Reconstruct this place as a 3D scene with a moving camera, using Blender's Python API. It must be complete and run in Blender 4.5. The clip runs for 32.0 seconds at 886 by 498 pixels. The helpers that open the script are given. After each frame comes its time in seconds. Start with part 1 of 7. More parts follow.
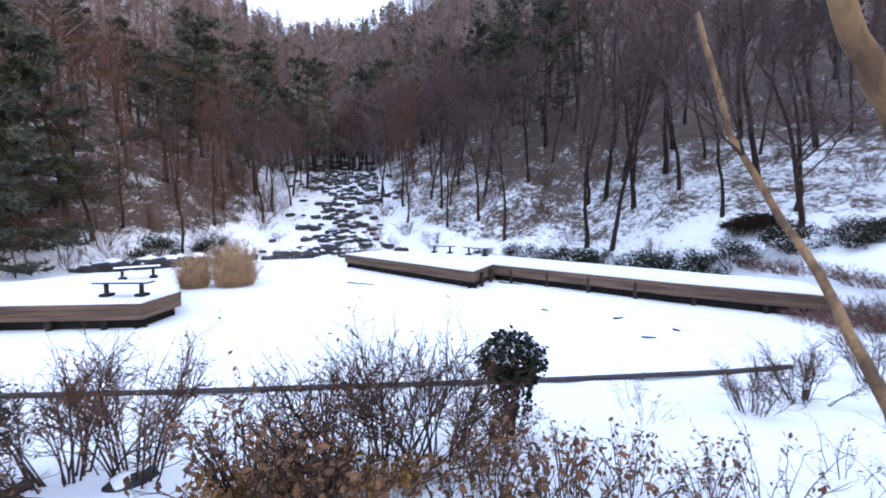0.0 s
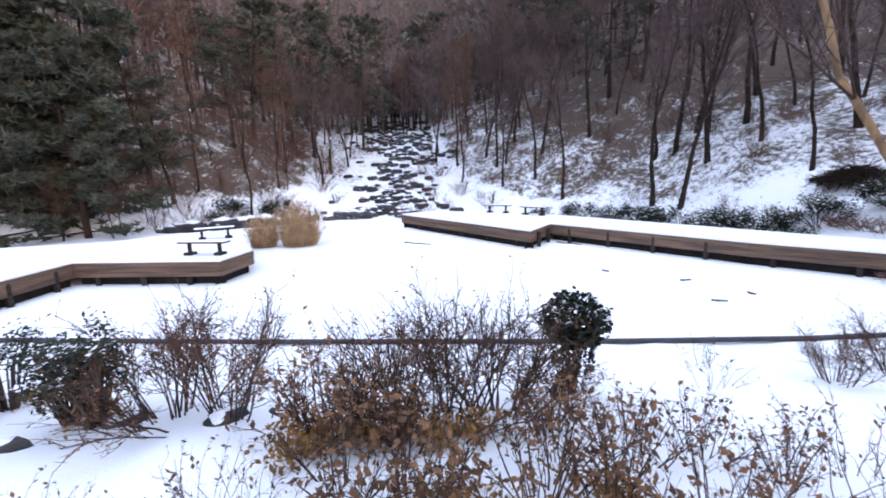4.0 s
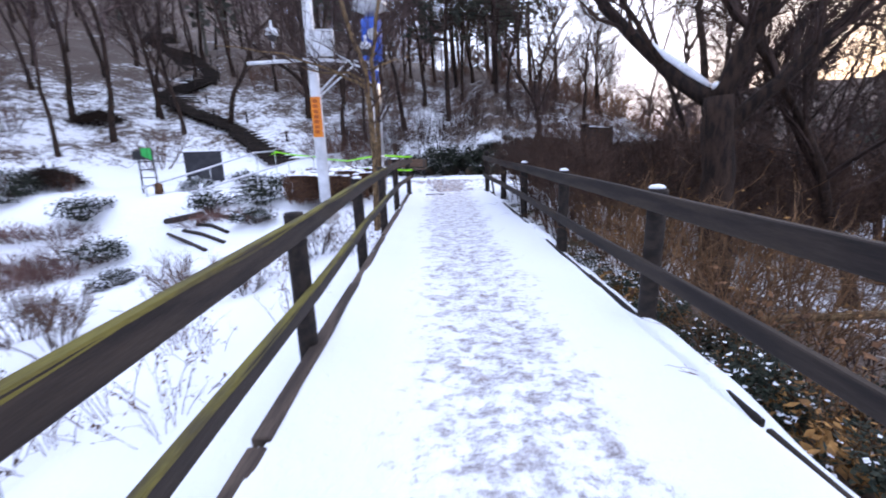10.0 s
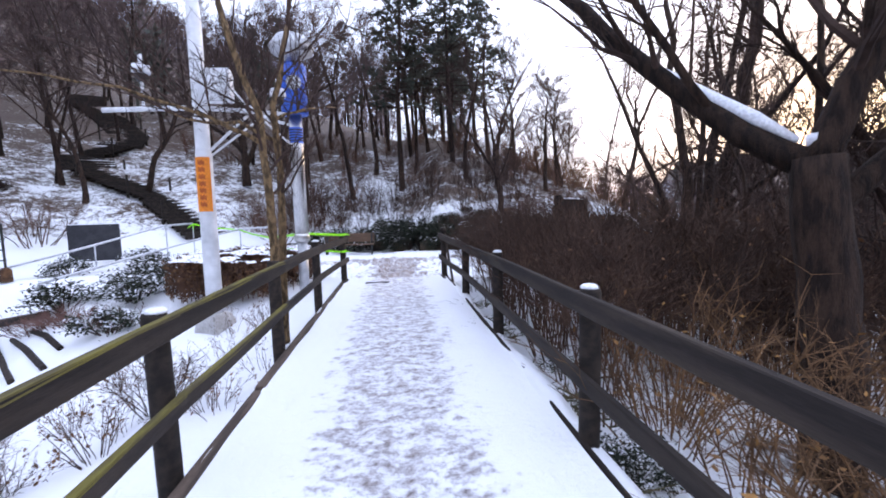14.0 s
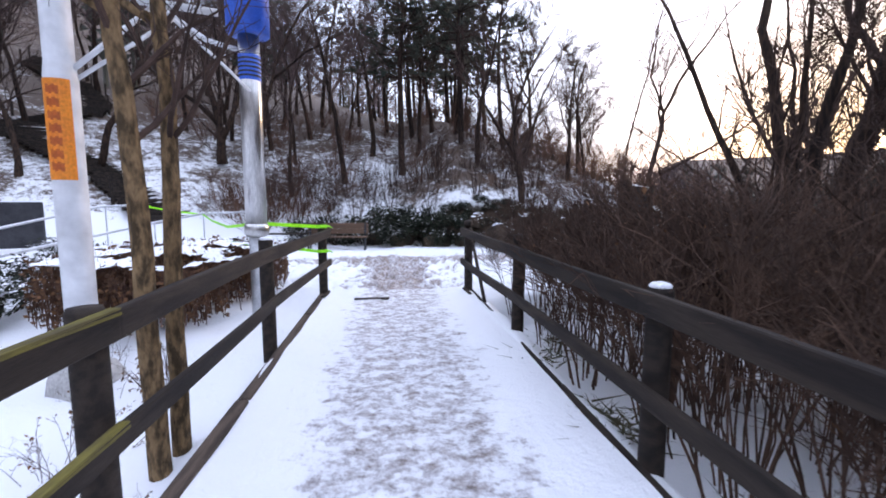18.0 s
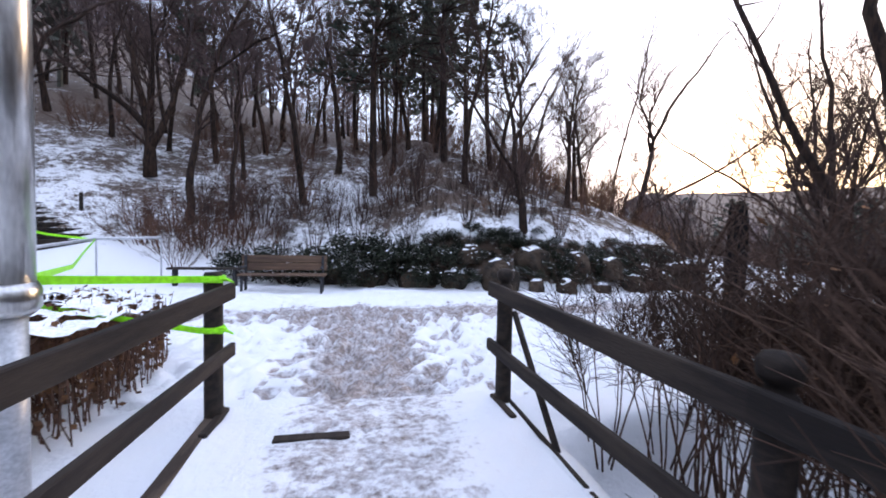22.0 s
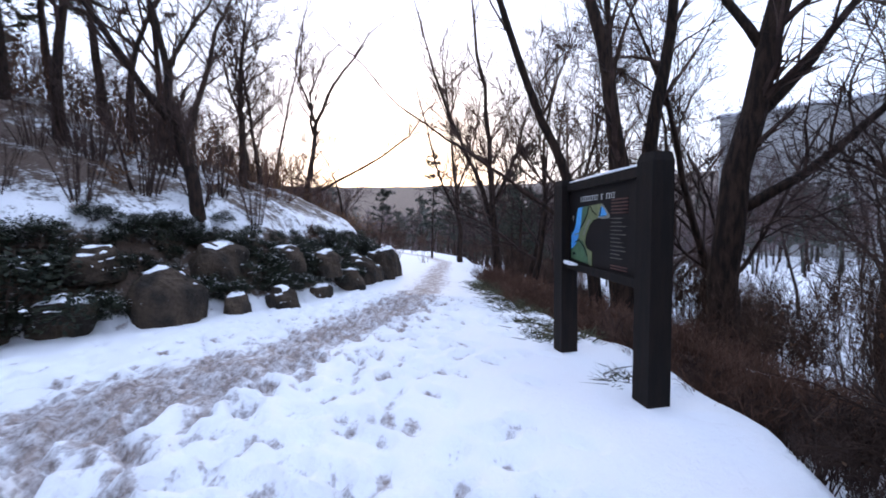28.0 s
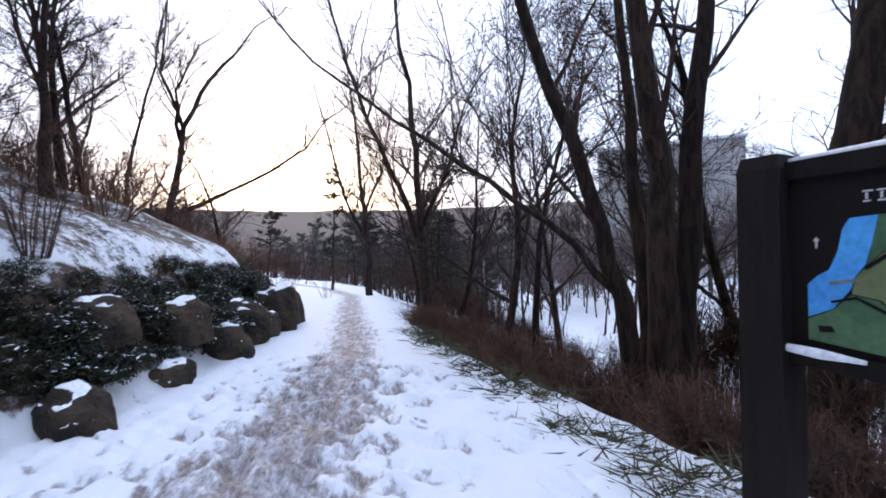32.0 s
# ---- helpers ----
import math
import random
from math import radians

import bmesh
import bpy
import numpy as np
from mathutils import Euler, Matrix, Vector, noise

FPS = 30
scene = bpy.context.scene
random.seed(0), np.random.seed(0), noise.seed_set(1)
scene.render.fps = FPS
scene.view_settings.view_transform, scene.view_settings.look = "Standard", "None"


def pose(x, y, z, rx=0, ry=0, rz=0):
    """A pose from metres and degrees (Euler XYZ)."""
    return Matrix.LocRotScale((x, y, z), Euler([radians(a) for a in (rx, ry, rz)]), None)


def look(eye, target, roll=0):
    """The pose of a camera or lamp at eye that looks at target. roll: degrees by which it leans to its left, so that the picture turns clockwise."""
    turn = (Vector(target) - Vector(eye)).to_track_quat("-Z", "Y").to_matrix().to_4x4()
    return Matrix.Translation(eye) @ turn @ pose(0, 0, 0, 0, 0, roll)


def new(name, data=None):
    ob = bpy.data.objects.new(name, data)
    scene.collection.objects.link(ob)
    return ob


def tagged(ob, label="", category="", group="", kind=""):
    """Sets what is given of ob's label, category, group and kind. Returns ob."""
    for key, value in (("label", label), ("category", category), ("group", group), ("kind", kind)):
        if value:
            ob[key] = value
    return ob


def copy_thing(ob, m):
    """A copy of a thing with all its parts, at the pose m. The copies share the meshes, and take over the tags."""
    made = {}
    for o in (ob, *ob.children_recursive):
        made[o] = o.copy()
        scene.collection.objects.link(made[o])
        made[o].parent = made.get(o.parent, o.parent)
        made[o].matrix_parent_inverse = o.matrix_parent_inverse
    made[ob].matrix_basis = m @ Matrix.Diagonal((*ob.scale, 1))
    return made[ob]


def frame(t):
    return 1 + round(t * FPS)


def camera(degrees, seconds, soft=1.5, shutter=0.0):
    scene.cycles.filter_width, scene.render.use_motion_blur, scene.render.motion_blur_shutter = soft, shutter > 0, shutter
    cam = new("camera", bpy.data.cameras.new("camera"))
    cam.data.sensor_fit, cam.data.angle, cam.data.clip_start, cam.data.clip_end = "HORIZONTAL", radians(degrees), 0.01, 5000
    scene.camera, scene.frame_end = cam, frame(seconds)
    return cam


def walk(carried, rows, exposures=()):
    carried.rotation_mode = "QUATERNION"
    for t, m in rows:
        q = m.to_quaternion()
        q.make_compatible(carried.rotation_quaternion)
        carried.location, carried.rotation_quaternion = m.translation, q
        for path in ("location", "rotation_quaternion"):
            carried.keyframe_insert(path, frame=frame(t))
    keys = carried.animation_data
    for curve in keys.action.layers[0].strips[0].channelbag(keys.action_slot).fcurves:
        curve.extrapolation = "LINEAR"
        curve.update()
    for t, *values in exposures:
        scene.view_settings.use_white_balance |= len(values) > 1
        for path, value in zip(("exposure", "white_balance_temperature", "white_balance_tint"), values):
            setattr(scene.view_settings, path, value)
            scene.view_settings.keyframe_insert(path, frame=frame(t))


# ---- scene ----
cam = camera(91.7, 32.0, soft=1.8, shutter=0.4)
PATH = [
    (0, (-1.040, 5.001, 1.501), (-3.023, 5.179, 1.312), -0.2),
    (0.5, (-1.040, 5.048, 1.526), (-3.028, 5.087, 1.323), -0.8),
    (1, (-1.040, 5.039, 1.527), (-3.027, 4.968, 1.327), -1.1),
    (1.5, (-1.040, 5.038, 1.535), (-3.021, 4.891, 1.326), -1.3),
    (2, (-1.040, 5.077, 1.473), (-3.016, 4.882, 1.253), -1.4),
    (2.5, (-1.040, 5.056, 1.509), (-3.010, 4.838, 1.263), -1.8),
    (3, (-1.040, 5.052, 1.495), (-3.004, 4.830, 1.209), -2.2),
    (3.5, (-1.040, 4.982, 1.501), (-3.003, 4.812, 1.177), -2),
    (4, (-1.040, 4.911, 1.506), (-3.003, 4.836, 1.136), -1.4),
    (4.5, (-0.902, 4.926, 1.526), (-2.868, 4.971, 1.161), -0.9),
    (6.5, (-0.621, 5.197, 1.52), (-2.595, 5.304, 1.216), -0.2),
    (7, (-0.703, 5.288, 1.489), (-2.667, 5.519, 1.165), -1.0),
    (7.5, (-0.674, 5.348, 1.451), (-2.494, 6.104, 1.100), -3.0),
    (8, (-0.636, 5.429, 1.397), (-2.136, 6.704, 1.018), -3.6),
    (8.5, (-0.547, 5.524, 1.39), (-1.594, 7.187, 1.018), -3.5),
    (9, (-0.469, 5.691, 1.419), (-1.071, 7.55, 0.994), -3.0),
    (9.5, (-0.328, 5.936, 1.416), (-0.591, 7.866, 0.964), -2.1),
    (10, (-0.302, 6.304, 1.449), (-0.292, 8.249, 0.982), -1.9),
    (10.5, (-0.235, 6.679, 1.453), (-0.024, 8.614, 0.993), -1.7),
    (11, (-0.107, 7.119, 1.463), (0.213, 9.039, 1.002), -1.0),
    (11.5, (-0.092, 7.536, 1.475), (0.243, 9.468, 1.084), -1.3),
    (12, (-0.086, 7.897, 1.534), (0.193, 9.854, 1.231), -1.7),
    (12.5, (0.05, 8.313, 1.55), (0.244, 10.289, 1.302), -0.7),
    (13, (0.093, 8.618, 1.564), (0.267, 10.6, 1.362), -0.4),
    (13.5, (0.094, 8.975, 1.599), (0.294, 10.958, 1.434), -1.4),
    (15.5, (0.04, 10.432, 1.637), (0.258, 12.411, 1.446), -1.8),
    (16, (0.061, 10.912, 1.65), (0.243, 12.901, 1.539), -1.2),
    (16.5, (-0.007, 11.358, 1.613), (0.201, 13.342, 1.475), -1.1),
    (17, (-0.045, 11.748, 1.581), (0.164, 13.727, 1.381), -1.5),
    (17.5, (-0.03, 12.205, 1.545), (0.18, 14.18, 1.314), -0.5),
    (18, (-0.101, 12.652, 1.54), (0.138, 14.627, 1.327), 0.1),
    (18.5, (-0.169, 13.051, 1.555), (0.079, 15.024, 1.339), -0.6),
    (19, (-0.213, 13.553, 1.566), (-0.021, 15.537, 1.4), 0.2),
    (19.5, (-0.248, 14.011, 1.536), (-0.014, 15.99, 1.367), 0.5),
    (20, (-0.199, 14.445, 1.533), (0.149, 16.406, 1.353), -0.8),
    (20.5, (-0.131, 14.904, 1.545), (0.243, 16.862, 1.383), -0.2),
    (21, (-0.157, 15.363, 1.555), (0.219, 17.324, 1.437), 1.0),
    (21.5, (-0.152, 15.758, 1.603), (0.233, 17.719, 1.52), 0.8),
    (22, (-0.101, 16.251, 1.587), (0.286, 18.211, 1.499), 1.4),
    (22.5, (-0.143, 16.735, 1.571), (0.331, 18.677, 1.507), 1.2),
    (23, (-0.114, 17.162, 1.647), (0.512, 19.06, 1.564), 1.3),
    (23.5, (-0.028, 17.707, 1.586), (0.804, 19.525, 1.551), 2.4),
    (24, (0.026, 18.141, 1.605), (1.108, 19.823, 1.619), 1.1),
    (24.5, (0.049, 18.395, 1.595), (1.269, 19.98, 1.622), 0.4),
    (25, (0.152, 18.676, 1.586), (1.451, 20.197, 1.606), 0.2),
    (25.5, (0.175, 18.898, 1.567), (1.539, 20.36, 1.588), 0.2),
    (27.5, (0.541, 19.982, 1.429), (2.1, 21.234, 1.383), -0.3),
    (28, (0.608, 20.303, 1.429), (2.268, 21.413, 1.314), -0.8),
    (28.5, (0.847, 20.681, 1.386), (2.578, 21.671, 1.232), 0.3),
    (29, (1.03, 21.082, 1.397), (2.817, 21.965, 1.232), 0.2),
    (29.5, (1.247, 21.428, 1.424), (3.064, 22.25, 1.282), -0.5),
    (30, (1.607, 21.749, 1.458), (3.431, 22.563, 1.355), -0.5),
    (30.5, (1.939, 22.028, 1.45), (3.784, 22.795, 1.375), -1.2),
    (31, (2.274, 22.269, 1.478), (4.143, 22.979, 1.444), -1.7),
    (31.5, (2.659, 22.616, 1.508), (4.53, 23.323, 1.5), -0.4),
    (32, (3.067, 22.826, 1.493), (4.952, 23.493, 1.488), -1.2),
]
EXPOSURES = [(0, 1.18, 7000, 15), (4, 1.24, 7500, 16), (7, 1.26, 6300, 15), (8.5, 1.31, 6450, 16), (10.5, 1.17, 7400, 20), (13, 1.18, 7500, 19), (17, 1.14, 7750, 18), (21, 1.06, 7550, 17), (25, 0.86, 7400, 17), (28, 0.83, 7000, 15), (32, 0.78, 7200, 15)]
walk(cam, [(t, look(eye, target, roll)) for t, eye, target, roll in PATH], EXPOSURES)

# World, sun and exposure: a pale winter sky after sunset light has left the valley, warm low in the north-east.
SUN_AZ, SUN_EL = radians(50), radians(6.5)
world = bpy.data.worlds.new("winter_sky")
scene.world = world
world.use_nodes = True
wn, wl = world.node_tree.nodes, world.node_tree.links
sky = wn.new("ShaderNodeTexSky")
sky.sky_type, sky.sun_disc = "NISHITA", False
sky.sun_elevation, sky.sun_rotation = SUN_EL, SUN_AZ
sky.air_density, sky.dust_density, sky.ozone_density = 1.0, 3.0, 1.6
veil = wn.new("ShaderNodeMixRGB")
veil.inputs[0].default_value = 0.6
veil.inputs[2].default_value = (6.6, 8.6, 12.9, 1)
wl.new(sky.outputs[0], veil.inputs[1])
wl.new(veil.outputs[0], wn["Background"].inputs[0])
wn["Background"].inputs[1].default_value = 0.15
sun_data = bpy.data.lights.new("sun", "SUN")
sun_data.energy, sun_data.angle, sun_data.color = 0.6, radians(15), (1.0, 0.82, 0.62)
sun = new("sun", sun_data)
SUN_DIR = Vector((math.sin(SUN_AZ) * math.cos(SUN_EL), math.cos(SUN_AZ) * math.cos(SUN_EL), math.sin(SUN_EL)))
sun.matrix_world = look(SUN_DIR * 300, (0, 0, 0))


# ---- materials ----
def material(name, colour, second=None, rough=0.8, scale=6.0, fine=60.0, bump=0.3, metal=0.0, stretch=(1, 1, 1), vary=0.0, mask=(0.4, 0.6), depth=0.02):
    """Two colours mixed by a coarse noise, a fine grain over them, and relief."""
    m = bpy.data.materials.new(name)
    m.use_nodes = True
    n, l = m.node_tree.nodes, m.node_tree.links
    b = n["Principled BSDF"]
    b.inputs["Roughness"].default_value, b.inputs["Metallic"].default_value = rough, metal
    b.inputs["Specular IOR Level"].default_value = 0.5 if rough < 0.55 else 0.22
    tex = n.new("ShaderNodeTexCoord")
    mp = n.new("ShaderNodeMapping")
    mp.inputs["Scale"].default_value = stretch
    l.new(tex.outputs["Object"], mp.inputs[0])
    coarse, grain = n.new("ShaderNodeTexNoise"), n.new("ShaderNodeTexNoise")
    coarse.inputs["Scale"].default_value, coarse.inputs["Detail"].default_value = scale, 5
    grain.inputs["Scale"].default_value, grain.inputs["Detail"].default_value = fine, 4
    l.new(mp.outputs[0], coarse.inputs[0]), l.new(mp.outputs[0], grain.inputs[0])
    ramp = n.new("ShaderNodeMapRange")
    ramp.inputs[1].default_value, ramp.inputs[2].default_value = mask
    l.new(coarse.outputs[0], ramp.inputs[0])
    mix = n.new("ShaderNodeMixRGB")
    mix.inputs[1].default_value = (*colour, 1)
    mix.inputs[2].default_value = (*(second or [c * 0.7 for c in colour]), 1)
    l.new(ramp.outputs[0], mix.inputs[0])
    hsv = n.new("ShaderNodeHueSaturation")
    val = n.new("ShaderNodeMapRange")
    val.inputs[1].default_value, val.inputs[2].default_value, val.inputs[3].default_value, val.inputs[4].default_value = 0.3, 0.7, 0.82, 1.18
    l.new(grain.outputs[0], val.inputs[0])
    last = val.outputs[0]
    if vary:
        info = n.new("ShaderNodeObjectInfo")
        r = n.new("ShaderNodeMapRange")
        r.inputs[3].default_value, r.inputs[4].default_value = 1 - vary, 1 + vary
        l.new(info.outputs["Random"], r.inputs[0])
        mul = n.new("ShaderNodeMath")
        mul.operation = "MULTIPLY"
        l.new(last, mul.inputs[0]), l.new(r.outputs[0], mul.inputs[1])
        last = mul.outputs[0]
    l.new(last, hsv.inputs["Value"]), l.new(mix.outputs[0], hsv.inputs["Color"])
    l.new(hsv.outputs[0], b.inputs["Base Color"])
    if bump:
        add = n.new("ShaderNodeMath")
        l.new(coarse.outputs[0], add.inputs[0]), l.new(grain.outputs[0], add.inputs[1])
        bm_ = n.new("ShaderNodeBump")
        bm_.inputs["Strength"].default_value, bm_.inputs["Distance"].default_value = bump, depth
        l.new(add.outputs[0], bm_.inputs["Height"]), l.new(bm_.outputs[0], b.inputs["Normal"])
    return m


def ground_material(name, streak, turn):
    """Snow over leaf litter. The layer 'litter' says how much of the dead leaves shows through, 'trodden' where feet
    have mixed snow and mud and pressed the snow; the pressed grey also paints shade into the prints.
    """
    m = bpy.data.materials.new(name)
    m.use_nodes = True
    n, l = m.node_tree.nodes, m.node_tree.links
    b = n["Principled BSDF"]
    b.inputs["Roughness"].default_value = 0.75
    tex = n.new("ShaderNodeTexCoord")

    def noise_of(scale, detail=6, rough=0.6, stretch=None):
        t = n.new("ShaderNodeTexNoise")
        t.inputs["Scale"].default_value, t.inputs["Detail"].default_value, t.inputs["Roughness"].default_value = scale, detail, rough
        if stretch:
            mp = n.new("ShaderNodeMapping")
            mp.inputs["Scale"].default_value = stretch
            spin = n.new("ShaderNodeMapping")
            spin.inputs["Rotation"].default_value = (0, 0, radians(-turn))
            l.new(tex.outputs["Object"], spin.inputs[0]), l.new(spin.outputs[0], mp.inputs[0]), l.new(mp.outputs[0], t.inputs[0])
        else:
            l.new(tex.outputs["Object"], t.inputs[0])
        return t.outputs[0]

    def math_of(op, a, c, clamp=False):
        t = n.new("ShaderNodeMath")
        t.operation, t.use_clamp = op, clamp
        for k, v in enumerate((a, c)):
            if isinstance(v, (int, float)):
                t.inputs[k].default_value = v
            else:
                l.new(v, t.inputs[k])
        return t.outputs[0]

    def mixed(f, a, c):
        t = n.new("ShaderNodeMixRGB")
        l.new(f, t.inputs[0])
        for k, v in ((1, a), (2, c)):
            if isinstance(v, tuple):
                t.inputs[k].default_value = (*v, 1)
            else:
                l.new(v, t.inputs[k])
        return t.outputs[0]

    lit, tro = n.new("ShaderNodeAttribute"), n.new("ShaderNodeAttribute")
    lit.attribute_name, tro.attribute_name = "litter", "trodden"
    n1, n2, n3, n4 = noise_of(0.55), noise_of(3.2, 8, 0.7), noise_of(16.0, 6, 0.65), noise_of(90.0, 2)
    # leaf litter shows where the two noises lie under the layer's level
    blend = math_of("ADD", math_of("MULTIPLY", n1, 0.35), math_of("ADD", math_of("MULTIPLY", n2, 0.45), math_of("MULTIPLY", n3, 0.3)))
    litter = math_of("MULTIPLY", math_of("SUBTRACT", math_of("ADD", math_of("MULTIPLY", lit.outputs["Fac"], 0.5), 0.28), blend), 14.0, True)
    leaves = mixed(n3, (0.040, 0.027, 0.021), (0.15, 0.095, 0.065))
    snow = mixed(n1, (0.88, 0.89, 0.91), (0.83, 0.85, 0.88))
    s1 = noise_of(5.2, 8, 0.76, streak)
    s2 = noise_of(17.0, 6, 0.7)
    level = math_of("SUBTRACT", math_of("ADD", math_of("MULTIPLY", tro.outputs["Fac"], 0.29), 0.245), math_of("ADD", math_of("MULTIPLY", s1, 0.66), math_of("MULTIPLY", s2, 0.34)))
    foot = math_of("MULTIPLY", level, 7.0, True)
    packed_shade = math_of("MULTIPLY", math_of("ADD", level, 0.035), 10.0, True)
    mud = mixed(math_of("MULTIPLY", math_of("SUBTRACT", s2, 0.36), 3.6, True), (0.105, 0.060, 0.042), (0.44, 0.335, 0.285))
    # grey of pressed snow, with the shade inside footprints painted in
    col = mixed(math_of("MULTIPLY", packed_shade, 0.75), mixed(litter, snow, leaves), (0.69, 0.68, 0.72))
    col = mixed(math_of("MULTIPLY", foot, 0.85), col, mud)
    l.new(col, b.inputs["Base Color"])
    bp = n.new("ShaderNodeBump")
    bp.inputs["Strength"].default_value, bp.inputs["Distance"].default_value = 0.7, 0.07
    height = math_of("SUBTRACT", math_of("ADD", math_of("MULTIPLY", n2, 0.8), math_of("ADD", math_of("MULTIPLY", n3, 0.45), math_of("MULTIPLY", n4, 0.08))), math_of("MULTIPLY", math_of("ADD", litter, foot), 0.3))
    l.new(height, bp.inputs["Height"]), l.new(bp.outputs[0], b.inputs["Normal"])
    return m


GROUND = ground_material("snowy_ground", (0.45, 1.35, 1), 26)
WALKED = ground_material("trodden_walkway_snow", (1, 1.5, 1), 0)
SNOW = material("snow", (0.86, 0.87, 0.90), (0.79, 0.81, 0.86), 0.75, 3, 40, 0.35)
RAIL_WOOD = material("weathered_dark_timber", (0.037, 0.027, 0.021), (0.017, 0.0125, 0.011), 0.75, 2.2, 26, 0.35, stretch=(6, 0.6, 6), vary=0.18, depth=0.006)
MOSS_WOOD = material("mossy_timber", (0.15, 0.125, 0.03), (0.075, 0.06, 0.03), 0.8, 3.0, 30, 0.35, stretch=(5, 0.7, 5), vary=0.15, depth=0.006)
KERB_WOOD = material("worn_brown_timber", (0.105, 0.075, 0.058), (0.05, 0.036, 0.029), 0.8, 2.5, 24, 0.4, stretch=(6, 0.6, 6), vary=0.15, depth=0.008)
DECK_WOOD = material("deck_timber", (0.155, 0.095, 0.064), (0.085, 0.054, 0.04), 0.75, 1.5, 14, 0.3, stretch=(0.4, 0.4, 6), vary=0.15, depth=0.006)
SIGN_WOOD = material("black_stained_timber", (0.0125, 0.0078, 0.0062), (0.007, 0.005, 0.0045), 0.8, 3, 40, 0.3, stretch=(5, 5, 0.6), vary=0.1, depth=0.005)
# black of the sheets that stand in for shade under the decks
DECK_SHADE = material("deck_underside_shade", (0.018, 0.014, 0.012), (0.010, 0.008, 0.008), 0.85, 3, 30, 0.3)
BARK = material("dark_bark", (0.044, 0.026, 0.018), (0.016, 0.01, 0.008), 0.9, 5, 30, 0.9, stretch=(3, 3, 0.7), vary=0.25)
TWIG = material("dark_twig", (0.07, 0.043, 0.035), (0.035, 0.022, 0.018), 0.9, 4, 20, 0.0, vary=0.25)
TAN_BARK = material("tan_flaking_bark", (0.30, 0.175, 0.088), (0.13, 0.078, 0.045), 0.8, 4, 22, 0.6, stretch=(2, 2, 0.8), vary=0.1, depth=0.01)
BROWN_BARK = material("mossy_brown_bark", (0.23, 0.145, 0.075), (0.065, 0.042, 0.022), 0.85, 15, 40, 0.9, stretch=(1.5, 1.5, 0.6), vary=0.1)
RED_TWIG = material("russet_twig", (0.135, 0.07, 0.048), (0.066, 0.036, 0.026), 0.9, 2, 12, 0.0, vary=0.25)
GREY_TWIG = material("mauve_grey_twig", (0.112, 0.075, 0.069), (0.058, 0.039, 0.037), 0.9, 2, 12, 0.0, vary=0.2)
DRY_LEAF = material("dry_leaf", (0.32, 0.160, 0.052), (0.15, 0.075, 0.030), 0.85, 5, 30, 0.0, vary=0.3)
BROWN_LEAF = material("withered_leaf", (0.20, 0.096, 0.046), (0.085, 0.044, 0.026), 0.85, 5, 30, 0.0, vary=0.3)
PINE = material("pine_needles", (0.036, 0.047, 0.036), (0.066, 0.063, 0.046), 0.7, 1.5, 10, 0.0, vary=0.3)
EVERGREEN = material("evergreen_leaf", (0.012, 0.019, 0.012), (0.026, 0.029, 0.016), 0.6, 6, 30, 0.0, vary=0.25)
# distance haze is painted into these two: paler, greyer than near twigs and pines
HAZED_TWIG = material("hazed_far_twig", (0.205, 0.15, 0.145), (0.105, 0.08, 0.082), 0.9, 0.30, 2.5, 0.0, mask=(0.38, 0.62))
HAZED_PINE = material("hazed_far_pine", (0.07, 0.082, 0.07), (0.1, 0.098, 0.08), 0.8, 0.08, 0.8, 0.0)
THICKET = material("thicket_twig", (0.105, 0.060, 0.042), (0.047, 0.028, 0.021), 0.9, 2, 12, 0.0, vary=0.3)
TAWNY = material("tawny_shoot", (0.21, 0.112, 0.055), (0.1, 0.056, 0.032), 0.9, 2, 12, 0.0, vary=0.3)
GRASS = material("flattened_grass", (0.06, 0.066, 0.04), (0.10, 0.085, 0.05), 0.85, 4, 20, 0.0, vary=0.3)
PINK_TWIG = material("pinkish_twig", (0.21, 0.115, 0.095), (0.11, 0.062, 0.052), 0.9, 2, 12, 0.0, vary=0.2)
REED = material("dry_reed", (0.44, 0.29, 0.165), (0.29, 0.18, 0.1), 0.85, 3, 20, 0.0, vary=0.1)
ROCK = material("lichened_rock", (0.068, 0.048, 0.034), (0.025, 0.020, 0.016), 0.9, 2.5, 18, 0.9, vary=0.25, depth=0.05)
DARK_ROCK = material("wet_dark_stone", (0.06, 0.055, 0.055), (0.03, 0.028, 0.03), 0.8, 3, 20, 0.8, vary=0.3)
STEEL = material("brushed_steel", (0.62, 0.61, 0.60), (0.45, 0.44, 0.43), 0.28, 3, 60, 0.05, metal=1.0, stretch=(1, 1, 0.2))
GALV = material("galvanised_pipe", (0.55, 0.56, 0.58), (0.40, 0.41, 0.43), 0.45, 5, 50, 0.05, metal=0.7)
WHITE_PAINT = material("white_paint", (0.74, 0.75, 0.77), (0.66, 0.67, 0.69), 0.45, 1.5, 5, 0.04)
ORANGE = material("orange_sheet", (0.85, 0.25, 0.02), (0.78, 0.21, 0.02), 0.5, 5, 40, 0.05)
ORANGE_PRINT = material("dark_orange_print", (0.52, 0.10, 0.012), (0.44, 0.08, 0.01), 0.5, 5, 40, 0.05)
BLUE = material("blue_plastic", (0.012, 0.11, 0.55), (0.010, 0.085, 0.45), 0.4, 4, 40, 0.05)
BLACK = material("black_plastic", (0.02, 0.02, 0.022), (0.014, 0.014, 0.016), 0.45, 6, 50, 0.05)
GREY_BOX = material("dark_grey_panel", (0.045, 0.045, 0.05), (0.03, 0.03, 0.034), 0.75, 3, 30, 0.1)
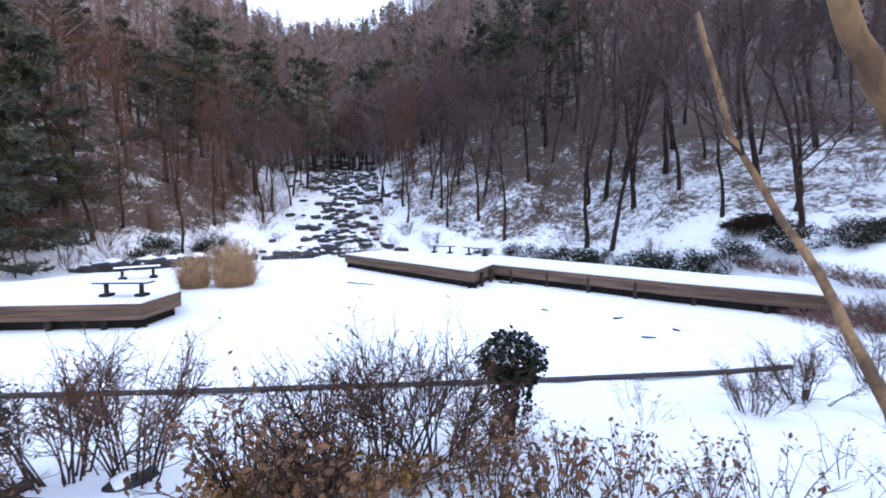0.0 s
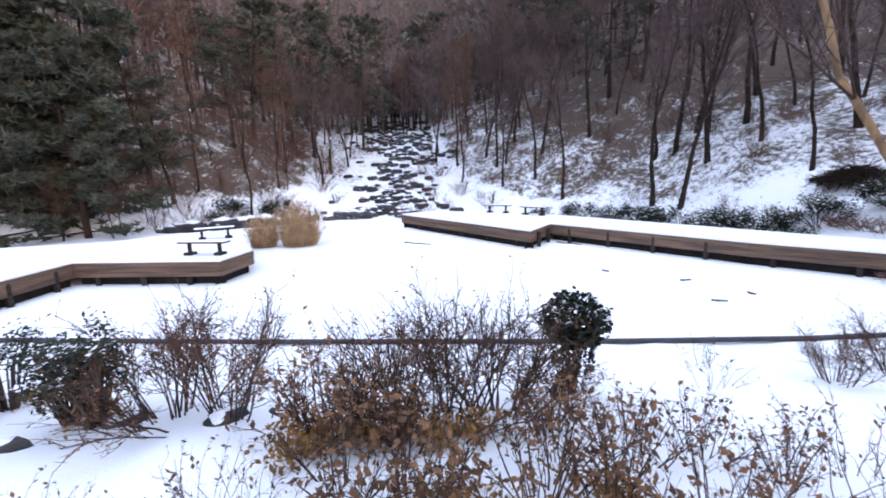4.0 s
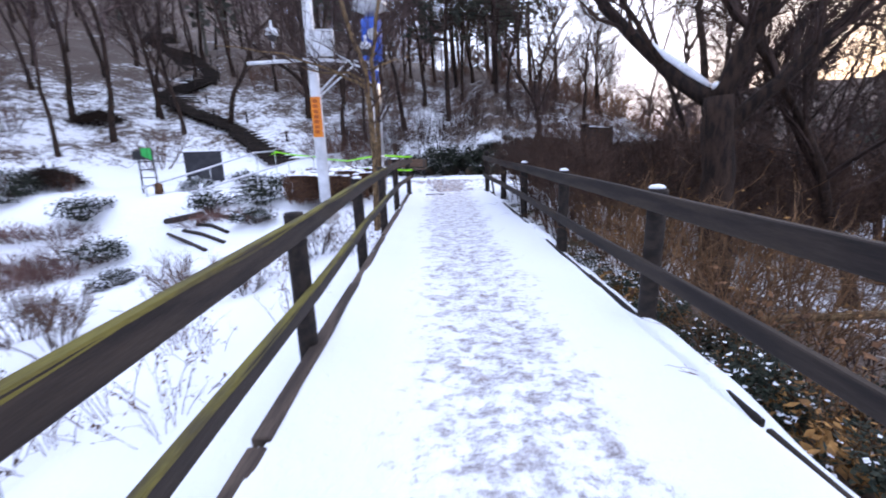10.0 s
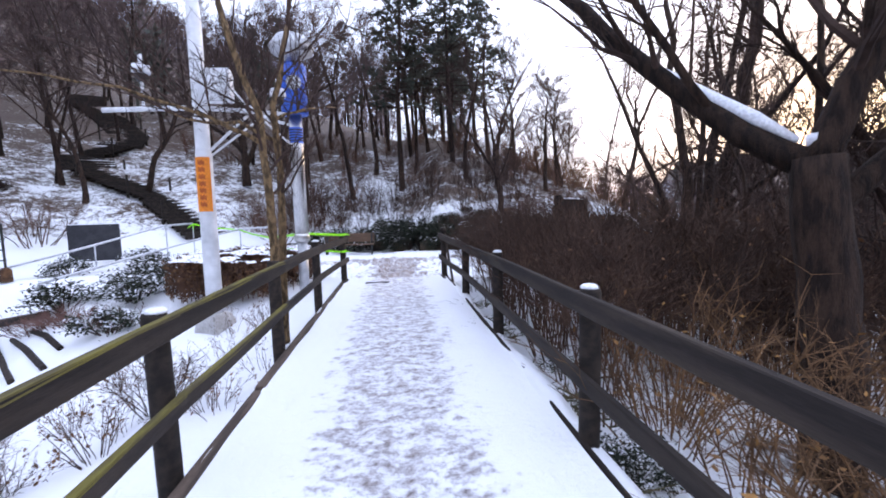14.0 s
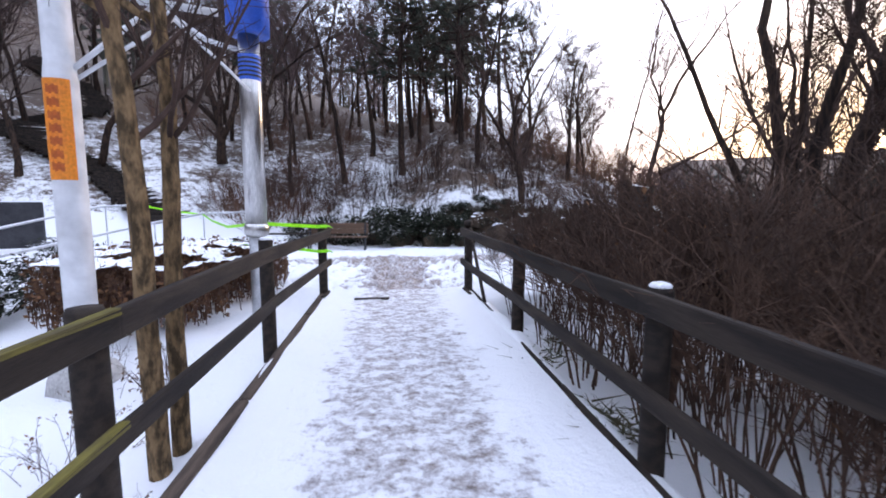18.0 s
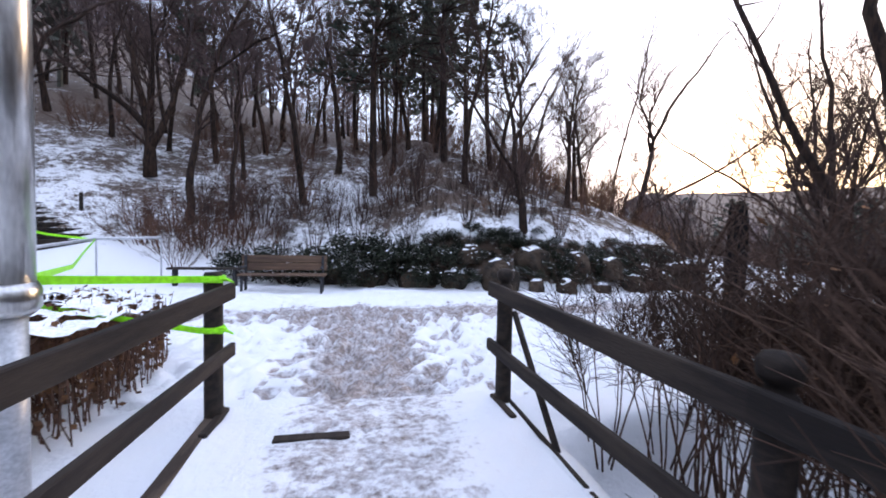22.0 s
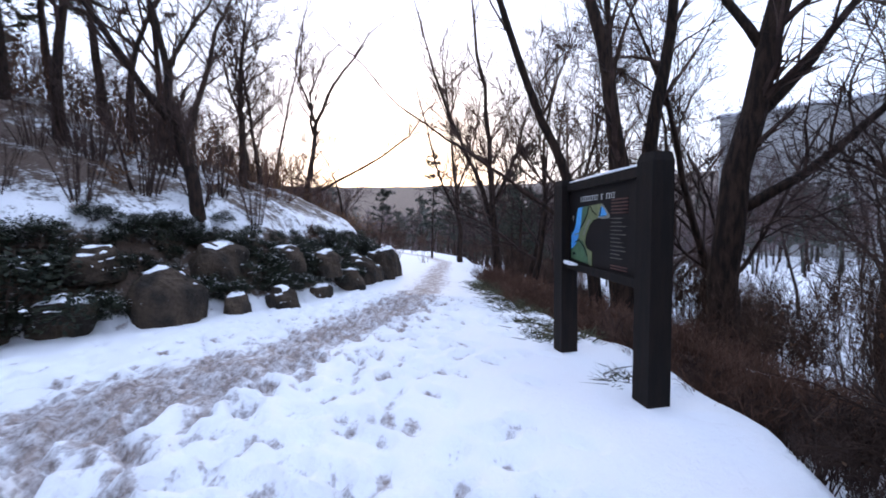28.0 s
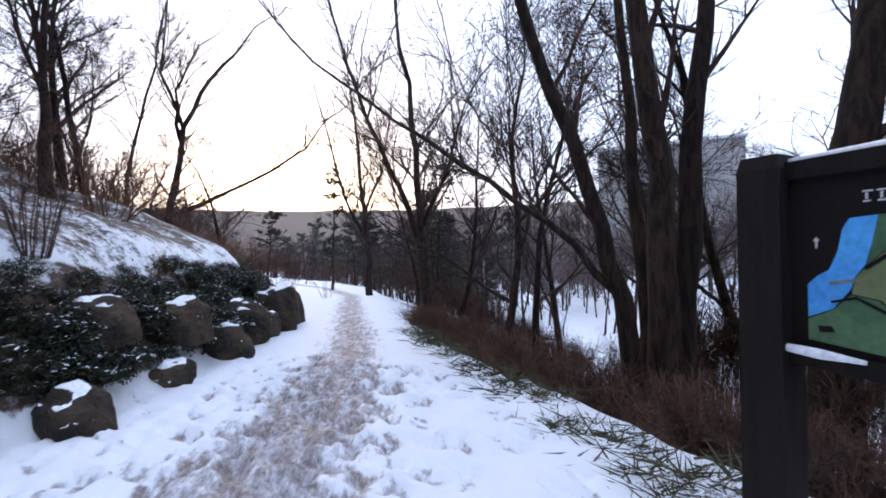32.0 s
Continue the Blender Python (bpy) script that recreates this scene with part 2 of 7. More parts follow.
LIME = material("lime_tape", (0.30, 0.95, 0.02), (0.26, 0.85, 0.02), 0.5, 5, 30, 0.05)
GREEN_CLOTH = material("green_cloth", (0.02, 0.42, 0.10), (0.015, 0.33, 0.08), 0.7, 6, 40, 0.3)
ROPE = material("dark_edging", (0.06, 0.05, 0.055), (0.04, 0.035, 0.04), 0.8, 6, 40, 0.1)
CONCRETE = material("pale_concrete", (0.46, 0.45, 0.44), (0.36, 0.35, 0.34), 0.85, 3, 30, 0.3)


# ---- mesh helpers ----
class Build:
    """Vertices and faces of one mesh."""

    def __init__(self):
        self.v, self.f = [], []

    def tube(self, pts, radii, sides=6, close=True):
        base, count = len(self.v), len(pts)
        axis = Vector(pts[-1]) - Vector(pts[0])
        side = axis.orthogonal().normalized() if axis.length > 1e-9 else Vector((1, 0, 0))
        for k in range(count):
            d = Vector(pts[min(k + 1, count - 1)]) - Vector(pts[max(k - 1, 0)])
            d = d.normalized() if d.length > 1e-9 else Vector((0, 0, 1))
            side = (side - d * side.dot(d))
            side = side.normalized() if side.length > 1e-6 else d.orthogonal().normalized()
            up = d.cross(side)
            p, r = Vector(pts[k]), radii[k]
            for s in range(sides):
                a = 2 * math.pi * s / sides
                self.v.append(tuple(p + (side * math.cos(a) + up * math.sin(a)) * r))
        for k in range(count - 1):
            for s in range(sides):
                t = (s + 1) % sides
                a = base + k * sides
                self.f.append((a + s, a + t, a + sides + t, a + sides + s))
        if close:
            self.f.append(tuple(base + s for s in reversed(range(sides))))
            self.f.append(tuple(base + (count - 1) * sides + s for s in range(sides)))

    def box(self, lo, hi, chamfer=0.0):
        m = Matrix.Identity(4)
        self.box_at(m, lo, hi, chamfer)

    def box_at(self, m, lo, hi, chamfer=0.0):
        """A box with its edges bevelled, in the frame m."""
        bm = bmesh.new()
        bmesh.ops.create_cube(bm, size=1)
        for v in bm.verts:
            v.co = Vector([lo[k] + (v.co[k] + 0.5) * (hi[k] - lo[k]) for k in range(3)])
        if chamfer:
            bmesh.ops.bevel(bm, geom=list(bm.edges), offset=chamfer, segments=1, affect="EDGES")
        self.merge(bm, m)
        bm.free()

    def merge(self, bm, m=None):
        base = len(self.v)
        bm.verts.index_update()
        self.v += [tuple(m @ v.co) if m else tuple(v.co) for v in bm.verts]
        self.f += [tuple(base + v.index for v in f.verts) for f in bm.faces]

    def lathe(self, profile, sides=14, m=None):
        """profile: rows of radius and height, from the foot up."""
        base = len(self.v)
        for r, z in profile:
            for s in range(sides):
                a = 2 * math.pi * s / sides
                p = Vector((r * math.cos(a), r * math.sin(a), z))
                self.v.append(tuple(m @ p if m else p))
        for k in range(len(profile) - 1):
            for s in range(sides):
                t, a = (s + 1) % sides, base + k * sides
                self.f.append((a + s, a + t, a + sides + t, a + sides + s))
        self.f.append(tuple(base + s for s in reversed(range(sides))))
        self.f.append(tuple(base + (len(profile) - 1) * sides + s for s in range(sides)))

    def quad(self, p, a, b):
        """A leaf: four corners round p."""
        base = len(self.v)
        p, a, b = Vector(p), Vector(a), Vector(b)
        self.v += [tuple(p - a), tuple(p + b * 0.6), tuple(p + a), tuple(p - b * 0.6)]
        self.f.append((base, base + 1, base + 2, base + 3))

    def spike(self, p, tip, w):
        """A needle or blade: a thin triangle from p to tip."""
        base = len(self.v)
        p, tip = Vector(p), Vector(tip)
        s = (tip - p).cross(Vector((random.uniform(-1, 1), random.uniform(-1, 1), random.uniform(-1, 1))))
        s = s.normalized() * w if s.length > 1e-9 else Vector((w, 0, 0))
        self.v += [tuple(p - s), tuple(p + s), tuple(tip)]
        self.f.append((base, base + 1, base + 2))

    def mesh(self, name, mat, smooth=False):
        me = bpy.data.meshes.new(name)
        me.from_pydata(self.v, [], self.f)
        me.materials.append(mat)
        if smooth:
            me.polygons.foreach_set("use_smooth", [True] * len(me.polygons))
        me.update()
        return me


def part(name, build, mat, parent, label="", smooth=False, kind=""):
    """Link a build as ONE mesh object under a thing or a part."""
    ob = new(name, build.mesh(name, mat, smooth))
    if parent is not None:
        ob.parent = parent
    return tagged(ob, label, "", "", kind)


def thing(name, label, category, at=(0, 0, 0), group="", kind=""):
    """An Empty at the foot of a thing that has parts."""
    ob = new(name)
    ob.empty_display_size = 0.2
    ob.location = at
    return tagged(ob, label, category, group, kind)


def single(name, build, mat, label, category, at=(0, 0, 0), group="", kind="", smooth=False):
    """A thing of one mesh."""
    ob = new(name, build.mesh(name, mat, smooth))
    ob.location = at
    return tagged(ob, label, category, group, kind)


# ---- the ground: one sheet ----
def sst(a, b, x):
    t = np.clip((np.asarray(x, float) - a) / (b - a), 0, 1)
    return t * t * (3 - 2 * t)


def along(line, x, y):
    """Distance to a broken line, positive on its left, and how far along it the foot of that distance lies."""
    x, y = np.asarray(x, float), np.asarray(y, float)
    best, sign, run, walked = np.full(x.shape, 1e9), np.ones(x.shape), np.zeros(x.shape), 0.0
    for (ax, ay), (bx, by) in zip(line, line[1:]):
        dx, dy = bx - ax, by - ay
        ln = math.hypot(dx, dy)
        t = np.clip(((x - ax) * dx + (y - ay) * dy) / ln**2, 0, 1)
        d = np.hypot(x - ax - t * dx, y - ay - t * dy)
        s = np.where((y - ay) * dx - (x - ax) * dy >= 0, 1.0, -1.0)
        near = d < best - 1e-9
        best, sign, run = np.where(near, d, best), np.where(near, s, sign), np.where(near, walked + t * ln, run)
        walked += ln
    return best * sign, run


FOOT_NORTH = [(-260, -22), (-90, -4), (-60, 1), (-42, 5), (-34, 8.5), (-28, 14.5), (-22, 19.5), (-16, 24.5), (-11, 28), (-7, 30), (-2, 29.4), (1.5, 28), (3.2, 27.5), (5.5, 27.5), (7, 27.9), (12.6, 30.7), (18, 35.5), (26, 45), (40, 70), (90, 160)]
FOOT_SOUTH = [(60, -70), (10, -52), (-8, -36), (-17, -25), (-23, -19), (-28, -14), (-31, -9.5), (-36, -7), (-45, -8), (-60, -12), (-90, -21), (-260, -60)]
PATH_EDGE = [(1.36, -40), (1.36, 19.4), (4.45, 20.1), (6.3, 21.5), (10, 25), (15, 28.6), (22, 32.6), (30, 38), (42, 50), (80, 110)]
TRACK = [(-9, 23.5), (-4, 24.2), (0, 24.4), (3.5, 24.6), (7, 25.7), (11, 27.8), (16, 31), (22, 34.6), (28, 40), (36, 50)]
POND = -1.95


def height(x, y):
    x, y = np.asarray(x, float), np.asarray(y, float)
    # lawn and path
    z = 0.0 - 0.045 * np.clip(x - 3, 0, 60) + 0.12 * sst(-3, -9, x)
    # the bank that falls to the pond, west of the walkway
    bank = -0.33 - 0.215 * np.clip(-1.45 - x, 0, 60)
    bank = np.maximum(bank, POND)
    w = (1 - sst(0, 1, (y - 13.5 - 4.5 * sst(-5, -10, x)) / (7.0 - 3.0 * sst(-5, -10, x)))) * sst(-1.2, -1.5, x)
    z = z * (1 - w) + bank * w
    far = sst(-33, -36, x) * (1 - sst(16, 22, y))
    z = z + far * 0.3
    # low brushy ground east of the walkway and below the path
    e, _ = along(PATH_EDGE, x, y)
    below = np.clip(-e, 0, 400)
    z = z - 0.40 * sst(0.0, 0.45, below) - 0.22 * np.clip(below - 0.3, 0, 5) * sst(30, 18, y) - 0.30 * np.clip(below - 0.5, 0, 16) * sst(18, 24, y)
    z = z + 0.17 * np.clip(below - 75, 0, 400)
    # valley floor climbing to the west
    run = np.clip(-34 - x, 0, 40)
    z = z + 0.30 * run + 0.50 * np.clip(-74 - x, 0, 150)
    # hills
    d, _ = along(FOOT_NORTH, x, y)
    d = np.clip(d, 0, 500)
    amp = np.interp(x, [-60, -25, -15, -8, 0, 4, 8, 11, 15, 22, 40], [70, 45, 34, 24, 16, 11.5, 8.8, 6.0, 3.2, 1.5, 0.8])
    z = z + amp * (1 - np.exp(-0.53 * d / amp)) + 1.20 * sst(0.0, 1.7, d) * sst(0.5, 2.5, x) * (1 - sst(13, 17, x))
    s, _ = along(FOOT_SOUTH, x, y)
    s = np.clip(s, 0, 500)
    z = z + 60 * (1 - np.exp(-0.55 * s / 60))
    return z


def lumps(x, y):
    """Small unevenness; none on the ice."""
    out = 0.05 * np.sin(x * 1.7 + 0.6 * np.sin(y * 1.3)) * np.sin(y * 1.45 + 0.8 * np.sin(x * 0.9)) + 0.022 * np.sin(x * 4.3 + y * 2.1) * np.sin(y * 5.1 - x * 1.2)
    flat = height(x, y) < POND + 0.015
    edge, _ = along(TRACK, x, y)
    out = out * np.where(flat, 0.1, 1.0) * (0.35 + 0.65 * sst(1.5, 4, np.abs(edge)))
    h, _ = along(FOOT_NORTH, x, y)
    out = out + 0.18 * sst(0, 4, h) * np.sin(x * 0.9 + 1.1 * np.sin(y * 0.6)) * np.sin(y * 0.8 + x * 0.35)
    return out


def ground_z(x, y):
    return float(height(x, y) + lumps(x, y))


def spaced(lo, hi, a, b, fine, mid, lo2, hi2):
    """Coordinates from lo to hi: fine between a and b, mid between lo2 and hi2, ever coarser outside."""
    inner = list(np.arange(a, b, fine))
    left, x, st = [], a, fine
    while x > lo:
        st = min(st * 1.12, mid) if x > lo2 else min(st * 1.2, 25)
        x -= st
        left.append(x)
    right, x, st = [], b, fine
    while x < hi:
        st = min(st * 1.12, mid) if x < hi2 else min(st * 1.2, 25)
        right.append(x)
        x += st
    return np.array(left[::-1] + inner + right)


def make_ground():
    gx = spaced(-420, 600, -5.0, 9.0, 0.055, 0.6, -45, 40)
    gy = spaced(-400, 600, 3.0, 28.0, 0.06, 0.6, -30, 50)
    X, Y = np.meshgrid(gx, gy)
    under = (np.abs(X) < 1.22) & (Y < 19.6) & (Y > -30)
    Z = height(X, Y) + lumps(X, Y)
    Z = np.where(under, np.minimum(Z, -0.12), Z)
    # footprints on the path and the lawn: dents, plus a layer greying pressed, shaded snow
    press_shade = np.zeros_like(Z)
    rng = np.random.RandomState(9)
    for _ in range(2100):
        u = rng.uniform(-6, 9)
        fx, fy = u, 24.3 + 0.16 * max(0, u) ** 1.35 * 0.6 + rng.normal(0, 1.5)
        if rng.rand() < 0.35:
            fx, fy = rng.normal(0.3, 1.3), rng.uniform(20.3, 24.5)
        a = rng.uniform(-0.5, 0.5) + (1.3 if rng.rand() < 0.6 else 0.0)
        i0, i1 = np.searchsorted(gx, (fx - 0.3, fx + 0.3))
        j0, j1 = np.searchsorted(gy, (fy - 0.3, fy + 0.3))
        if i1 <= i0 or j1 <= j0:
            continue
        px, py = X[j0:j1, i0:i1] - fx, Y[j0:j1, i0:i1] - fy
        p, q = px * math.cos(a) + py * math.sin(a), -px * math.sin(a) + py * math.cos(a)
        press_shade[j0:j1, i0:i1] = np.maximum(press_shade[j0:j1, i0:i1], rng.uniform(0.4, 1.0) * np.exp(-((p / 0.13) ** 4 + (q / 0.06) ** 4)))
        Z[j0:j1, i0:i1] -= 0.050 * np.exp(-((p / 0.14) ** 4 + (q / 0.07) ** 4)) - 0.014 * np.exp(-((np.hypot(p / 1.3, q) - 0.15) / 0.05) ** 2)
    nx, ny = len(gx), len(gy)
    co = np.stack([X, Y, Z], -1).reshape(-1, 3)
    idx = np.arange(nx * ny).reshape(ny, nx)
    quads = np.stack([idx[:-1, :-1], idx[:-1, 1:], idx[1:, 1:], idx[1:, :-1]], -1).reshape(-1, 4)
    me = bpy.data.meshes.new("ground")
    me.vertices.add(len(co)), me.vertices.foreach_set("co", co.ravel())
    me.loops.add(quads.size), me.loops.foreach_set("vertex_index", quads.ravel())
    me.polygons.add(len(quads)), me.polygons.foreach_set("loop_start", np.arange(0, quads.size, 4))
    me.polygons.foreach_set("use_smooth", np.ones(len(quads), bool))
    me.update(calc_edges=True)
    me.validate()
    d, _ = along(FOOT_NORTH, X, Y)
    s, _ = along(FOOT_SOUTH, X, Y)
    e, _ = along(PATH_EDGE, X, Y)
    tr, _ = along(TRACK, X, Y)
    litter = 0.12 + 0.46 * sst(0, 2.5, d) + 0.24 * sst(6, 22, d) + 0.62 * sst(0, 5, s) + 0.50 * sst(0.5, 2.5, -e) * (Y < 60) * (1 - 0.8 * sst(13, 14.5, Y) * sst(8, 6, X)) + 0.16 * sst(0.3, 0.8, -e) * sst(14, 11, Y) * sst(9, 4, X)
    litter = np.minimum(litter + 0.6 * sst(0.05, 0.3, -e) * sst(12.5, 10, Y) * sst(7, 3, X) * (X > 0), 0.80) + 0.1 * sst(20, 60, -e) * (X > 0)
    litter = litter + 0.36 * sst(-31, -40, X) + 0.16 * sst(-1.3, -1.7, X) * sst(-9, -5, X) * (Y < 24)
    litter = np.maximum(litter, 0.74 * sst(0.10, 0.35, d) * (1 - sst(0.9, 1.4, d)) * sst(0.0, 1.0, X) * (1 - sst(14, 16, X)))
    litter = litter + 0.14 * sst(0.6, 1.4, d) * sst(0.0, 2.0, X) * (1 - sst(20, 26, X))
    litter = litter + 0.03 * sst(1.5, 4, d) * sst(0, -5, X)
    litter = np.where(Z < POND + 0.03, 0.0, litter * np.where((X > -14) & (X < -4) & (Y > 9) & (Y < 20), 0.3 + 0.7 * sst(POND + 0.3, POND + 0.8, Z), 1.0))
    litter = np.where(X < 0, np.minimum(litter, 0.64 + 0.17 * sst(3, 14, d) + 0.09 * sst(0, 4, s)), litter + 0.12 * sst(5, 12, -e) * (Y > 12) + 0.30 * sst(0.9, 2.2, -e) * (Y > 20) + 0.35 * sst(55, 85, -e))
    path = (e > 0) & (X > -1.2)
    litter = np.where(path & (d < 0.2), 0.06, litter)
    walkers = 1.0 * np.exp(-(np.abs(tr + 0.1) / 0.72) ** 2) + 1.05 * np.exp(-(X / 0.75) ** 2) * sst(25.5, 23.5, Y) * (Y > 19)
    trodden = np.clip(walkers * (d < 0.5), 0, 1.1) + 0.25 * path * (d < 0.3) * (Y > 19) + press_shade
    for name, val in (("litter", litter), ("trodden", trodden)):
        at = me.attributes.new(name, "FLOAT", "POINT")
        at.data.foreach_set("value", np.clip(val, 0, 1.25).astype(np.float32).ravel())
    me.materials.append(GROUND)
    return tagged(new("ground", me), "snow-covered ground with leaf litter showing on the slopes", "ground", kind="structure")


make_ground()


# ---- the timber walkway between the two fences ----
def make_walkway():
    rng = np.random.RandomState(4)
    gx, gy = np.linspace(-1.22, 1.28, 51), np.arange(-24, 20.3, 0.05)
    X, Y = np.meshgrid(gx, gy)
    Z = 0.004 + 0.012 * np.sin(X * 5 + np.sin(Y * 2.2)) * np.sin(Y * 3.1) + 0.02 * sst(0.85, 1.15, np.abs(X)) * (0.6 + 0.4 * np.sin(Y * 1.9))
    # footprints pressed into the snow
    for _ in range(420):
        fx, fy, a = rng.normal(0.0, 0.42), rng.uniform(2, 20.2), rng.normal(0, 0.25)
        j = (gy > fy - 0.35) & (gy < fy + 0.35)
        u = (X[j] - fx) * math.cos(a) + (Y[j] - fy) * math.sin(a)
        v = -(X[j] - fx) * math.sin(a) + (Y[j] - fy) * math.cos(a)
        Z[j] -= 0.012 * np.exp(-((u / 0.05) ** 4 + (v / 0.13) ** 4))
    nx, ny = len(gx), len(gy)
    idx = np.arange(nx * ny).reshape(ny, nx)
    quads = np.stack([idx[:-1, :-1], idx[:-1, 1:], idx[1:, 1:], idx[1:, :-1]], -1).reshape(-1, 4)
    me = bpy.data.meshes.new("trodden_snow")
    me.from_pydata(np.stack([X, Y, Z], -1).reshape(-1, 3).tolist(), [], quads.tolist())
    me.polygons.foreach_set("use_smooth", [True] * len(quads))
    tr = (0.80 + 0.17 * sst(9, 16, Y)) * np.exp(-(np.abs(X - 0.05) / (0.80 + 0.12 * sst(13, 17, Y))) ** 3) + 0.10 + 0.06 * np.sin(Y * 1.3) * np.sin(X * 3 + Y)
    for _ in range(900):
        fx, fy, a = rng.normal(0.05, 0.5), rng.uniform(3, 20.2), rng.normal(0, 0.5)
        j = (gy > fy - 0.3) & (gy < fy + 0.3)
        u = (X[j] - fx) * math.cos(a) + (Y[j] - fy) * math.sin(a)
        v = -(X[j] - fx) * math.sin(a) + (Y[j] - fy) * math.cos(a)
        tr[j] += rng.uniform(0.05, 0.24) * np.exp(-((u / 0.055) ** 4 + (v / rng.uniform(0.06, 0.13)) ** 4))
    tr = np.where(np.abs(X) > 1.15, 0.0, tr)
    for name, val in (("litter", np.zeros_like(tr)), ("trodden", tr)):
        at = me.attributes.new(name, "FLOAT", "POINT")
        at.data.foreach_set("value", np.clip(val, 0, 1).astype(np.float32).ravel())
    me.materials.append(WALKED)
    walk_way = thing("walkway", "timber walkway under trodden snow between two fences", "walkway", kind="structure")
    snow_top = new("trodden_snow", me)
    snow_top.parent = walk_way
    base = Build()
    base.box((-1.24, -24, -0.42), (1.30, 20.2, -0.06), 0.02)
    part("deck_body", base, DECK_WOOD, walk_way)
    for sx in (-1, 1):
        y = -10.0
        while y < 20:
            top = min(y + 2.58, 20.2)
            kerb = Build()
            hw = 0.05 if sx < 0 else 0.018
            kx = -1.25 if sx < 0 else 1.31
            kerb.box((kx - hw, y + 0.01, -0.20), (kx + hw, top - 0.01, 0.030 + 0.01 * math.sin(y)), 0.008)
            part("edge_board", kerb, KERB_WOOD if sx < 0 else RAIL_WOOD, walk_way)
            y += 2.6
    sill = Build()
    sill.box((-0.70, 19.50, -0.05), (-0.14, 19.60, 0.016), 0.008)
    part("end_board", sill, RAIL_WOOD, walk_way, "bare plank showing through the snow")
    return walk_way


make_walkway()


# ---- the two fences ----
POSTS = {"west": [20, 17.25, 14.6, 12.05, 9.3, 7.03, 4.45, 1.85, -0.75, -3.35, -5.95, -8.55], "east": [20, 17.5, 14.85, 12.1, 9.62, 7.0, 4.4, 1.8, -0.8, -3.4, -6.0, -8.6]}
FINIAL = {("west", 5), ("west", 6), ("west", 7), ("west", 8), ("east", 0), ("east", 1)}


def fence_post(top, finial):
    """A round post: cut flat at its top, or turned to a knob."""
    b = Build()
    if finial:
        b.lathe([(0.070, -0.55), (0.073, 0.0), (0.072, top - 0.21), (0.066, top - 0.16), (0.046, top - 0.145), (0.046, top - 0.12), (0.066, top - 0.105), (0.076, top - 0.08), (0.076, top - 0.035), (0.058, top - 0.008), (0.02, top)], 14)
    else:
        b.lathe([(0.070, -0.55), (0.073, 0.0), (0.072, top - 0.02), (0.064, top)], 14)
    return b


def snow_cap(r, h):
    b = Build()
    b.lathe([(r, 0.0), (r * 1.04, h * 0.35), (r * 0.8, h * 0.8), (r * 0.3, h)], 12)
    return b


def rail_height(side, y):
    """Centres of the top and the lower rail."""
    if side == "east":
        u = float(sst(18.5, 20.0, y))
        return 0.995 + 0.05 * u, 0.475 + 0.04 * u
    u = float(sst(6.0, 17.0, y))
    return 0.925 + 0.105 * u, 0.42 + 0.11 * u


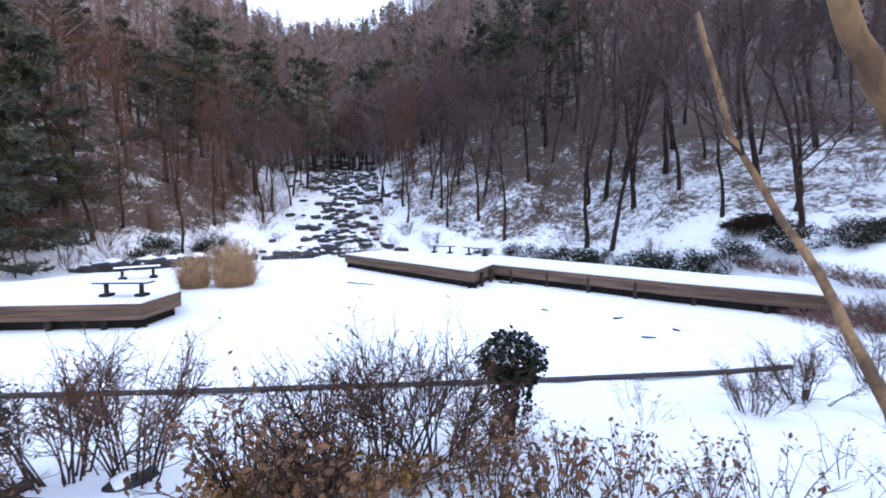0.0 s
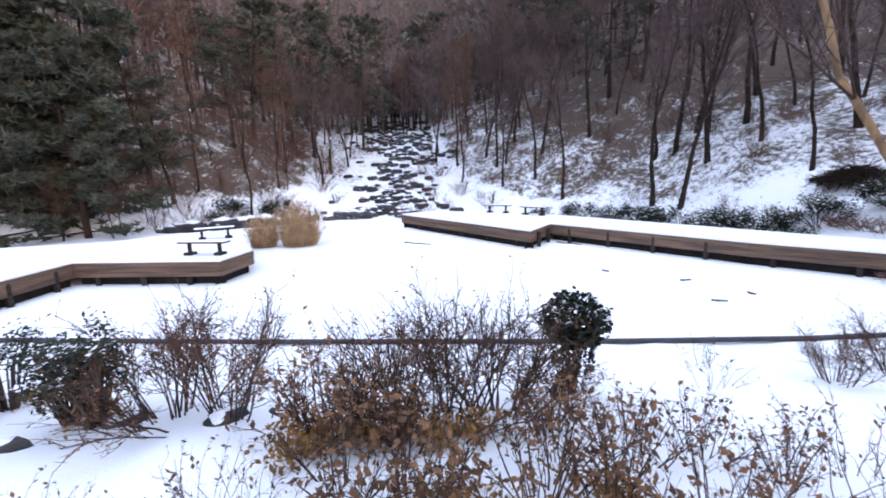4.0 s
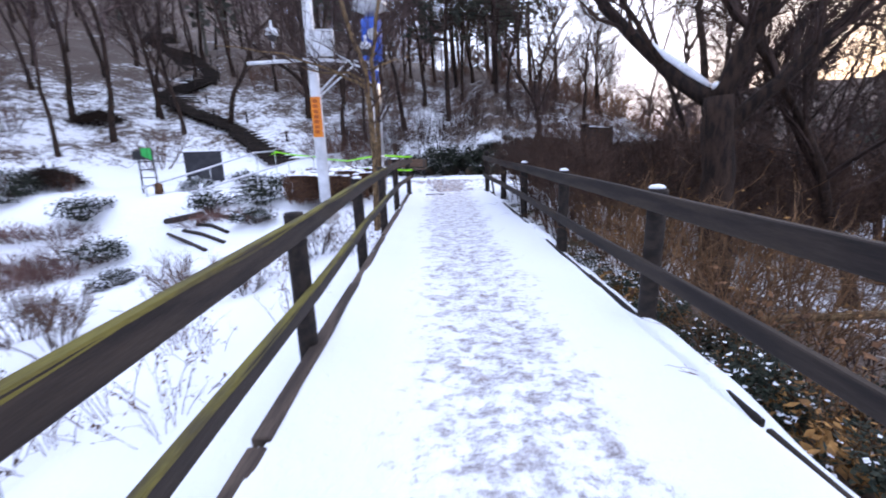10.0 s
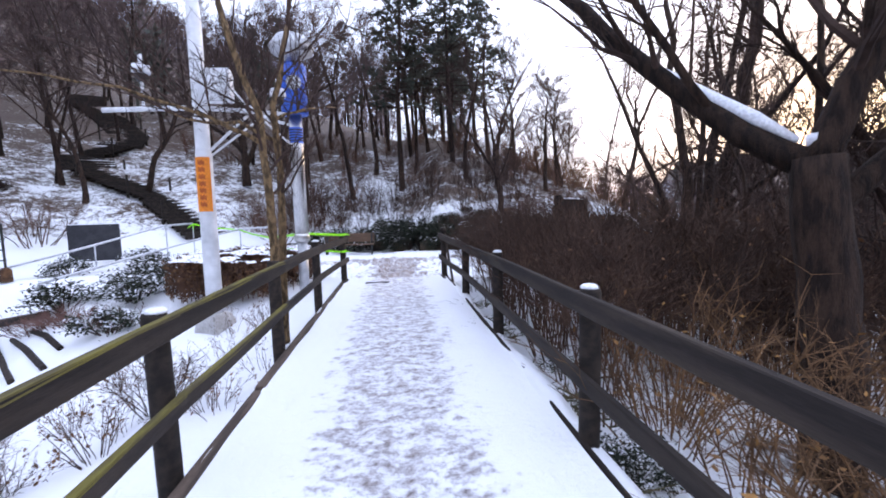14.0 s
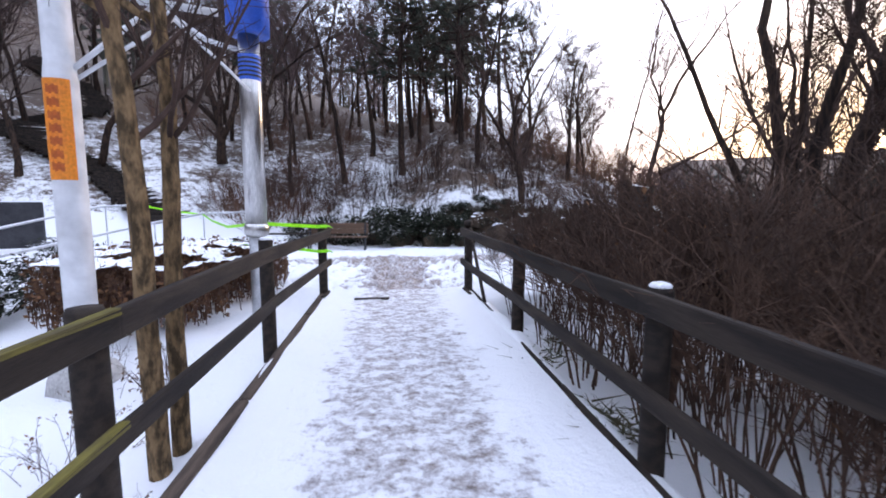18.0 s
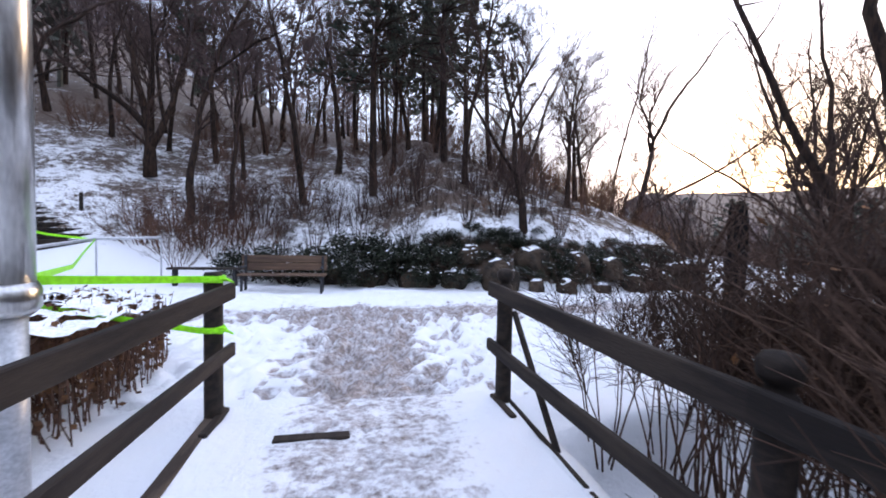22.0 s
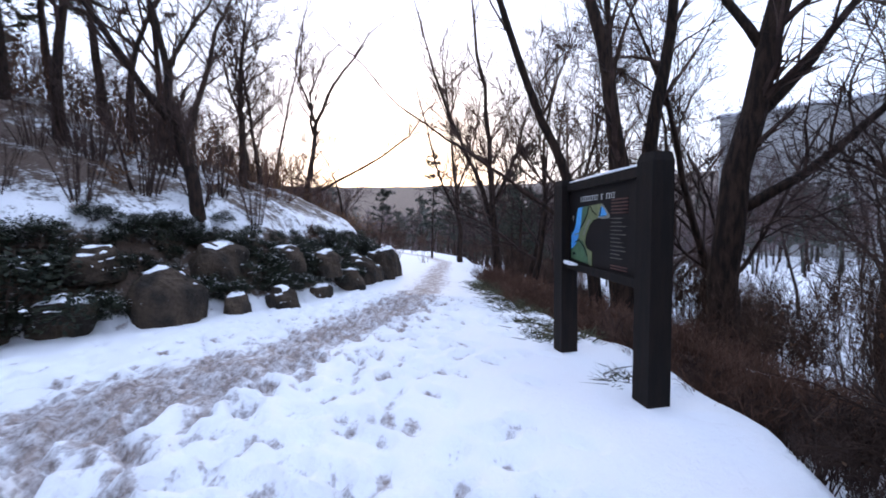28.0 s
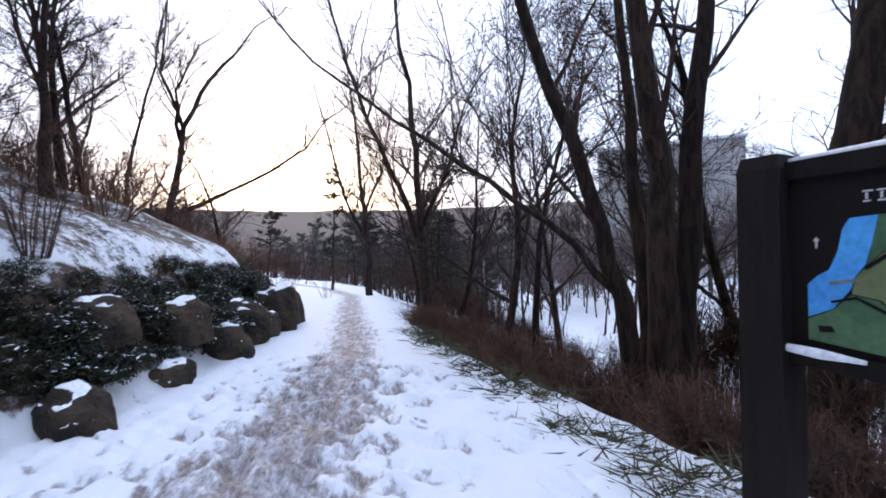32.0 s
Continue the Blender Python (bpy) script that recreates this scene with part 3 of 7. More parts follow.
def make_fence(side, sx):
    rng = random.Random(7 if sx < 0 else 8)
    fence = thing("timber_fence", "weathered timber fence with round posts and " + ("two mossy rails" if sx < 0 else "two dark rails"), "fence", (sx * 1.24, 20, 0))
    ys = [y - 20 for y in POSTS[side]]
    count = len(ys)
    offset = [0.0] + [sx * (0.14 if sx > 0 or k < 4 else 0.075) + rng.uniform(-0.008, 0.008) for k in range(1, count)]
    for k, y in enumerate(ys):
        rail_top = rail_height(side, y + 20)[0] + 0.068
        knob = (side, k) in FINIAL
        top = (1.25 if (side, k) == ("east", 0) else 1.185) if knob else (1.20 if (side, k) == ("west", 0) else (1.16 if (side, k) == ("west", 1) else rail_top + 0.012))
        post = part("post", fence_post(top, knob), RAIL_WOOD, fence, "", True)
        post.matrix_basis = pose(offset[k], y, 0, rng.uniform(-0.8, 0.8), rng.uniform(-0.8, 0.8), rng.uniform(0, 30))
        if not knob and k > 0 and (sx > 0 or k % 2):
            cap = part("snow_cap", snow_cap(0.06, 0.035), SNOW, fence, "", True)
            cap.location = (offset[k], y, top - 0.003)
        if k == count - 1:
            continue
        over = 0.16 if k == 0 else 0.03
        span = y - ys[k + 1]
        for j, half, name in ((0, 0.068, "top_rail"), (1, 0.055, "lower_rail")):
            b = Build()
            n = 7
            z0, z1 = rail_height(side, y + 20)[j], rail_height(side, ys[k + 1] + 20)[j]
            # a sawn board, slightly bowed
            bow, sag = rng.uniform(-0.012, 0.012), rng.uniform(-0.012, 0.012)
            line = []
            for i in range(n):
                u = i / (n - 1)
                c = 4 * u * (1 - u)
                line.append((offset[k] + (offset[k + 1] - offset[k]) * u - sx * 0.098 + bow * c, y + over - u * (span + over - 0.006), z0 + (z1 - z0) * u + sag * c))
            base = len(b.v)
            for xx, yy, zz in line:
                t, ch = 0.024, 0.007
                ring = [(-t, -half + ch), (-t + ch, -half), (t - ch, -half), (t, -half + ch), (t, half - ch), (t - ch, half), (-t + ch, half), (-t, half - ch)]
                b.v += [(xx + p, yy, zz + q) for p, q in ring]
            for i in range(n - 1):
                for r in range(8):
                    a, c2 = base + i * 8, (r + 1) % 8
                    b.f.append((a + r, a + c2, a + 8 + c2, a + 8 + r))
            b.f += [tuple(base + r for r in range(8)), tuple(base + (n - 1) * 8 + r for r in reversed(range(8)))]
            board = part(name, b, RAIL_WOOD, fence)
            if sx < 0 and k >= 2:
                moss = Build()
                for i, (xx, yy, zz) in enumerate(line):
                    u = i / (n - 1)
                    zz = zz + half
                    moss.v += [(xx - 0.0255, yy, zz - 0.022 - 0.008 * math.sin(7 * u + k)), (xx - 0.022, yy, zz + 0.003), (xx + 0.022, yy, zz + 0.003), (xx + 0.0255, yy, zz - 0.020 - 0.010 * math.sin(9 * u + k))]
                for i in range(n - 1):
                    for r in range(3):
                        moss.f.append((4 * i + r, 4 * i + r + 1, 4 * i + 5 + r, 4 * i + 4 + r))
                part("moss", moss, MOSS_WOOD, board, "yellow-green moss")
    if sx > 0:
        brace = Build()
        brace.tube([(0.05, -0.1, 0.86), (0.09, -0.95, 0.0)], [0.028, 0.028], 6)
        part("brace", brace, RAIL_WOOD, fence)
    kick = Build()
    kick.box_at(pose(sx * -0.06, 0.06, 0, 0, 0, sx * 3), (-0.03, -0.45, -0.1), (0.03, 0.05, 0.05), 0.01)
    part("kick_board", kick, RAIL_WOOD, fence)
    return fence


make_fence("west", -1)
make_fence("east", 1)


# ---- trees ----
def wander(rng, p, d, length, r0, r1, steps, wob, rise):
    """A crooked line of points with radii."""
    pts, rad = [p.copy()], [r0]
    for k in range(steps):
        d = (d + Vector((rng.gauss(0, wob), rng.gauss(0, wob), rng.gauss(0, wob) + rise))).normalized()
        p = p + d * (length / steps)
        pts.append(p.copy())
        rad.append(r0 + (r1 - r0) * (k + 1) / steps)
    return pts, rad, d


def bare_tree(seed, tall, r, fork=0.35, spread=0.6, levels=3, lean=(0, 0), kids=(5, 5, 5), twig=0.006, wob=0.09, trunk_rise=0.06, stems=None, haze=6):
    """Trunk and crown of a leafless tree: limbs, branches and twigs as tapered tubes. stems: rows of lean x, lean y, height share, foot x, foot y."""
    rng = random.Random(seed)
    random.seed(seed)
    trunk, crown = Build(), Build()

    def branch(p, d, length, r0, level):
        steps = 5 if level < 2 else 3
        pts, rad, _ = wander(rng, p, d, length, r0, max(r0 * 0.35, twig * 0.7), steps, wob * (1.3 + 0.5 * level), 0.03)
        crown.tube(pts, rad, 5 if level == 0 else (4 if level == 1 else 3), False)
        if level >= levels - 2:
            for _ in range(haze):
                q = pts[rng.randint(1, steps)]
                e = (pts[-1] - pts[0]).normalized() * 0.7 + Vector((rng.gauss(0, 0.6), rng.gauss(0, 0.6), rng.gauss(0.15, 0.5)))
                crown.spike(q, q + e.normalized() * rng.uniform(0.25, 0.75) * tall / 10, twig * 0.9)
        if level >= levels - 1:
            return
        for j in range(kids[min(level + 1, len(kids) - 1)]):
            u = rng.uniform(0.22, 1.0)
            i = min(int(u * steps), steps - 1)
            q = pts[i].lerp(pts[i + 1], u * steps - i)
            ax = (pts[i + 1] - pts[i]).normalized()
            side = ax.cross(Vector((rng.gauss(0, 1), rng.gauss(0, 1), rng.gauss(0, 1)))).normalized()
            dd = (ax * rng.uniform(0.5, 1.0) + side * spread * rng.uniform(0.7, 1.4) + Vector((0, 0, 0.12))).normalized()
            branch(q, dd, length * rng.uniform(0.42, 0.72) * (1.15 - 0.5 * u), max(rad[i] * 0.55, twig), level + 1)

    for lx, ly, share, fx, fy in stems or [(lean[0], lean[1], 1.0, 0, 0)]:
        d0 = Vector((lx, ly, 1)).normalized()
        n = 9
        pts, rad, _ = wander(rng, Vector((fx, fy, -0.25)), d0, tall * share, r, r * 0.16, n, wob, trunk_rise)
        rad = [q * (1.28 if k == 0 else 1.0) for k, q in enumerate(rad)]
        trunk.tube(pts, rad, 9, False)
        for j in range(int(kids[0] * share * 2)):
            u = fork + (1 - fork) * (j + rng.random()) / max(1, int(kids[0] * share * 2))
            i = min(int(u * n), n - 1)
            q = pts[i].lerp(pts[i + 1], u * n - i)
            a = rng.uniform(0, 2 * math.pi)
            dd = Vector((math.cos(a) * spread, math.sin(a) * spread, rng.uniform(0.35, 0.9))).normalized()
            branch(q, dd, tall * share * rng.uniform(0.24, 0.42) * (1.25 - 0.7 * u), rad[i] * rng.uniform(0.38, 0.6), 0)
    return trunk, crown


def pine_tree(seed, tall, r, first=0.3, reach=0.30, tufts=420, droop=-0.05, tuft=0.5):
    """A pine: tapered trunk, limbs in whorls, tufts of needles with gaps between."""
    rng = random.Random(seed)
    random.seed(seed)
    trunk, crown = Build(), Build()
    pts, rad, _ = wander(rng, Vector((0, 0, -0.3)), Vector((rng.gauss(0, 0.05), rng.gauss(0, 0.05), 1)), tall, r, r * 0.1, 9, 0.035, 0.05)
    trunk.tube(pts, rad, 8, False)
    whorls = max(7, int(tall * 0.9))
    per = max(2, tufts // (whorls * 5))
    for w in range(whorls):
        u = first + (1 - first) * (w + rng.random() * 0.6) / whorls
        i = min(int(u * 9), 8)
        q = pts[i].lerp(pts[i + 1], min(1, u * 9 - i))
        for _ in range(rng.randint(3, 5)):
            a = rng.uniform(0, 2 * math.pi)
            ln = tall * reach * (1.15 - u * 0.85) * rng.uniform(0.55, 1.15)
            lp, lr, _ = wander(rng, q, Vector((math.cos(a), math.sin(a), droop + 0.35 * u)).normalized(), ln, rad[i] * 0.35, 0.012, 4, 0.10, 0.04)
            trunk.tube(lp, lr, 4, False)
            for _ in range(per):
                v = rng.uniform(0.35, 1.05)
                j = min(int(v * 4), 3)
                c = lp[j].lerp(lp[j + 1], min(1, v * 4 - j)) + Vector((rng.gauss(0, 0.16), rng.gauss(0, 0.16), rng.gauss(0.06, 0.09))) * (tall / 9)
                for _ in range(13):
                    e = Vector((rng.gauss(0, 1), rng.gauss(0, 1), rng.gauss(0.35, 0.7))).normalized() * tuft * rng.uniform(0.6, 1.2)
                    crown.spike(c, c + e, 0.055 * tuft / 0.42)
    return trunk, crown


def tree_thing(name, label, category, builds, mats, at, group="", turn=0.0, scale=1.0):
    t = thing(name, label, category, at, group)
    part("trunk", builds[0], mats[0], t, "", True)
    part("crown", builds[1], mats[1], t, kind="stuff")
    t.matrix_basis = pose(*at, 0, 0, turn) @ Matrix.Scale(scale, 4)
    return t


def planted(x, y, sink=0.0):
    return (x, y, ground_z(x, y) - sink)


# models that stand out of sight until copied: built once at their first places
def scatter(model, spots, rng, lo=0.8, hi=1.2):
    for x, y in spots:
        s = rng.uniform(lo, hi)
        c = copy_thing(model, pose(*planted(x, y), 0, 0, rng.uniform(0, 360)))
        c.matrix_basis = pose(*planted(x, y), rng.uniform(-3, 3), rng.uniform(-3, 3), rng.uniform(0, 360)) @ Matrix.Scale(s, 4)


def hill_spots(rng, count, x0, x1, y0, y1, inside, apart=2.2, taken=None):
    out = taken if taken is not None else []
    made = []
    for _ in range(count * 40):
        if len(made) >= count:
            break
        x, y = rng.uniform(x0, x1), rng.uniform(y0, y1)
        if inside(x, y) and all((x - a) ** 2 + (y - b) ** 2 > apart**2 for a, b in out):
            out.append((x, y)), made.append((x, y))
    return made


def north_of(x, y):
    return float(along(FOOT_NORTH, x, y)[0])


def south_of(x, y):
    return float(along(FOOT_SOUTH, x, y)[0])


def edge_of(x, y):
    return float(along(PATH_EDGE, x, y)[0])


wood_rng = random.Random(21)
taken = [(-7.75, 34.3), (4.6, 28.6), (-8, 30), (-10, 31), (-12, 33), (-13, 36)]
tall_a = tree_thing("bare_tree", "tall leafless tree with a dark crooked trunk on the snowy hillside", "tree", bare_tree(11, 11, 0.15, 0.4, 0.5, 3, kids=(6, 6, 5)), (BARK, GREY_TWIG), planted(-27.9, 16.8), "woods on the hillside")
tall_b = tree_thing("bare_tree", "slender leafless tree with fine dark twigs on the snowy hillside", "tree", bare_tree(12, 9, 0.10, 0.3, 0.45, 3, (0.06, 0.02), kids=(7, 6, 5)), (BARK, GREY_TWIG), planted(-37, 8.6), "woods on the hillside", 40)
tall_c = tree_thing("bare_tree", "leafless forked tree leaning over the snowy slope", "tree", bare_tree(13, 10, 0.14, 0.25, 0.7, 3, (0.12, -0.05), kids=(6, 6, 5), wob=0.12), (BARK, GREY_TWIG), planted(-18.5, 22.4), "woods on the hillside", 80)
oak = tree_thing("brown_leaved_tree", "slender oak that still holds its russet dead leaves", "tree", bare_tree(14, 8, 0.10, 0.25, 0.55, 3, kids=(6, 6, 5)), (BARK, RED_TWIG), planted(-31.5, -10), "woods on the hillside")
leafed = Build()
for p in oak.children[1].data.vertices:
    if wood_rng.random() < 0.14:
        a = Vector((wood_rng.gauss(0, 1), wood_rng.gauss(0, 1), wood_rng.gauss(0, 1))).normalized() * 0.10
        leafed.quad(p.co, a, a.orthogonal() * 0.9)
part("dead_foliage", leafed, DRY_LEAF, oak, "russet dead leaves", kind="stuff")
pine_a = tree_thing("pine_tree", "dark green pine with gaps between its needle tufts", "tree", pine_tree(15, 13, 0.20, 0.22, 0.34), (BARK, PINE), planted(-30, -16), "pines round the pond")
pine_low = tree_thing("pine_tree", "broad dark pine with boughs sweeping low beside the pond", "tree", pine_tree(17, 14, 0.24, 0.05, 0.38, 1500, -0.12, 0.55), (BARK, PINE), planted(-25.2, -18.2), "pines round the pond")
for px, py, turn, size in ((-28.6, -17.4, 130, 1.0), (-24.0, -22.0, 250, 1.1), (-24.6, -16.2, 40, 0.8), (-22.4, -19.6, 310, 0.9)):
    copy_thing(pine_low, pose(*planted(px, py), 0, 0, turn) @ Matrix.Scale(size, 4))
pine_b = tree_thing("pine_tree", "tall dark pine with a bare lower trunk", "tree", pine_tree(16, 14, 0.20, 0.36, 0.32, 330, 0.0, 0.42), (BARK, PINE), planted(-52, -6), "pines round the pond", 30)

north = hill_spots(wood_rng, 112, -62, -1, 8, 62, lambda x, y: 1.5 < north_of(x, y) < 26 and not (-16 < x < -6 and north_of(x, y) < 8), 2.6, taken)
for k, (x, y) in enumerate(north):
    scatter((tall_a, tall_b, tall_c, tall_b)[k % 4], [(x, y)], wood_rng)
south = hill_spots(wood_rng, 58, -60, -12, -45, -7, lambda x, y: 0.5 < south_of(x, y) < 22, 2.4, taken)
for k, (x, y) in enumerate(south):
    scatter((pine_a, oak, tall_b, oak, oak)[k % 5], [(x, y)], wood_rng)
valley = hill_spots(wood_rng, 120, -95, -38, -24, 14, lambda x, y: x < -58 or abs(y + 2 + 0.06 * (x + 40)) > 4.0, 2.6, taken)
for k, (x, y) in enumerate(valley):
    scatter((tall_b, oak, tall_b, tall_b, oak, tall_b, pine_a)[k % 7], [(x, y)], wood_rng)
for px, py, size in ((-24.4, -14.6, 0.36), (-25.6, -15.0, 0.42), (-26.9, -13.9, 0.34), (-23.6, -16.8, 0.45)):
    scatter(oak, [(px, py)], wood_rng, size, size)
pines_n = hill_spots(wood_rng, 20, -9, 8, 35, 54, lambda x, y: 6 < north_of(x, y) < 24 and x < 6.5, 2.8, taken)
scatter(pine_b, pines_n, wood_rng, 0.7, 0.95)
pines_w = hill_spots(wood_rng, 15, -66, -36, 14, 36, lambda x, y: 5 < north_of(x, y) < 24, 2.4, taken)
for k, (x, y) in enumerate(pines_w):
    scatter((pine_a, pine_b)[k % 2], [(x, y)], wood_rng, 0.8, 1.1)
pines_s = hill_spots(wood_rng, 4, -62, -38, -34, -12, lambda x, y: 3 < south_of(x, y) < 24, 2.4, taken)
scatter(pine_a, pines_s, wood_rng, 0.8, 1.1)
low_oaks = hill_spots(wood_rng, 18, -42, -26, -26, -9, lambda x, y: 0.2 < south_of(x, y) < 7, 1.1)
scatter(oak, low_oaks, wood_rng, 0.26, 0.46)


# far woods: too many to count
def far_woods():
    rng = random.Random(5)
    b, g, k_ = Build(), Build(), Build()
    random.seed(5)
    spots = []
    while len(spots) < 2300:
        x, y = rng.uniform(-270, 30), rng.uniform(-150, 190)
        n, s = north_of(x, y), south_of(x, y)
        d = math.hypot(x + 1, y - 8)
        if d < 40 or d > 290 or (x > -10 and (n < 8)) or (n < 18 and s < 14 and x > -72):
            continue
        spots.append((x, y, d))
    for _ in range(900):
        x = -60 - 110 * rng.random() ** 1.2
        spots.append((x, -7 + 0.14 * (x + 60) + rng.gauss(0, 13 + 0.12 * (-60 - x)), -x))
    for _ in range(420):
        x, y = rng.uniform(115, 260), rng.uniform(-150, 60)
        spots.append((x, y, x))
    for _ in range(420):
        x, y = rng.uniform(46, 120), rng.uniform(-12, 110)
        if abs(edge_of(x, y)) > 4:
            spots.append((x, y, x))
    for x, y, d in spots:
        z, tall = ground_z(x, y), rng.uniform(7, 12)
        p = Vector((x, y, z))
        if rng.random() < 0.17:
            g.tube([p, p + Vector((0, 0, tall))], [0.16, 0.03], 4, False)
            for _ in range(70):
                u = rng.uniform(0.3, 1)
                a = rng.uniform(0, 6.28)
                c = p + Vector((0, 0, tall * u)) + Vector((math.cos(a), math.sin(a), rng.gauss(0, 0.2))) * rng.uniform(0.2, 1) * tall * 0.26 * (1.2 - u)
                e = Vector((rng.gauss(0, 1), rng.gauss(0, 1), rng.gauss(0.4, 0.5))).normalized() * rng.uniform(0.5, 1.1)
                g.spike(c, c + e, 0.34)
        else:
            k_.tube([p, p + Vector((rng.gauss(0, 0.4), rng.gauss(0, 0.4), tall * 0.75))], [0.15, 0.05], 4, False)
            for _ in range(115):
                u = rng.uniform(0.2, 0.85)
                a, ln = rng.uniform(0, 6.28), tall * rng.uniform(0.12, 0.34)
                q = p + Vector((0, 0, tall * u)) + Vector((math.cos(a), math.sin(a), 0)) * rng.uniform(0, 0.6)
                b.spike(q, q + Vector((math.cos(a) * 0.6 + rng.gauss(0, 0.3), math.sin(a) * 0.6 + rng.gauss(0, 0.3), rng.uniform(0.3, 1.0))) * ln, 0.05)
    single("far_woods", b, HAZED_TWIG, "bare brown woods covering the far hillsides", "woods", kind="stuff")
    single("far_trunks", k_, BARK, "dark trunks of the woods on the far hillsides", "woods", kind="stuff")
    single("far_pines", g, HAZED_PINE, "dark pines among the far woods", "woods", kind="stuff")


far_woods()


# ---- models of shrubs, rocks and reeds ----
def shrub(seed, stems, tall, spread, r=0.008, twigs=7, upper=0.35, droop=0.0, wob=0.12):
    """Stems that rise from one root and break into twigs above the share `upper` of their height."""
    rng = random.Random(seed)
    b, fine = Build(), Build()
    b.twigs = fine
    tips = []
    for _ in range(stems):
        a, o = rng.uniform(0, 6.283), rng.uniform(0, 1) ** 0.7
        foot = Vector((math.cos(a), math.sin(a), 0)) * spread * 0.35 * o + Vector((0, 0, -0.1))
        d = Vector((math.cos(a) * spread * o * 0.9, math.sin(a) * spread * o * 0.9, tall)).normalized()
        ln = tall * rng.uniform(0.75, 1.1)
        pts, rad, _ = wander(rng, foot, d, ln, r * rng.uniform(0.8, 1.5), r * 0.35, 5, wob, -droop)
        b.tube(pts, rad, 4, False)
        for _ in range(twigs):
            u = rng.uniform(upper, 1.0)
            i = min(int(u * 5), 4)
            q = pts[i].lerp(pts[i + 1], min(1, u * 5 - i))
            e = (pts[i + 1] - pts[i]).normalized() + Vector((rng.gauss(0, 0.6), rng.gauss(0, 0.6), rng.gauss(0.1, 0.4)))
            tp, tr, _ = wander(rng, q, e.normalized(), tall * rng.uniform(0.14, 0.34), r * 0.5, r * 0.22, 3, 0.22, -droop)
            fine.tube(tp, tr, 3, False)
            tips.append(tp[-1]), tips.append(tp[1])
            for _ in range(2):
                e2 = (tp[-1] - tp[0]).normalized() + Vector((rng.gauss(0, 0.6), rng.gauss(0, 0.6), rng.gauss(0.1, 0.5)))
                q2 = tp[rng.randint(1, 3)]
                q3 = q2 + e2.normalized() * tall * rng.uniform(0.06, 0.15)
                fine.tube([q2, q3], [r * 0.3, r * 0.16], 3, False)
                tips.append(q3)
    return b, tips


def leaves_at(seed, spots, share, size, flat=0.5):
    rng = random.Random(seed)
    b = Build()
    for p in spots:
        if rng.random() < share:
            a = Vector((rng.gauss(0, 1), rng.gauss(0, 1), rng.gauss(0, flat))).normalized() * size * rng.uniform(0.6, 1.3)
            b.quad(Vector(p) + a, a, a.cross(Vector((rng.gauss(0, 0.4), rng.gauss(0, 0.4), 1))).normalized() * a.length * 0.9)
    return b


def leafy_mound(seed, rx, ry, rz, count, size, snow=0.12):
    """A low evergreen: leaves in clumps over a rounded, uneven body, stems inside, and snow lodged on top."""
    rng = random.Random(seed)
    leaf, white, stem = Build(), Build(), Build()
    clumps = []
    for _ in range(26):
        a, e = rng.uniform(0, 6.283), math.asin(rng.uniform(-0.05, 1))
        k = rng.uniform(0.72, 1.08)
        clumps.append(Vector((math.cos(a) * math.cos(e) * rx * k, math.sin(a) * math.cos(e) * ry * k, (0.25 + 0.75 * math.sin(e)) * rz * k)))
    for c in clumps:
        stem.tube([(c.x * 0.15, c.y * 0.15, -0.1), (c.x * 0.6, c.y * 0.6, c.z * 0.55), tuple(c)], [0.014, 0.009, 0.005], 4, False)
    for _ in range(count):
        c = clumps[rng.randrange(len(clumps))]
        p = c + Vector((rng.gauss(0, rx * 0.17), rng.gauss(0, ry * 0.17), rng.gauss(0, rz * 0.14)))
        if p.z < 0.02:
            p.z = rng.uniform(0.02, 0.15)
        a = Vector((rng.gauss(0, 1), rng.gauss(0, 1), rng.gauss(0.1, 0.5))).normalized() * size * rng.uniform(0.6, 1.3)
        leaf.quad(p, a, a.cross(Vector((rng.gauss(0, 0.5), rng.gauss(0, 0.5), 1))).normalized() * size * 0.8)
    for _ in range(int(count * snow)):
        c = clumps[rng.randrange(len(clumps))]
        p = c + Vector((rng.gauss(0, rx * 0.15), rng.gauss(0, ry * 0.15), rz * rng.uniform(0.06, 0.16)))
        a = Vector((rng.gauss(0, 1), rng.gauss(0, 1), rng.gauss(0, 0.2))).normalized() * size * rng.uniform(0.7, 1.6)
        white.quad(p, a, a.cross(Vector((0, 0, 1))).normalized() * size * 1.3)
    return leaf, white, stem


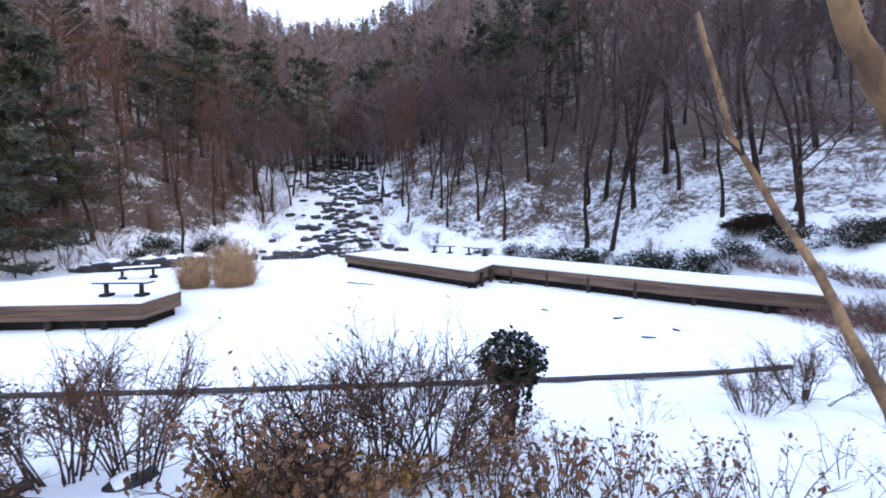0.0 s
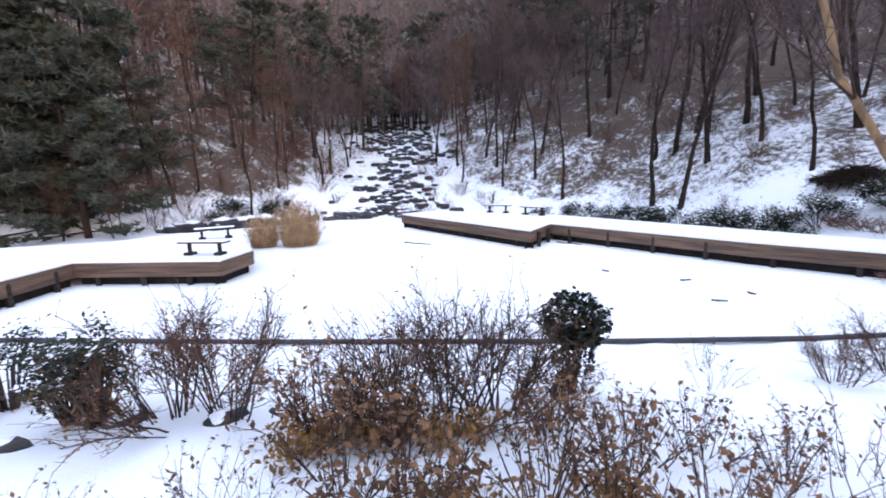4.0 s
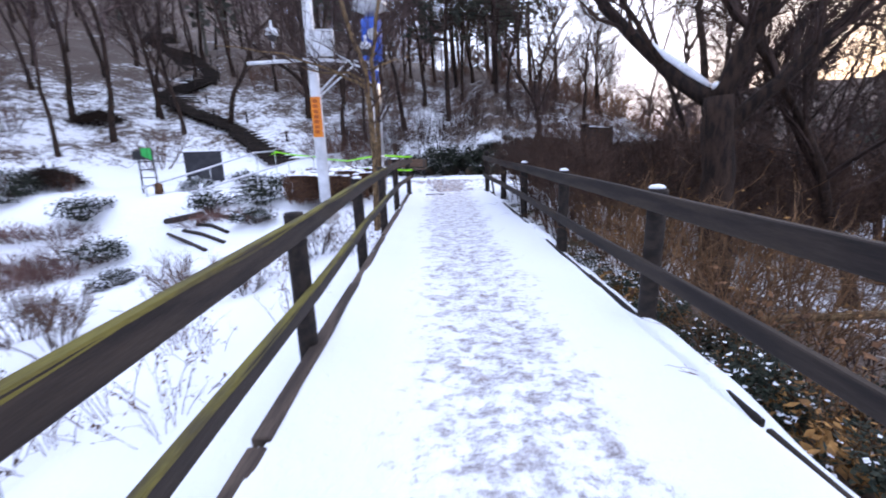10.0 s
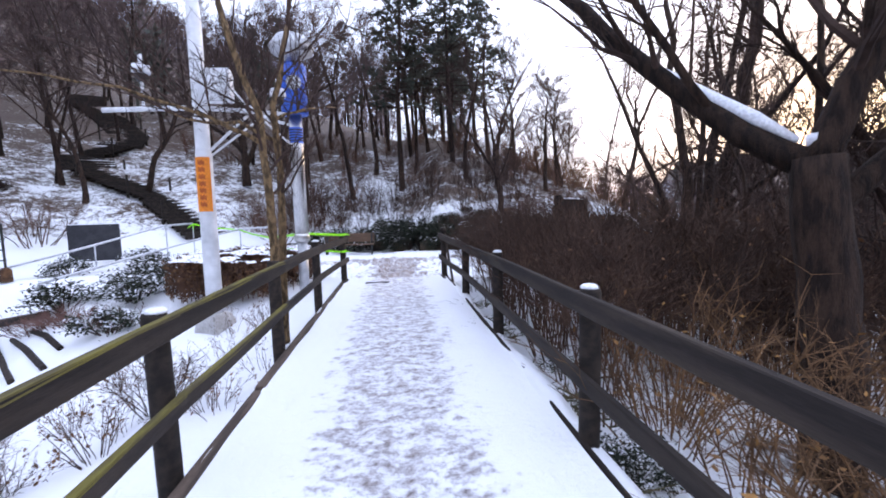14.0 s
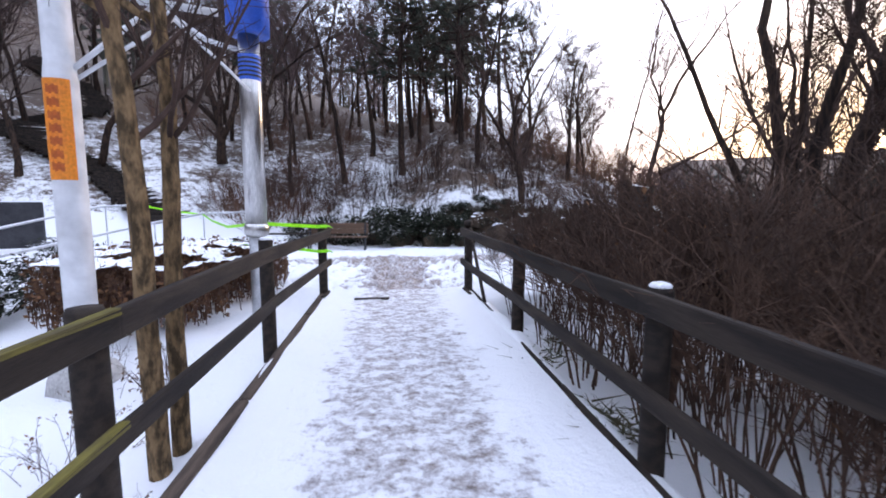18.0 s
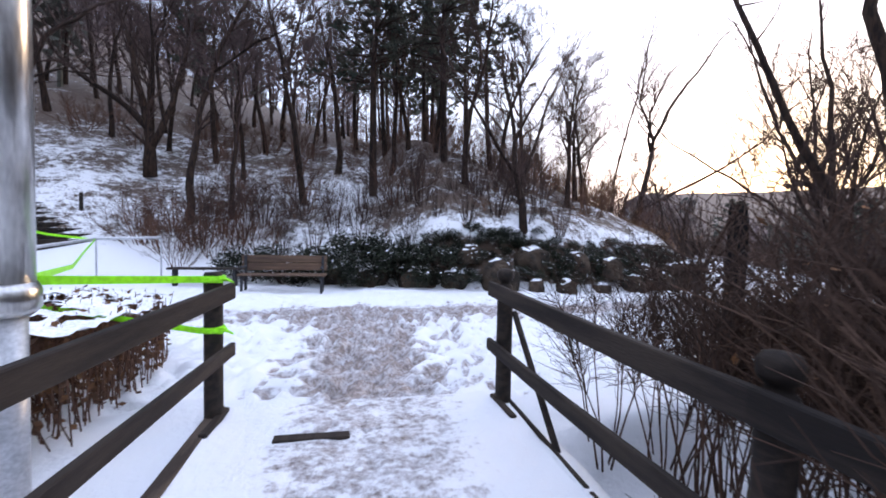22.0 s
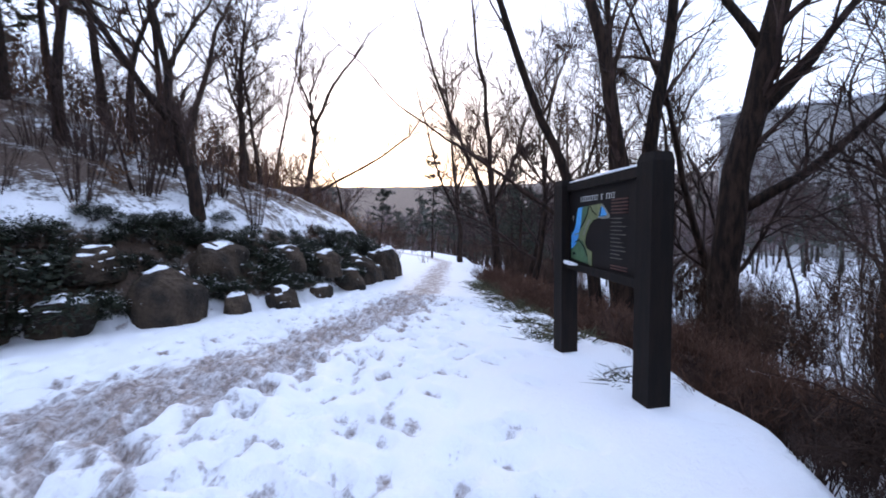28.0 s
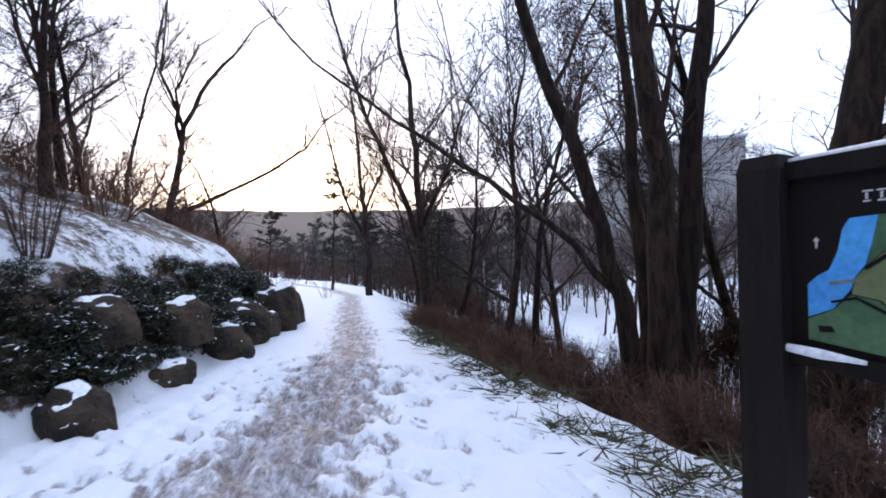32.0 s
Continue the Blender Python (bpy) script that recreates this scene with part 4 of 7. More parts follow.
def rock_builds(seed, sx, sy, sz, detail=2, cap=0.03, rough=0.2):
    """A boulder with flattened faces, and the snow lying on it."""
    bm = bmesh.new()
    bmesh.ops.create_icosphere(bm, subdivisions=detail, radius=1)
    off = Vector((seed * 3.7, seed * 1.9, seed * 5.3))
    for v in bm.verts:
        n = v.co.normalized()
        k = 1 + rough * noise.noise(n * 1.4 + off) * 1.6 + rough * 0.5 * noise.noise(n * 4 + off)
        p = n * k
        p = Vector([math.copysign(abs(c) ** 0.75, c) for c in p])
        v.co = Vector((p.x * sx, p.y * sy, max(p.z, -0.45) * sz))
    bm.normal_update()
    rock, white = Build(), Build()
    rock.merge(bm)
    # the snow's sheet dips into the stone where it ends, so that its rim runs smoothly
    top = [f for f in bm.faces if f.normal.z > 0.3 and f.calc_center_median().z > 0]
    ids = {}
    for f in top:
        row = []
        for v in f.verts:
            if v.index not in ids:
                lie = v.normal.z - 0.91 + 0.22 * noise.noise(v.co * 2.6 / max(sx, 0.3) + off) + 0.08 * noise.noise(v.co * 9 + off)
                ids[v.index] = len(white.v)
                white.v.append(tuple(v.co + Vector((0, 0, max(-0.05, min(cap, lie * 0.22))))))
            row.append(ids[v.index])
        white.f.append(tuple(row))
    bm.free()
    return rock, white


def rock_thing(seed, at, size, turn=0.0, label="rough brown boulder with snow lying on its top", group="boulders along the path", mat=None, detail=2, cap=0.03):
    rock, white = rock_builds(seed, *size, detail, cap)
    t = thing("boulder", label, "rock", at, group)
    part("stone", rock, mat or ROCK, t, "", False)
    if white.f:
        part("snow", white, SNOW, t, "snow cap", True)
    t.matrix_basis = pose(*at, 0, 0, turn)
    return t


def shrub_thing(name, label, stems, mat, at, leaf=None, leaf_mat=None, turn=0.0, group="", scale=1.0, leaf_label="", twig_mat=None):
    t = thing(name, label, "shrub", at, group)
    part("brushwood", stems, mat, t, kind="stuff")
    part("crown", stems.twigs, twig_mat or mat, t, kind="stuff")
    if leaf is not None and leaf.f:
        part("foliage", leaf, leaf_mat, t, leaf_label, kind="stuff")
    t.matrix_basis = pose(*at, 0, 0, turn) @ Matrix.Scale(scale, 4)
    return t


def mound_thing(label, builds, at, turn=0.0, group="", scale=1.0, leaf_mat=None, name="evergreen_shrub"):
    t = thing(name, label, "shrub", at, group)
    part("foliage", builds[0], leaf_mat or EVERGREEN, t, kind="stuff")
    part("lodged_snow", builds[1], SNOW, t, "snow lodged in the leaves", kind="stuff")
    part("brushwood", builds[2], TWIG, t, kind="stuff")
    t.matrix_basis = pose(*at, 0, 0, turn) @ Matrix.Scale(scale, 4)
    return t


def copies(model, rows, tilt=0.0, rng=random.Random(3)):
    """rows: x, y, turn, scale."""
    for x, y, turn, s in rows:
        c = copy_thing(model, pose(*planted(x, y)))
        c.matrix_basis = pose(*planted(x, y), rng.uniform(-tilt, tilt), rng.uniform(-tilt, tilt), turn) @ Matrix.Scale(s, 4)


# ---- the pond and its bank ----
def deck(name, outline, top, label, boards):
    """A timber deck: snow on top, a fascia board along each open side, short piles, and added dark sheets for the shade
    under it.
    """
    t = thing(name, label, "deck", (*outline[0], top))
    o = Vector((*outline[0], top))
    bm = bmesh.new()
    face = bm.faces.new([bm.verts.new(Vector((x, y, top)) - o) for x, y in outline])
    if face.normal.z < 0:
        face.normal_flip()
    got = bmesh.ops.extrude_face_region(bm, geom=[face])
    for v in got["geom"]:
        if isinstance(v, bmesh.types.BMVert):
            v.co.z += 0.07
    bmesh.ops.recalc_face_normals(bm, faces=bm.faces)
    bmesh.ops.bevel(bm, geom=[e for e in bm.edges if all(v.co.z > 0.01 for v in e.verts)], offset=0.03, segments=2, affect="EDGES")
    s = Build()
    s.merge(bm)
    bm.free()
    part("snow", s, SNOW, t, "smooth layer of snow")
    ring = outline + outline[:1]
    area = sum(a[0] * b[1] - b[0] * a[1] for a, b in zip(ring, ring[1:]))
    turn_in = 1 if area > 0 else -1
    cx, cy = sum(p[0] for p in outline) / len(outline), sum(p[1] for p in outline) / len(outline)
    for (ax, ay), (bx, by) in zip(ring, ring[1:]):
        ln = math.hypot(bx - ax, by - ay)
        ang = math.degrees(math.atan2(by - ay, bx - ax))
        m = pose(ax, ay, top, 0, 0, ang)
        m.translation -= o
        for k in range(boards):
            hi = -0.155 * k
            fb = Build()
            fb.box_at(m, (0.0, -0.03 - 0.012 * (k == 0), hi - 0.15), (ln, 0.03 + 0.012 * (k == 0), hi), 0.008)
            part("fascia_board", fb, DECK_WOOD, t)
        # added black sheet set back under the edge, in place of the shade there
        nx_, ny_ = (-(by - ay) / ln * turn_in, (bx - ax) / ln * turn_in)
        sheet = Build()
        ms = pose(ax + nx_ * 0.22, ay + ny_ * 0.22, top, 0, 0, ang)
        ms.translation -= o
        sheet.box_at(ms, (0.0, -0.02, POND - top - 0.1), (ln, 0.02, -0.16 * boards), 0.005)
        part("under_board", sheet, DECK_SHADE, t)
        for k in range(int(ln / 2.2) + 1):
            u = (k + 0.5) / (int(ln / 2.2) + 1)
            px, py = ax + (bx - ax) * u, ay + (by - ay) * u
            px, py = px + (cx - px) * 0.06, py + (cy - py) * 0.06
            pile = Build()
            pile.tube([(px - o.x, py - o.y, POND - top - 0.2), (px - o.x, py - o.y, -0.1)], [0.09, 0.09], 8)
            part("deck_post", pile, RAIL_WOOD, t)
    return t


deck("pond_deck", [(-26.7, 1.5), (-19.0, 7.9), (-21.2, 9.2), (-15.5, 14.6), (-12.7, 17.95), (-14.9, 19.05), (-20.0, 14.4), (-25.2, 9.6), (-28.2, 3.4)], -1.2, "long low timber deck along the frozen pond, covered with snow", 3)
deck("pond_deck", [(-15.66, -2.36), (-20.2, -5.3), (-19.9, -7.5), (-17.8, -9.4), (-16.4, -14.5), (-8.6, -14.5), (-9.4, -7.3), (-14.0, -7.4), (-13.9, -2.56)], -1.2, "angular timber viewing deck with benches, covered with snow", 3)


def slab_bench(at, turn, length=1.65):
    t = thing("park_bench", "backless plank bench on two pedestal legs, snow on its seat", "bench", at, "benches on the deck")
    seat = Build()
    for k in range(3):
        seat.box((-length / 2, -0.2 + k * 0.14, 0.40), (length / 2, -0.2 + k * 0.14 + 0.125, 0.445), 0.008)
    part("seat", seat, RAIL_WOOD, t)
    for sx in (-1, 1):
        leg = Build()
        leg.box((sx * length * 0.32 - 0.05, -0.05, 0.05), (sx * length * 0.32 + 0.05, 0.05, 0.40), 0.01)
        leg.box((sx * length * 0.32 - 0.14, -0.17, 0.0), (sx * length * 0.32 + 0.14, 0.17, 0.09), 0.02)
        part("leg", leg, RAIL_WOOD, t)
    sn = Build()
    sn.box((-length / 2 + 0.02, -0.19, 0.447), (length / 2 - 0.02, 0.2, 0.475), 0.012)
    part("snow", sn, SNOW, t)
    t.matrix_basis = pose(*at, 0, 0, turn)
    return t


slab_bench((-14.75, -3.5, -1.13), 86)
slab_bench((-18.2, -5.1, -1.13), 120, 1.5)
slab_bench((-26.2, 7.2, -1.13), 60, 1.6)
slab_bench((-24.6, 9.0, -1.13), 50, 1.6)

# the dark edging that runs along the near shore
edging = Build()
edging.tube([(-9.5, -12, POND + 0.05), (-9.4, -4.5, POND + 0.06), (-9.2, 0.7, POND + 0.055), (-9.05, 8, POND + 0.06), (-9.1, 11.6, POND + 0.06), (-9.25, 13.2, POND + 0.05)], [0.055] * 6, 8)
single("shore_edging", edging, ROPE, "dark timber edging along the snowed-over shore", "edging")

# drifts and sticks frozen into the snow on the ice
for k, (x, y, ln, turn) in enumerate([(-20.9, 3.05, 1.5, 75), (-20.1, 9.8, 1.1, 60), (-14.9, 9.7, 0.35, 20), (-13.6, 11.6, 0.3, 70), (-11.6, 11.4, 0.35, 50), (-12.2, 12.6, 0.3, 10)]):
    stick = Build()
    srng = random.Random(k)
    pts, rad, _ = wander(srng, Vector((-ln / 2, 0, 0.02)), Vector((1, 0, 0.01)), ln, 0.035, 0.02, 6, 0.12, 0.0)
    stick.tube([Vector((p.x, p.y, max(0.015, 0.03 + 0.02 * math.sin(9 * p.x)))) for p in pts], rad, 6)
    s = single("driftwood", stick, DARK_ROCK, "dark stick frozen into the snow on the pond", "driftwood", (x, y, POND))
    s.matrix_basis = pose(x, y, POND, 0, 0, turn)


def reeds(seed, n, tall, spread):
    """Dry reeds fanning out of one root, with feathery heads, taller in the middle."""
    rng = random.Random(seed)
    random.seed(seed)
    b = Build()
    for _ in range(n):
        a, o = rng.uniform(0, 6.283), rng.random() ** 0.6
        p = Vector((math.cos(a) * o * spread * 0.75, math.sin(a) * o * spread * 0.75, -0.02))
        d = Vector((math.cos(a) * o * 0.22 + rng.gauss(0, 0.12), math.sin(a) * o * 0.22 + rng.gauss(0, 0.12), 1)).normalized()
        ln = tall * rng.uniform(0.5, 1.05) * (1.05 - 0.35 * o * o)
        mid = p + d * ln * 0.65
        tip = mid + (d + Vector((rng.gauss(0, 0.35), rng.gauss(0, 0.35), -0.05))).normalized() * ln * 0.38
        b.tube([p, mid, tip], [0.009, 0.007, 0.003], 3, False)
        for _ in range(3):
            q = p.lerp(mid, rng.uniform(0.2, 0.95))
            b.spike(q, q + Vector((rng.gauss(0, 0.28), rng.gauss(0, 0.28), rng.uniform(0.0, 0.35))) * tall * 0.45, 0.011)
        for _ in range(3):
            b.spike(tip, tip + Vector((rng.gauss(0, 0.09), rng.gauss(0, 0.09), rng.gauss(0.05, 0.07))), 0.016)
    return b


for k, (x, y, n, tall, sp) in enumerate([(-20.7, -4.25, 420, 1.5, 0.72), (-21.0, -2.65, 640, 1.95, 1.0)]):
    single("reed_clump", reeds(40 + k, n, tall, sp), REED, "clump of straw-coloured dry reeds standing in the ice", "reeds", (x, y, POND), "reed clumps")

# rounded shrub clipped to a ball
topi = thing("topiary", "small evergreen shrub clipped to a ball on bare stems", "shrub", planted(-6.1, 6.3))
lf, sn_, st_ = Build(), Build(), Build()
t_rng = random.Random(52)
for _ in range(2900):
    d = Vector((t_rng.gauss(0, 1), t_rng.gauss(0, 1), t_rng.gauss(0, 1))).normalized()
    k = (0.62 + 0.42 * t_rng.random()) * (1 + 0.22 * noise.noise(d * 2.6) + 0.10 * noise.noise(d * 7))
    low = t_rng.random() < 0.10
    p = Vector((d.x * k * 0.40, d.y * k * 0.40, 0.98 + d.z * k * 0.33)) if not low else Vector((d.x * 0.25, d.y * 0.25, t_rng.uniform(0.35, 0.7)))
    a = Vector((t_rng.gauss(0, 1), t_rng.gauss(0, 1), t_rng.gauss(0, 1))).normalized() * t_rng.uniform(0.024, 0.042)
    (lf if not (d.z > 0.2 and t_rng.random() < 0.13) else sn_).quad(p, a, a.orthogonal() * 0.9)
for k in range(9):
    a = k * 0.7
    st_.tube([(0.03 * math.cos(a), 0.03 * math.sin(a), -0.1), (0.07 * math.cos(a), 0.07 * math.sin(a), 0.45), (0.2 * math.cos(a), 0.2 * math.sin(a), 0.85)], [0.02, 0.014, 0.007], 5, False)
part("foliage", lf, EVERGREEN, topi, kind="stuff"), part("lodged_snow", sn_, SNOW, topi, "specks of snow", kind="stuff"), part("brushwood", st_, TWIG, topi, kind="stuff")

# bare shrubs on the bank
mauve, tips = shrub(53, 26, 1.12, 0.95, 0.0095, 15, 0.42, wob=0.10)
mauve_leaf = leaves_at(54, tips, 0.35, 0.020)
m1 = shrub_thing("bare_shrub", "domed leafless shrub of mauve-grey twigs with withered buds", mauve, TWIG, planted(-5.2, 4.75), mauve_leaf, BROWN_LEAF, 0, "shrubs on the bank", 1.22, "", THICKET)
copies(m1, [(-5.15, 4.15, 120, 0.95), (-5.5, 5.3, 200, 1.12), (-5.29, 1.70, 70, 1.1), (-5.30, 2.25, 300, 1.12), (-6.4, 9.8, 80, 0.6), (-7.0, 11.2, 10, 0.8), (-6.2, 12.4, 220, 0.8), (-5.0, 13.8, 30, 0.7), (-7.8, 13.5, 140, 0.9)], 5)
sp = leafy_mound(56, 0.36, 0.36, 0.62, 1500, 0.030, 0.05)
for bm_ in sp[:2]:
    bm_.v = [(x, y, z + 0.30) for x, y, z in bm_.v]
sp[2].v = [(x, y, z + 0.30 if z > 0 else z) for x, y, z in sp[2].v]
spr = mound_thing("upright shrub with small dull green leaves above snow", sp, planted(-5.15, 0.95), 0, "green shrubs on the bank", 1.2)
copies(spr, [(-5.6, -0.55, 90, 1.12), (-5.25, 0.55, 200, 1.05), (-5.9, -1.7, 300, 0.9)], 4)
bl_stems, tips = shrub(155, 20, 0.98, 0.7, 0.009, 8, 0.3)
bl = shrub_thing("withered_shrub", "bushy shrub hung with dark brown withered leaves", bl_stems, TWIG, planted(-4.77, 3.72), leaves_at(156, tips, 0.9, 0.037, 0.8), BROWN_LEAF, 0, "withered plants on the bank")
copies(m1, [(-2.7, 14.4, 130, 0.6), (-3.6, 13.2, 70, 0.5)], 6)
copies(bl, [(-4.7, 4.2, 120, 0.7), (-5.9, 6.15, 40, 0.6), (-4.85, 5.75, 200, 0.6)], 4)

# withered perennials with brown curled leaves
wilt, tips = shrub(57, 15, 0.80, 0.55, 0.0075, 3, 0.3, 0.01, 0.09)
w1 = shrub_thing("withered_plant", "clump of withered stems hung with curled brown leaves", wilt, TWIG, planted(-3.9, 4.0), leaves_at(58, tips, 0.75, 0.039, 1.0), BROWN_LEAF, 0, "withered plants on the bank")
rust, tips = shrub(59, 24, 0.42, 0.5, 0.005, 4, 0.2, 0.05, 0.2)
w2 = shrub_thing("withered_plant", "low clump of rust-coloured withered foliage over snow", rust, DRY_LEAF, planted(-4.7, 3.45), leaves_at(60, tips, 0.75, 0.041, 0.9), DRY_LEAF, 0, "withered plants on the bank")
thin, tips = shrub(61, 9, 0.7, 0.7, 0.005, 3, 0.4, 0.0, 0.12)
w3 = shrub_thing("withered_stalks", "sparse dry stalks with a few dead seed heads", thin, GREY_TWIG, planted(-3.3, 7.3), leaves_at(62, tips, 0.35, 0.028, 1.0), BROWN_LEAF, 0, "withered plants on the bank")
prng = random.Random(63)
copies(w1, [(-3.75, 4.5, 50, 1.0), (-3.6, 5.5, 200, 0.95), (-3.7, 6.0, 280, 0.95), (-3.5, 6.5, 10, 0.85), (-4.3, 5.7, 90, 0.9), (-4.2, 6.3, 170, 0.85), (-4.4, 4.4, 220, 0.9), (-3.3, 4.8, 310, 0.85), (-3.2, 5.8, 20, 0.8), (-4.3, 6.9, 140, 0.75), (-4.0, 7.4, 250, 0.7), (-3.3, 4.2, 75, 0.8), (-3.1, 5.3, 330, 0.8), (-4.9, 6.5, 15, 0.6), (-2.9, 6.4, 115, 0.7)], 6)
copies(w2, [(-4.75, 3.9, 80, 0.9), (-4.8, 4.3, 190, 1.0), (-4.85, 4.7, 20, 0.95), (-4.9, 5.1, 120, 0.85), (-3.4, 5.0, 40, 0.7), (-3.3, 6.0, 240, 0.8), (-3.2, 6.6, 300, 0.75), (-5.3, 0.9, 100, 0.7), (-4.3, 3.5, 10, 0.9), (-5.9, -0.5, 60, 0.7), (-3.8, 4.8, 170, 0.7), (-3.6, 5.9, 30, 0.7)], 6)
copies(w3, [(prng.uniform(-3.6, -2.4), prng.uniform(1.6, 4.0), prng.uniform(0, 360), prng.uniform(0.5, 0.85)) for _ in range(11)] + [(prng.uniform(-4.6, -2.0), prng.uniform(6.6, 12.5), prng.uniform(0, 360), prng.uniform(0.6, 1.0)) for _ in range(24)] + [(-6.3, 8.2, 0, 0.7), (-7.2, 8.6, 90, 0.8)] + [(prng.uniform(-4.6, -1.6), prng.uniform(12.0, 18.5), prng.uniform(0, 360), prng.uniform(0.5, 0.8)) for _ in range(12)], 8)
copies(w1, [(prng.uniform(-4.2, -1.6), prng.uniform(12.2, 17.2), prng.uniform(0, 360), prng.uniform(0.45, 0.75)) for _ in range(6)], 8)

# dark stones added on the bank where shadowed openings gape under the snow
for k, (x, y, s) in enumerate([(-5.2, 2.35, 0.20), (-5.4, 2.9, 0.15), (-4.6, 0.5, 0.16), (-5.2, 1.2, 0.16)]):
    rock_thing(70 + k, planted(x, y, 0.05), (s * 1.4, s, s * 0.8), k * 47, "dark stone standing in for a shadowed opening under the bank snow", "stones on the bank", DARK_ROCK, 2, 0.04)


# tan-barked tree that forks beside the fence
def limbs_tree(name, label, limbs, mat, twig_mat, seed, at, sides=10, kids=10, reach=0.9, snow=(), fine=0.5, twig_r=0.006):
    """A tree whose main limbs are given as lines of points with end radii; twigs grow from them."""
    rng = random.Random(seed)
    t = thing(name, label, "tree", at)
    o = Vector(at)
    crown = Build()
    for pts, r0, r1 in limbs:
        fine_pts = []
        for a, b in zip(pts, pts[1:]):
            a, b = Vector(a), Vector(b)
            for k in range(3):
                j = Vector((rng.gauss(0, 1), rng.gauss(0, 1), rng.gauss(0, 1))) * (b - a).length * 0.018 if k else Vector()
                fine_pts.append(a.lerp(b, k / 3) + j - o)
        fine_pts.append(Vector(pts[-1]) - o)
        n = len(fine_pts)
        rad = [r0 + (r1 - r0) * (k / (n - 1)) ** 0.85 for k in range(n)]
        bb = Build()
        bb.tube(fine_pts, rad, sides, True)
        part("limb", bb, mat, t, "", True)
        # the limb thins out into a crooked end
        if r1 > 0.012 and pts[-1][2] > 2.5:
            tail, tr_, _ = wander(rng, fine_pts[-1], (fine_pts[-1] - fine_pts[-3]).normalized(), reach * 1.6, r1, 0.006, 7, 0.13, 0.03)
            crown.tube(tail, tr_, 6, False)
            for k in range(10):
                i3 = rng.randint(0, 6)
                d3 = (tail[i3 + 1] - tail[i3]).normalized() * 0.8 + Vector((rng.gauss(0, 0.6), rng.gauss(0, 0.6), rng.gauss(0.2, 0.5)))
                sp, sr, _ = wander(rng, tail[i3], d3.normalized(), reach * rng.uniform(0.4, 0.9), max(tr_[i3] * 0.5, 0.007), 0.004, 4, 0.16, 0.03)
                crown.tube(sp, sr, 4, False)
                for _ in range(4):
                    q3 = sp[rng.randint(1, 4)]
                    d4 = (sp[-1] - sp[0]).normalized() + Vector((rng.gauss(0, 0.7), rng.gauss(0, 0.7), rng.gauss(0.1, 0.5)))
                    crown.tube([q3, q3 + d4.normalized() * reach * rng.uniform(0.15, 0.4)], [twig_r * 0.7, twig_r * 0.35], 3, False)
        for _ in range(kids):
            u = rng.uniform(0.3, 1.0)
            i = min(int(u * (n - 1)), n - 2)
            q = fine_pts[i]
            if q.z + o.z < 1.6:
                continue
            a = rng.uniform(0, 6.283)
            d = (fine_pts[i + 1] - fine_pts[i]).normalized() * 0.6 + Vector((math.cos(a), math.sin(a), rng.uniform(0.1, 0.9))) * 0.7
            ln = reach * rng.uniform(0.6, 1.5)
            bp, br, _ = wander(rng, q, d.normalized(), ln, max(rad[i] * 0.4, twig_r * 1.8), twig_r, 5, 0.14, 0.03)
            crown.tube(bp, br, 5, False)
            for _ in range(7):
                i2 = rng.randint(1, 4)
                d2 = (bp[i2 + 1] - bp[i2]).normalized() + Vector((rng.gauss(0, 0.6), rng.gauss(0, 0.6), rng.gauss(0.15, 0.5)))
                tp, tr, _ = wander(rng, bp[i2], d2.normalized(), ln * fine * rng.uniform(0.5, 1.1), max(br[i2] * 0.5, twig_r * 0.8), twig_r * 0.5, 3, 0.18, 0.03)
                crown.tube(tp, tr, 3, False)
                for _ in range(3):
                    d3 = (tp[2] - tp[1]).normalized() + Vector((rng.gauss(0, 0.7), rng.gauss(0, 0.7), rng.gauss(0.1, 0.5)))
                    q3 = tp[rng.randint(1, 3)]
                    crown.tube([q3, q3 + d3.normalized() * ln * fine * rng.uniform(0.2, 0.5)], [twig_r * 0.5, twig_r * 0.3], 3, False)
    if crown.f:
        part("crown", crown, twig_mat, t, kind="stuff")
    for pts, w in snow:
        sb = Build()
        sb.tube([Vector(p) - o for p in pts], [w * 0.6] + [w] * (len(pts) - 2) + [w * 0.5], 8, True)
        part("snow", sb, SNOW, t, "snow lying along the limb", True)
    t.location = at
    return t


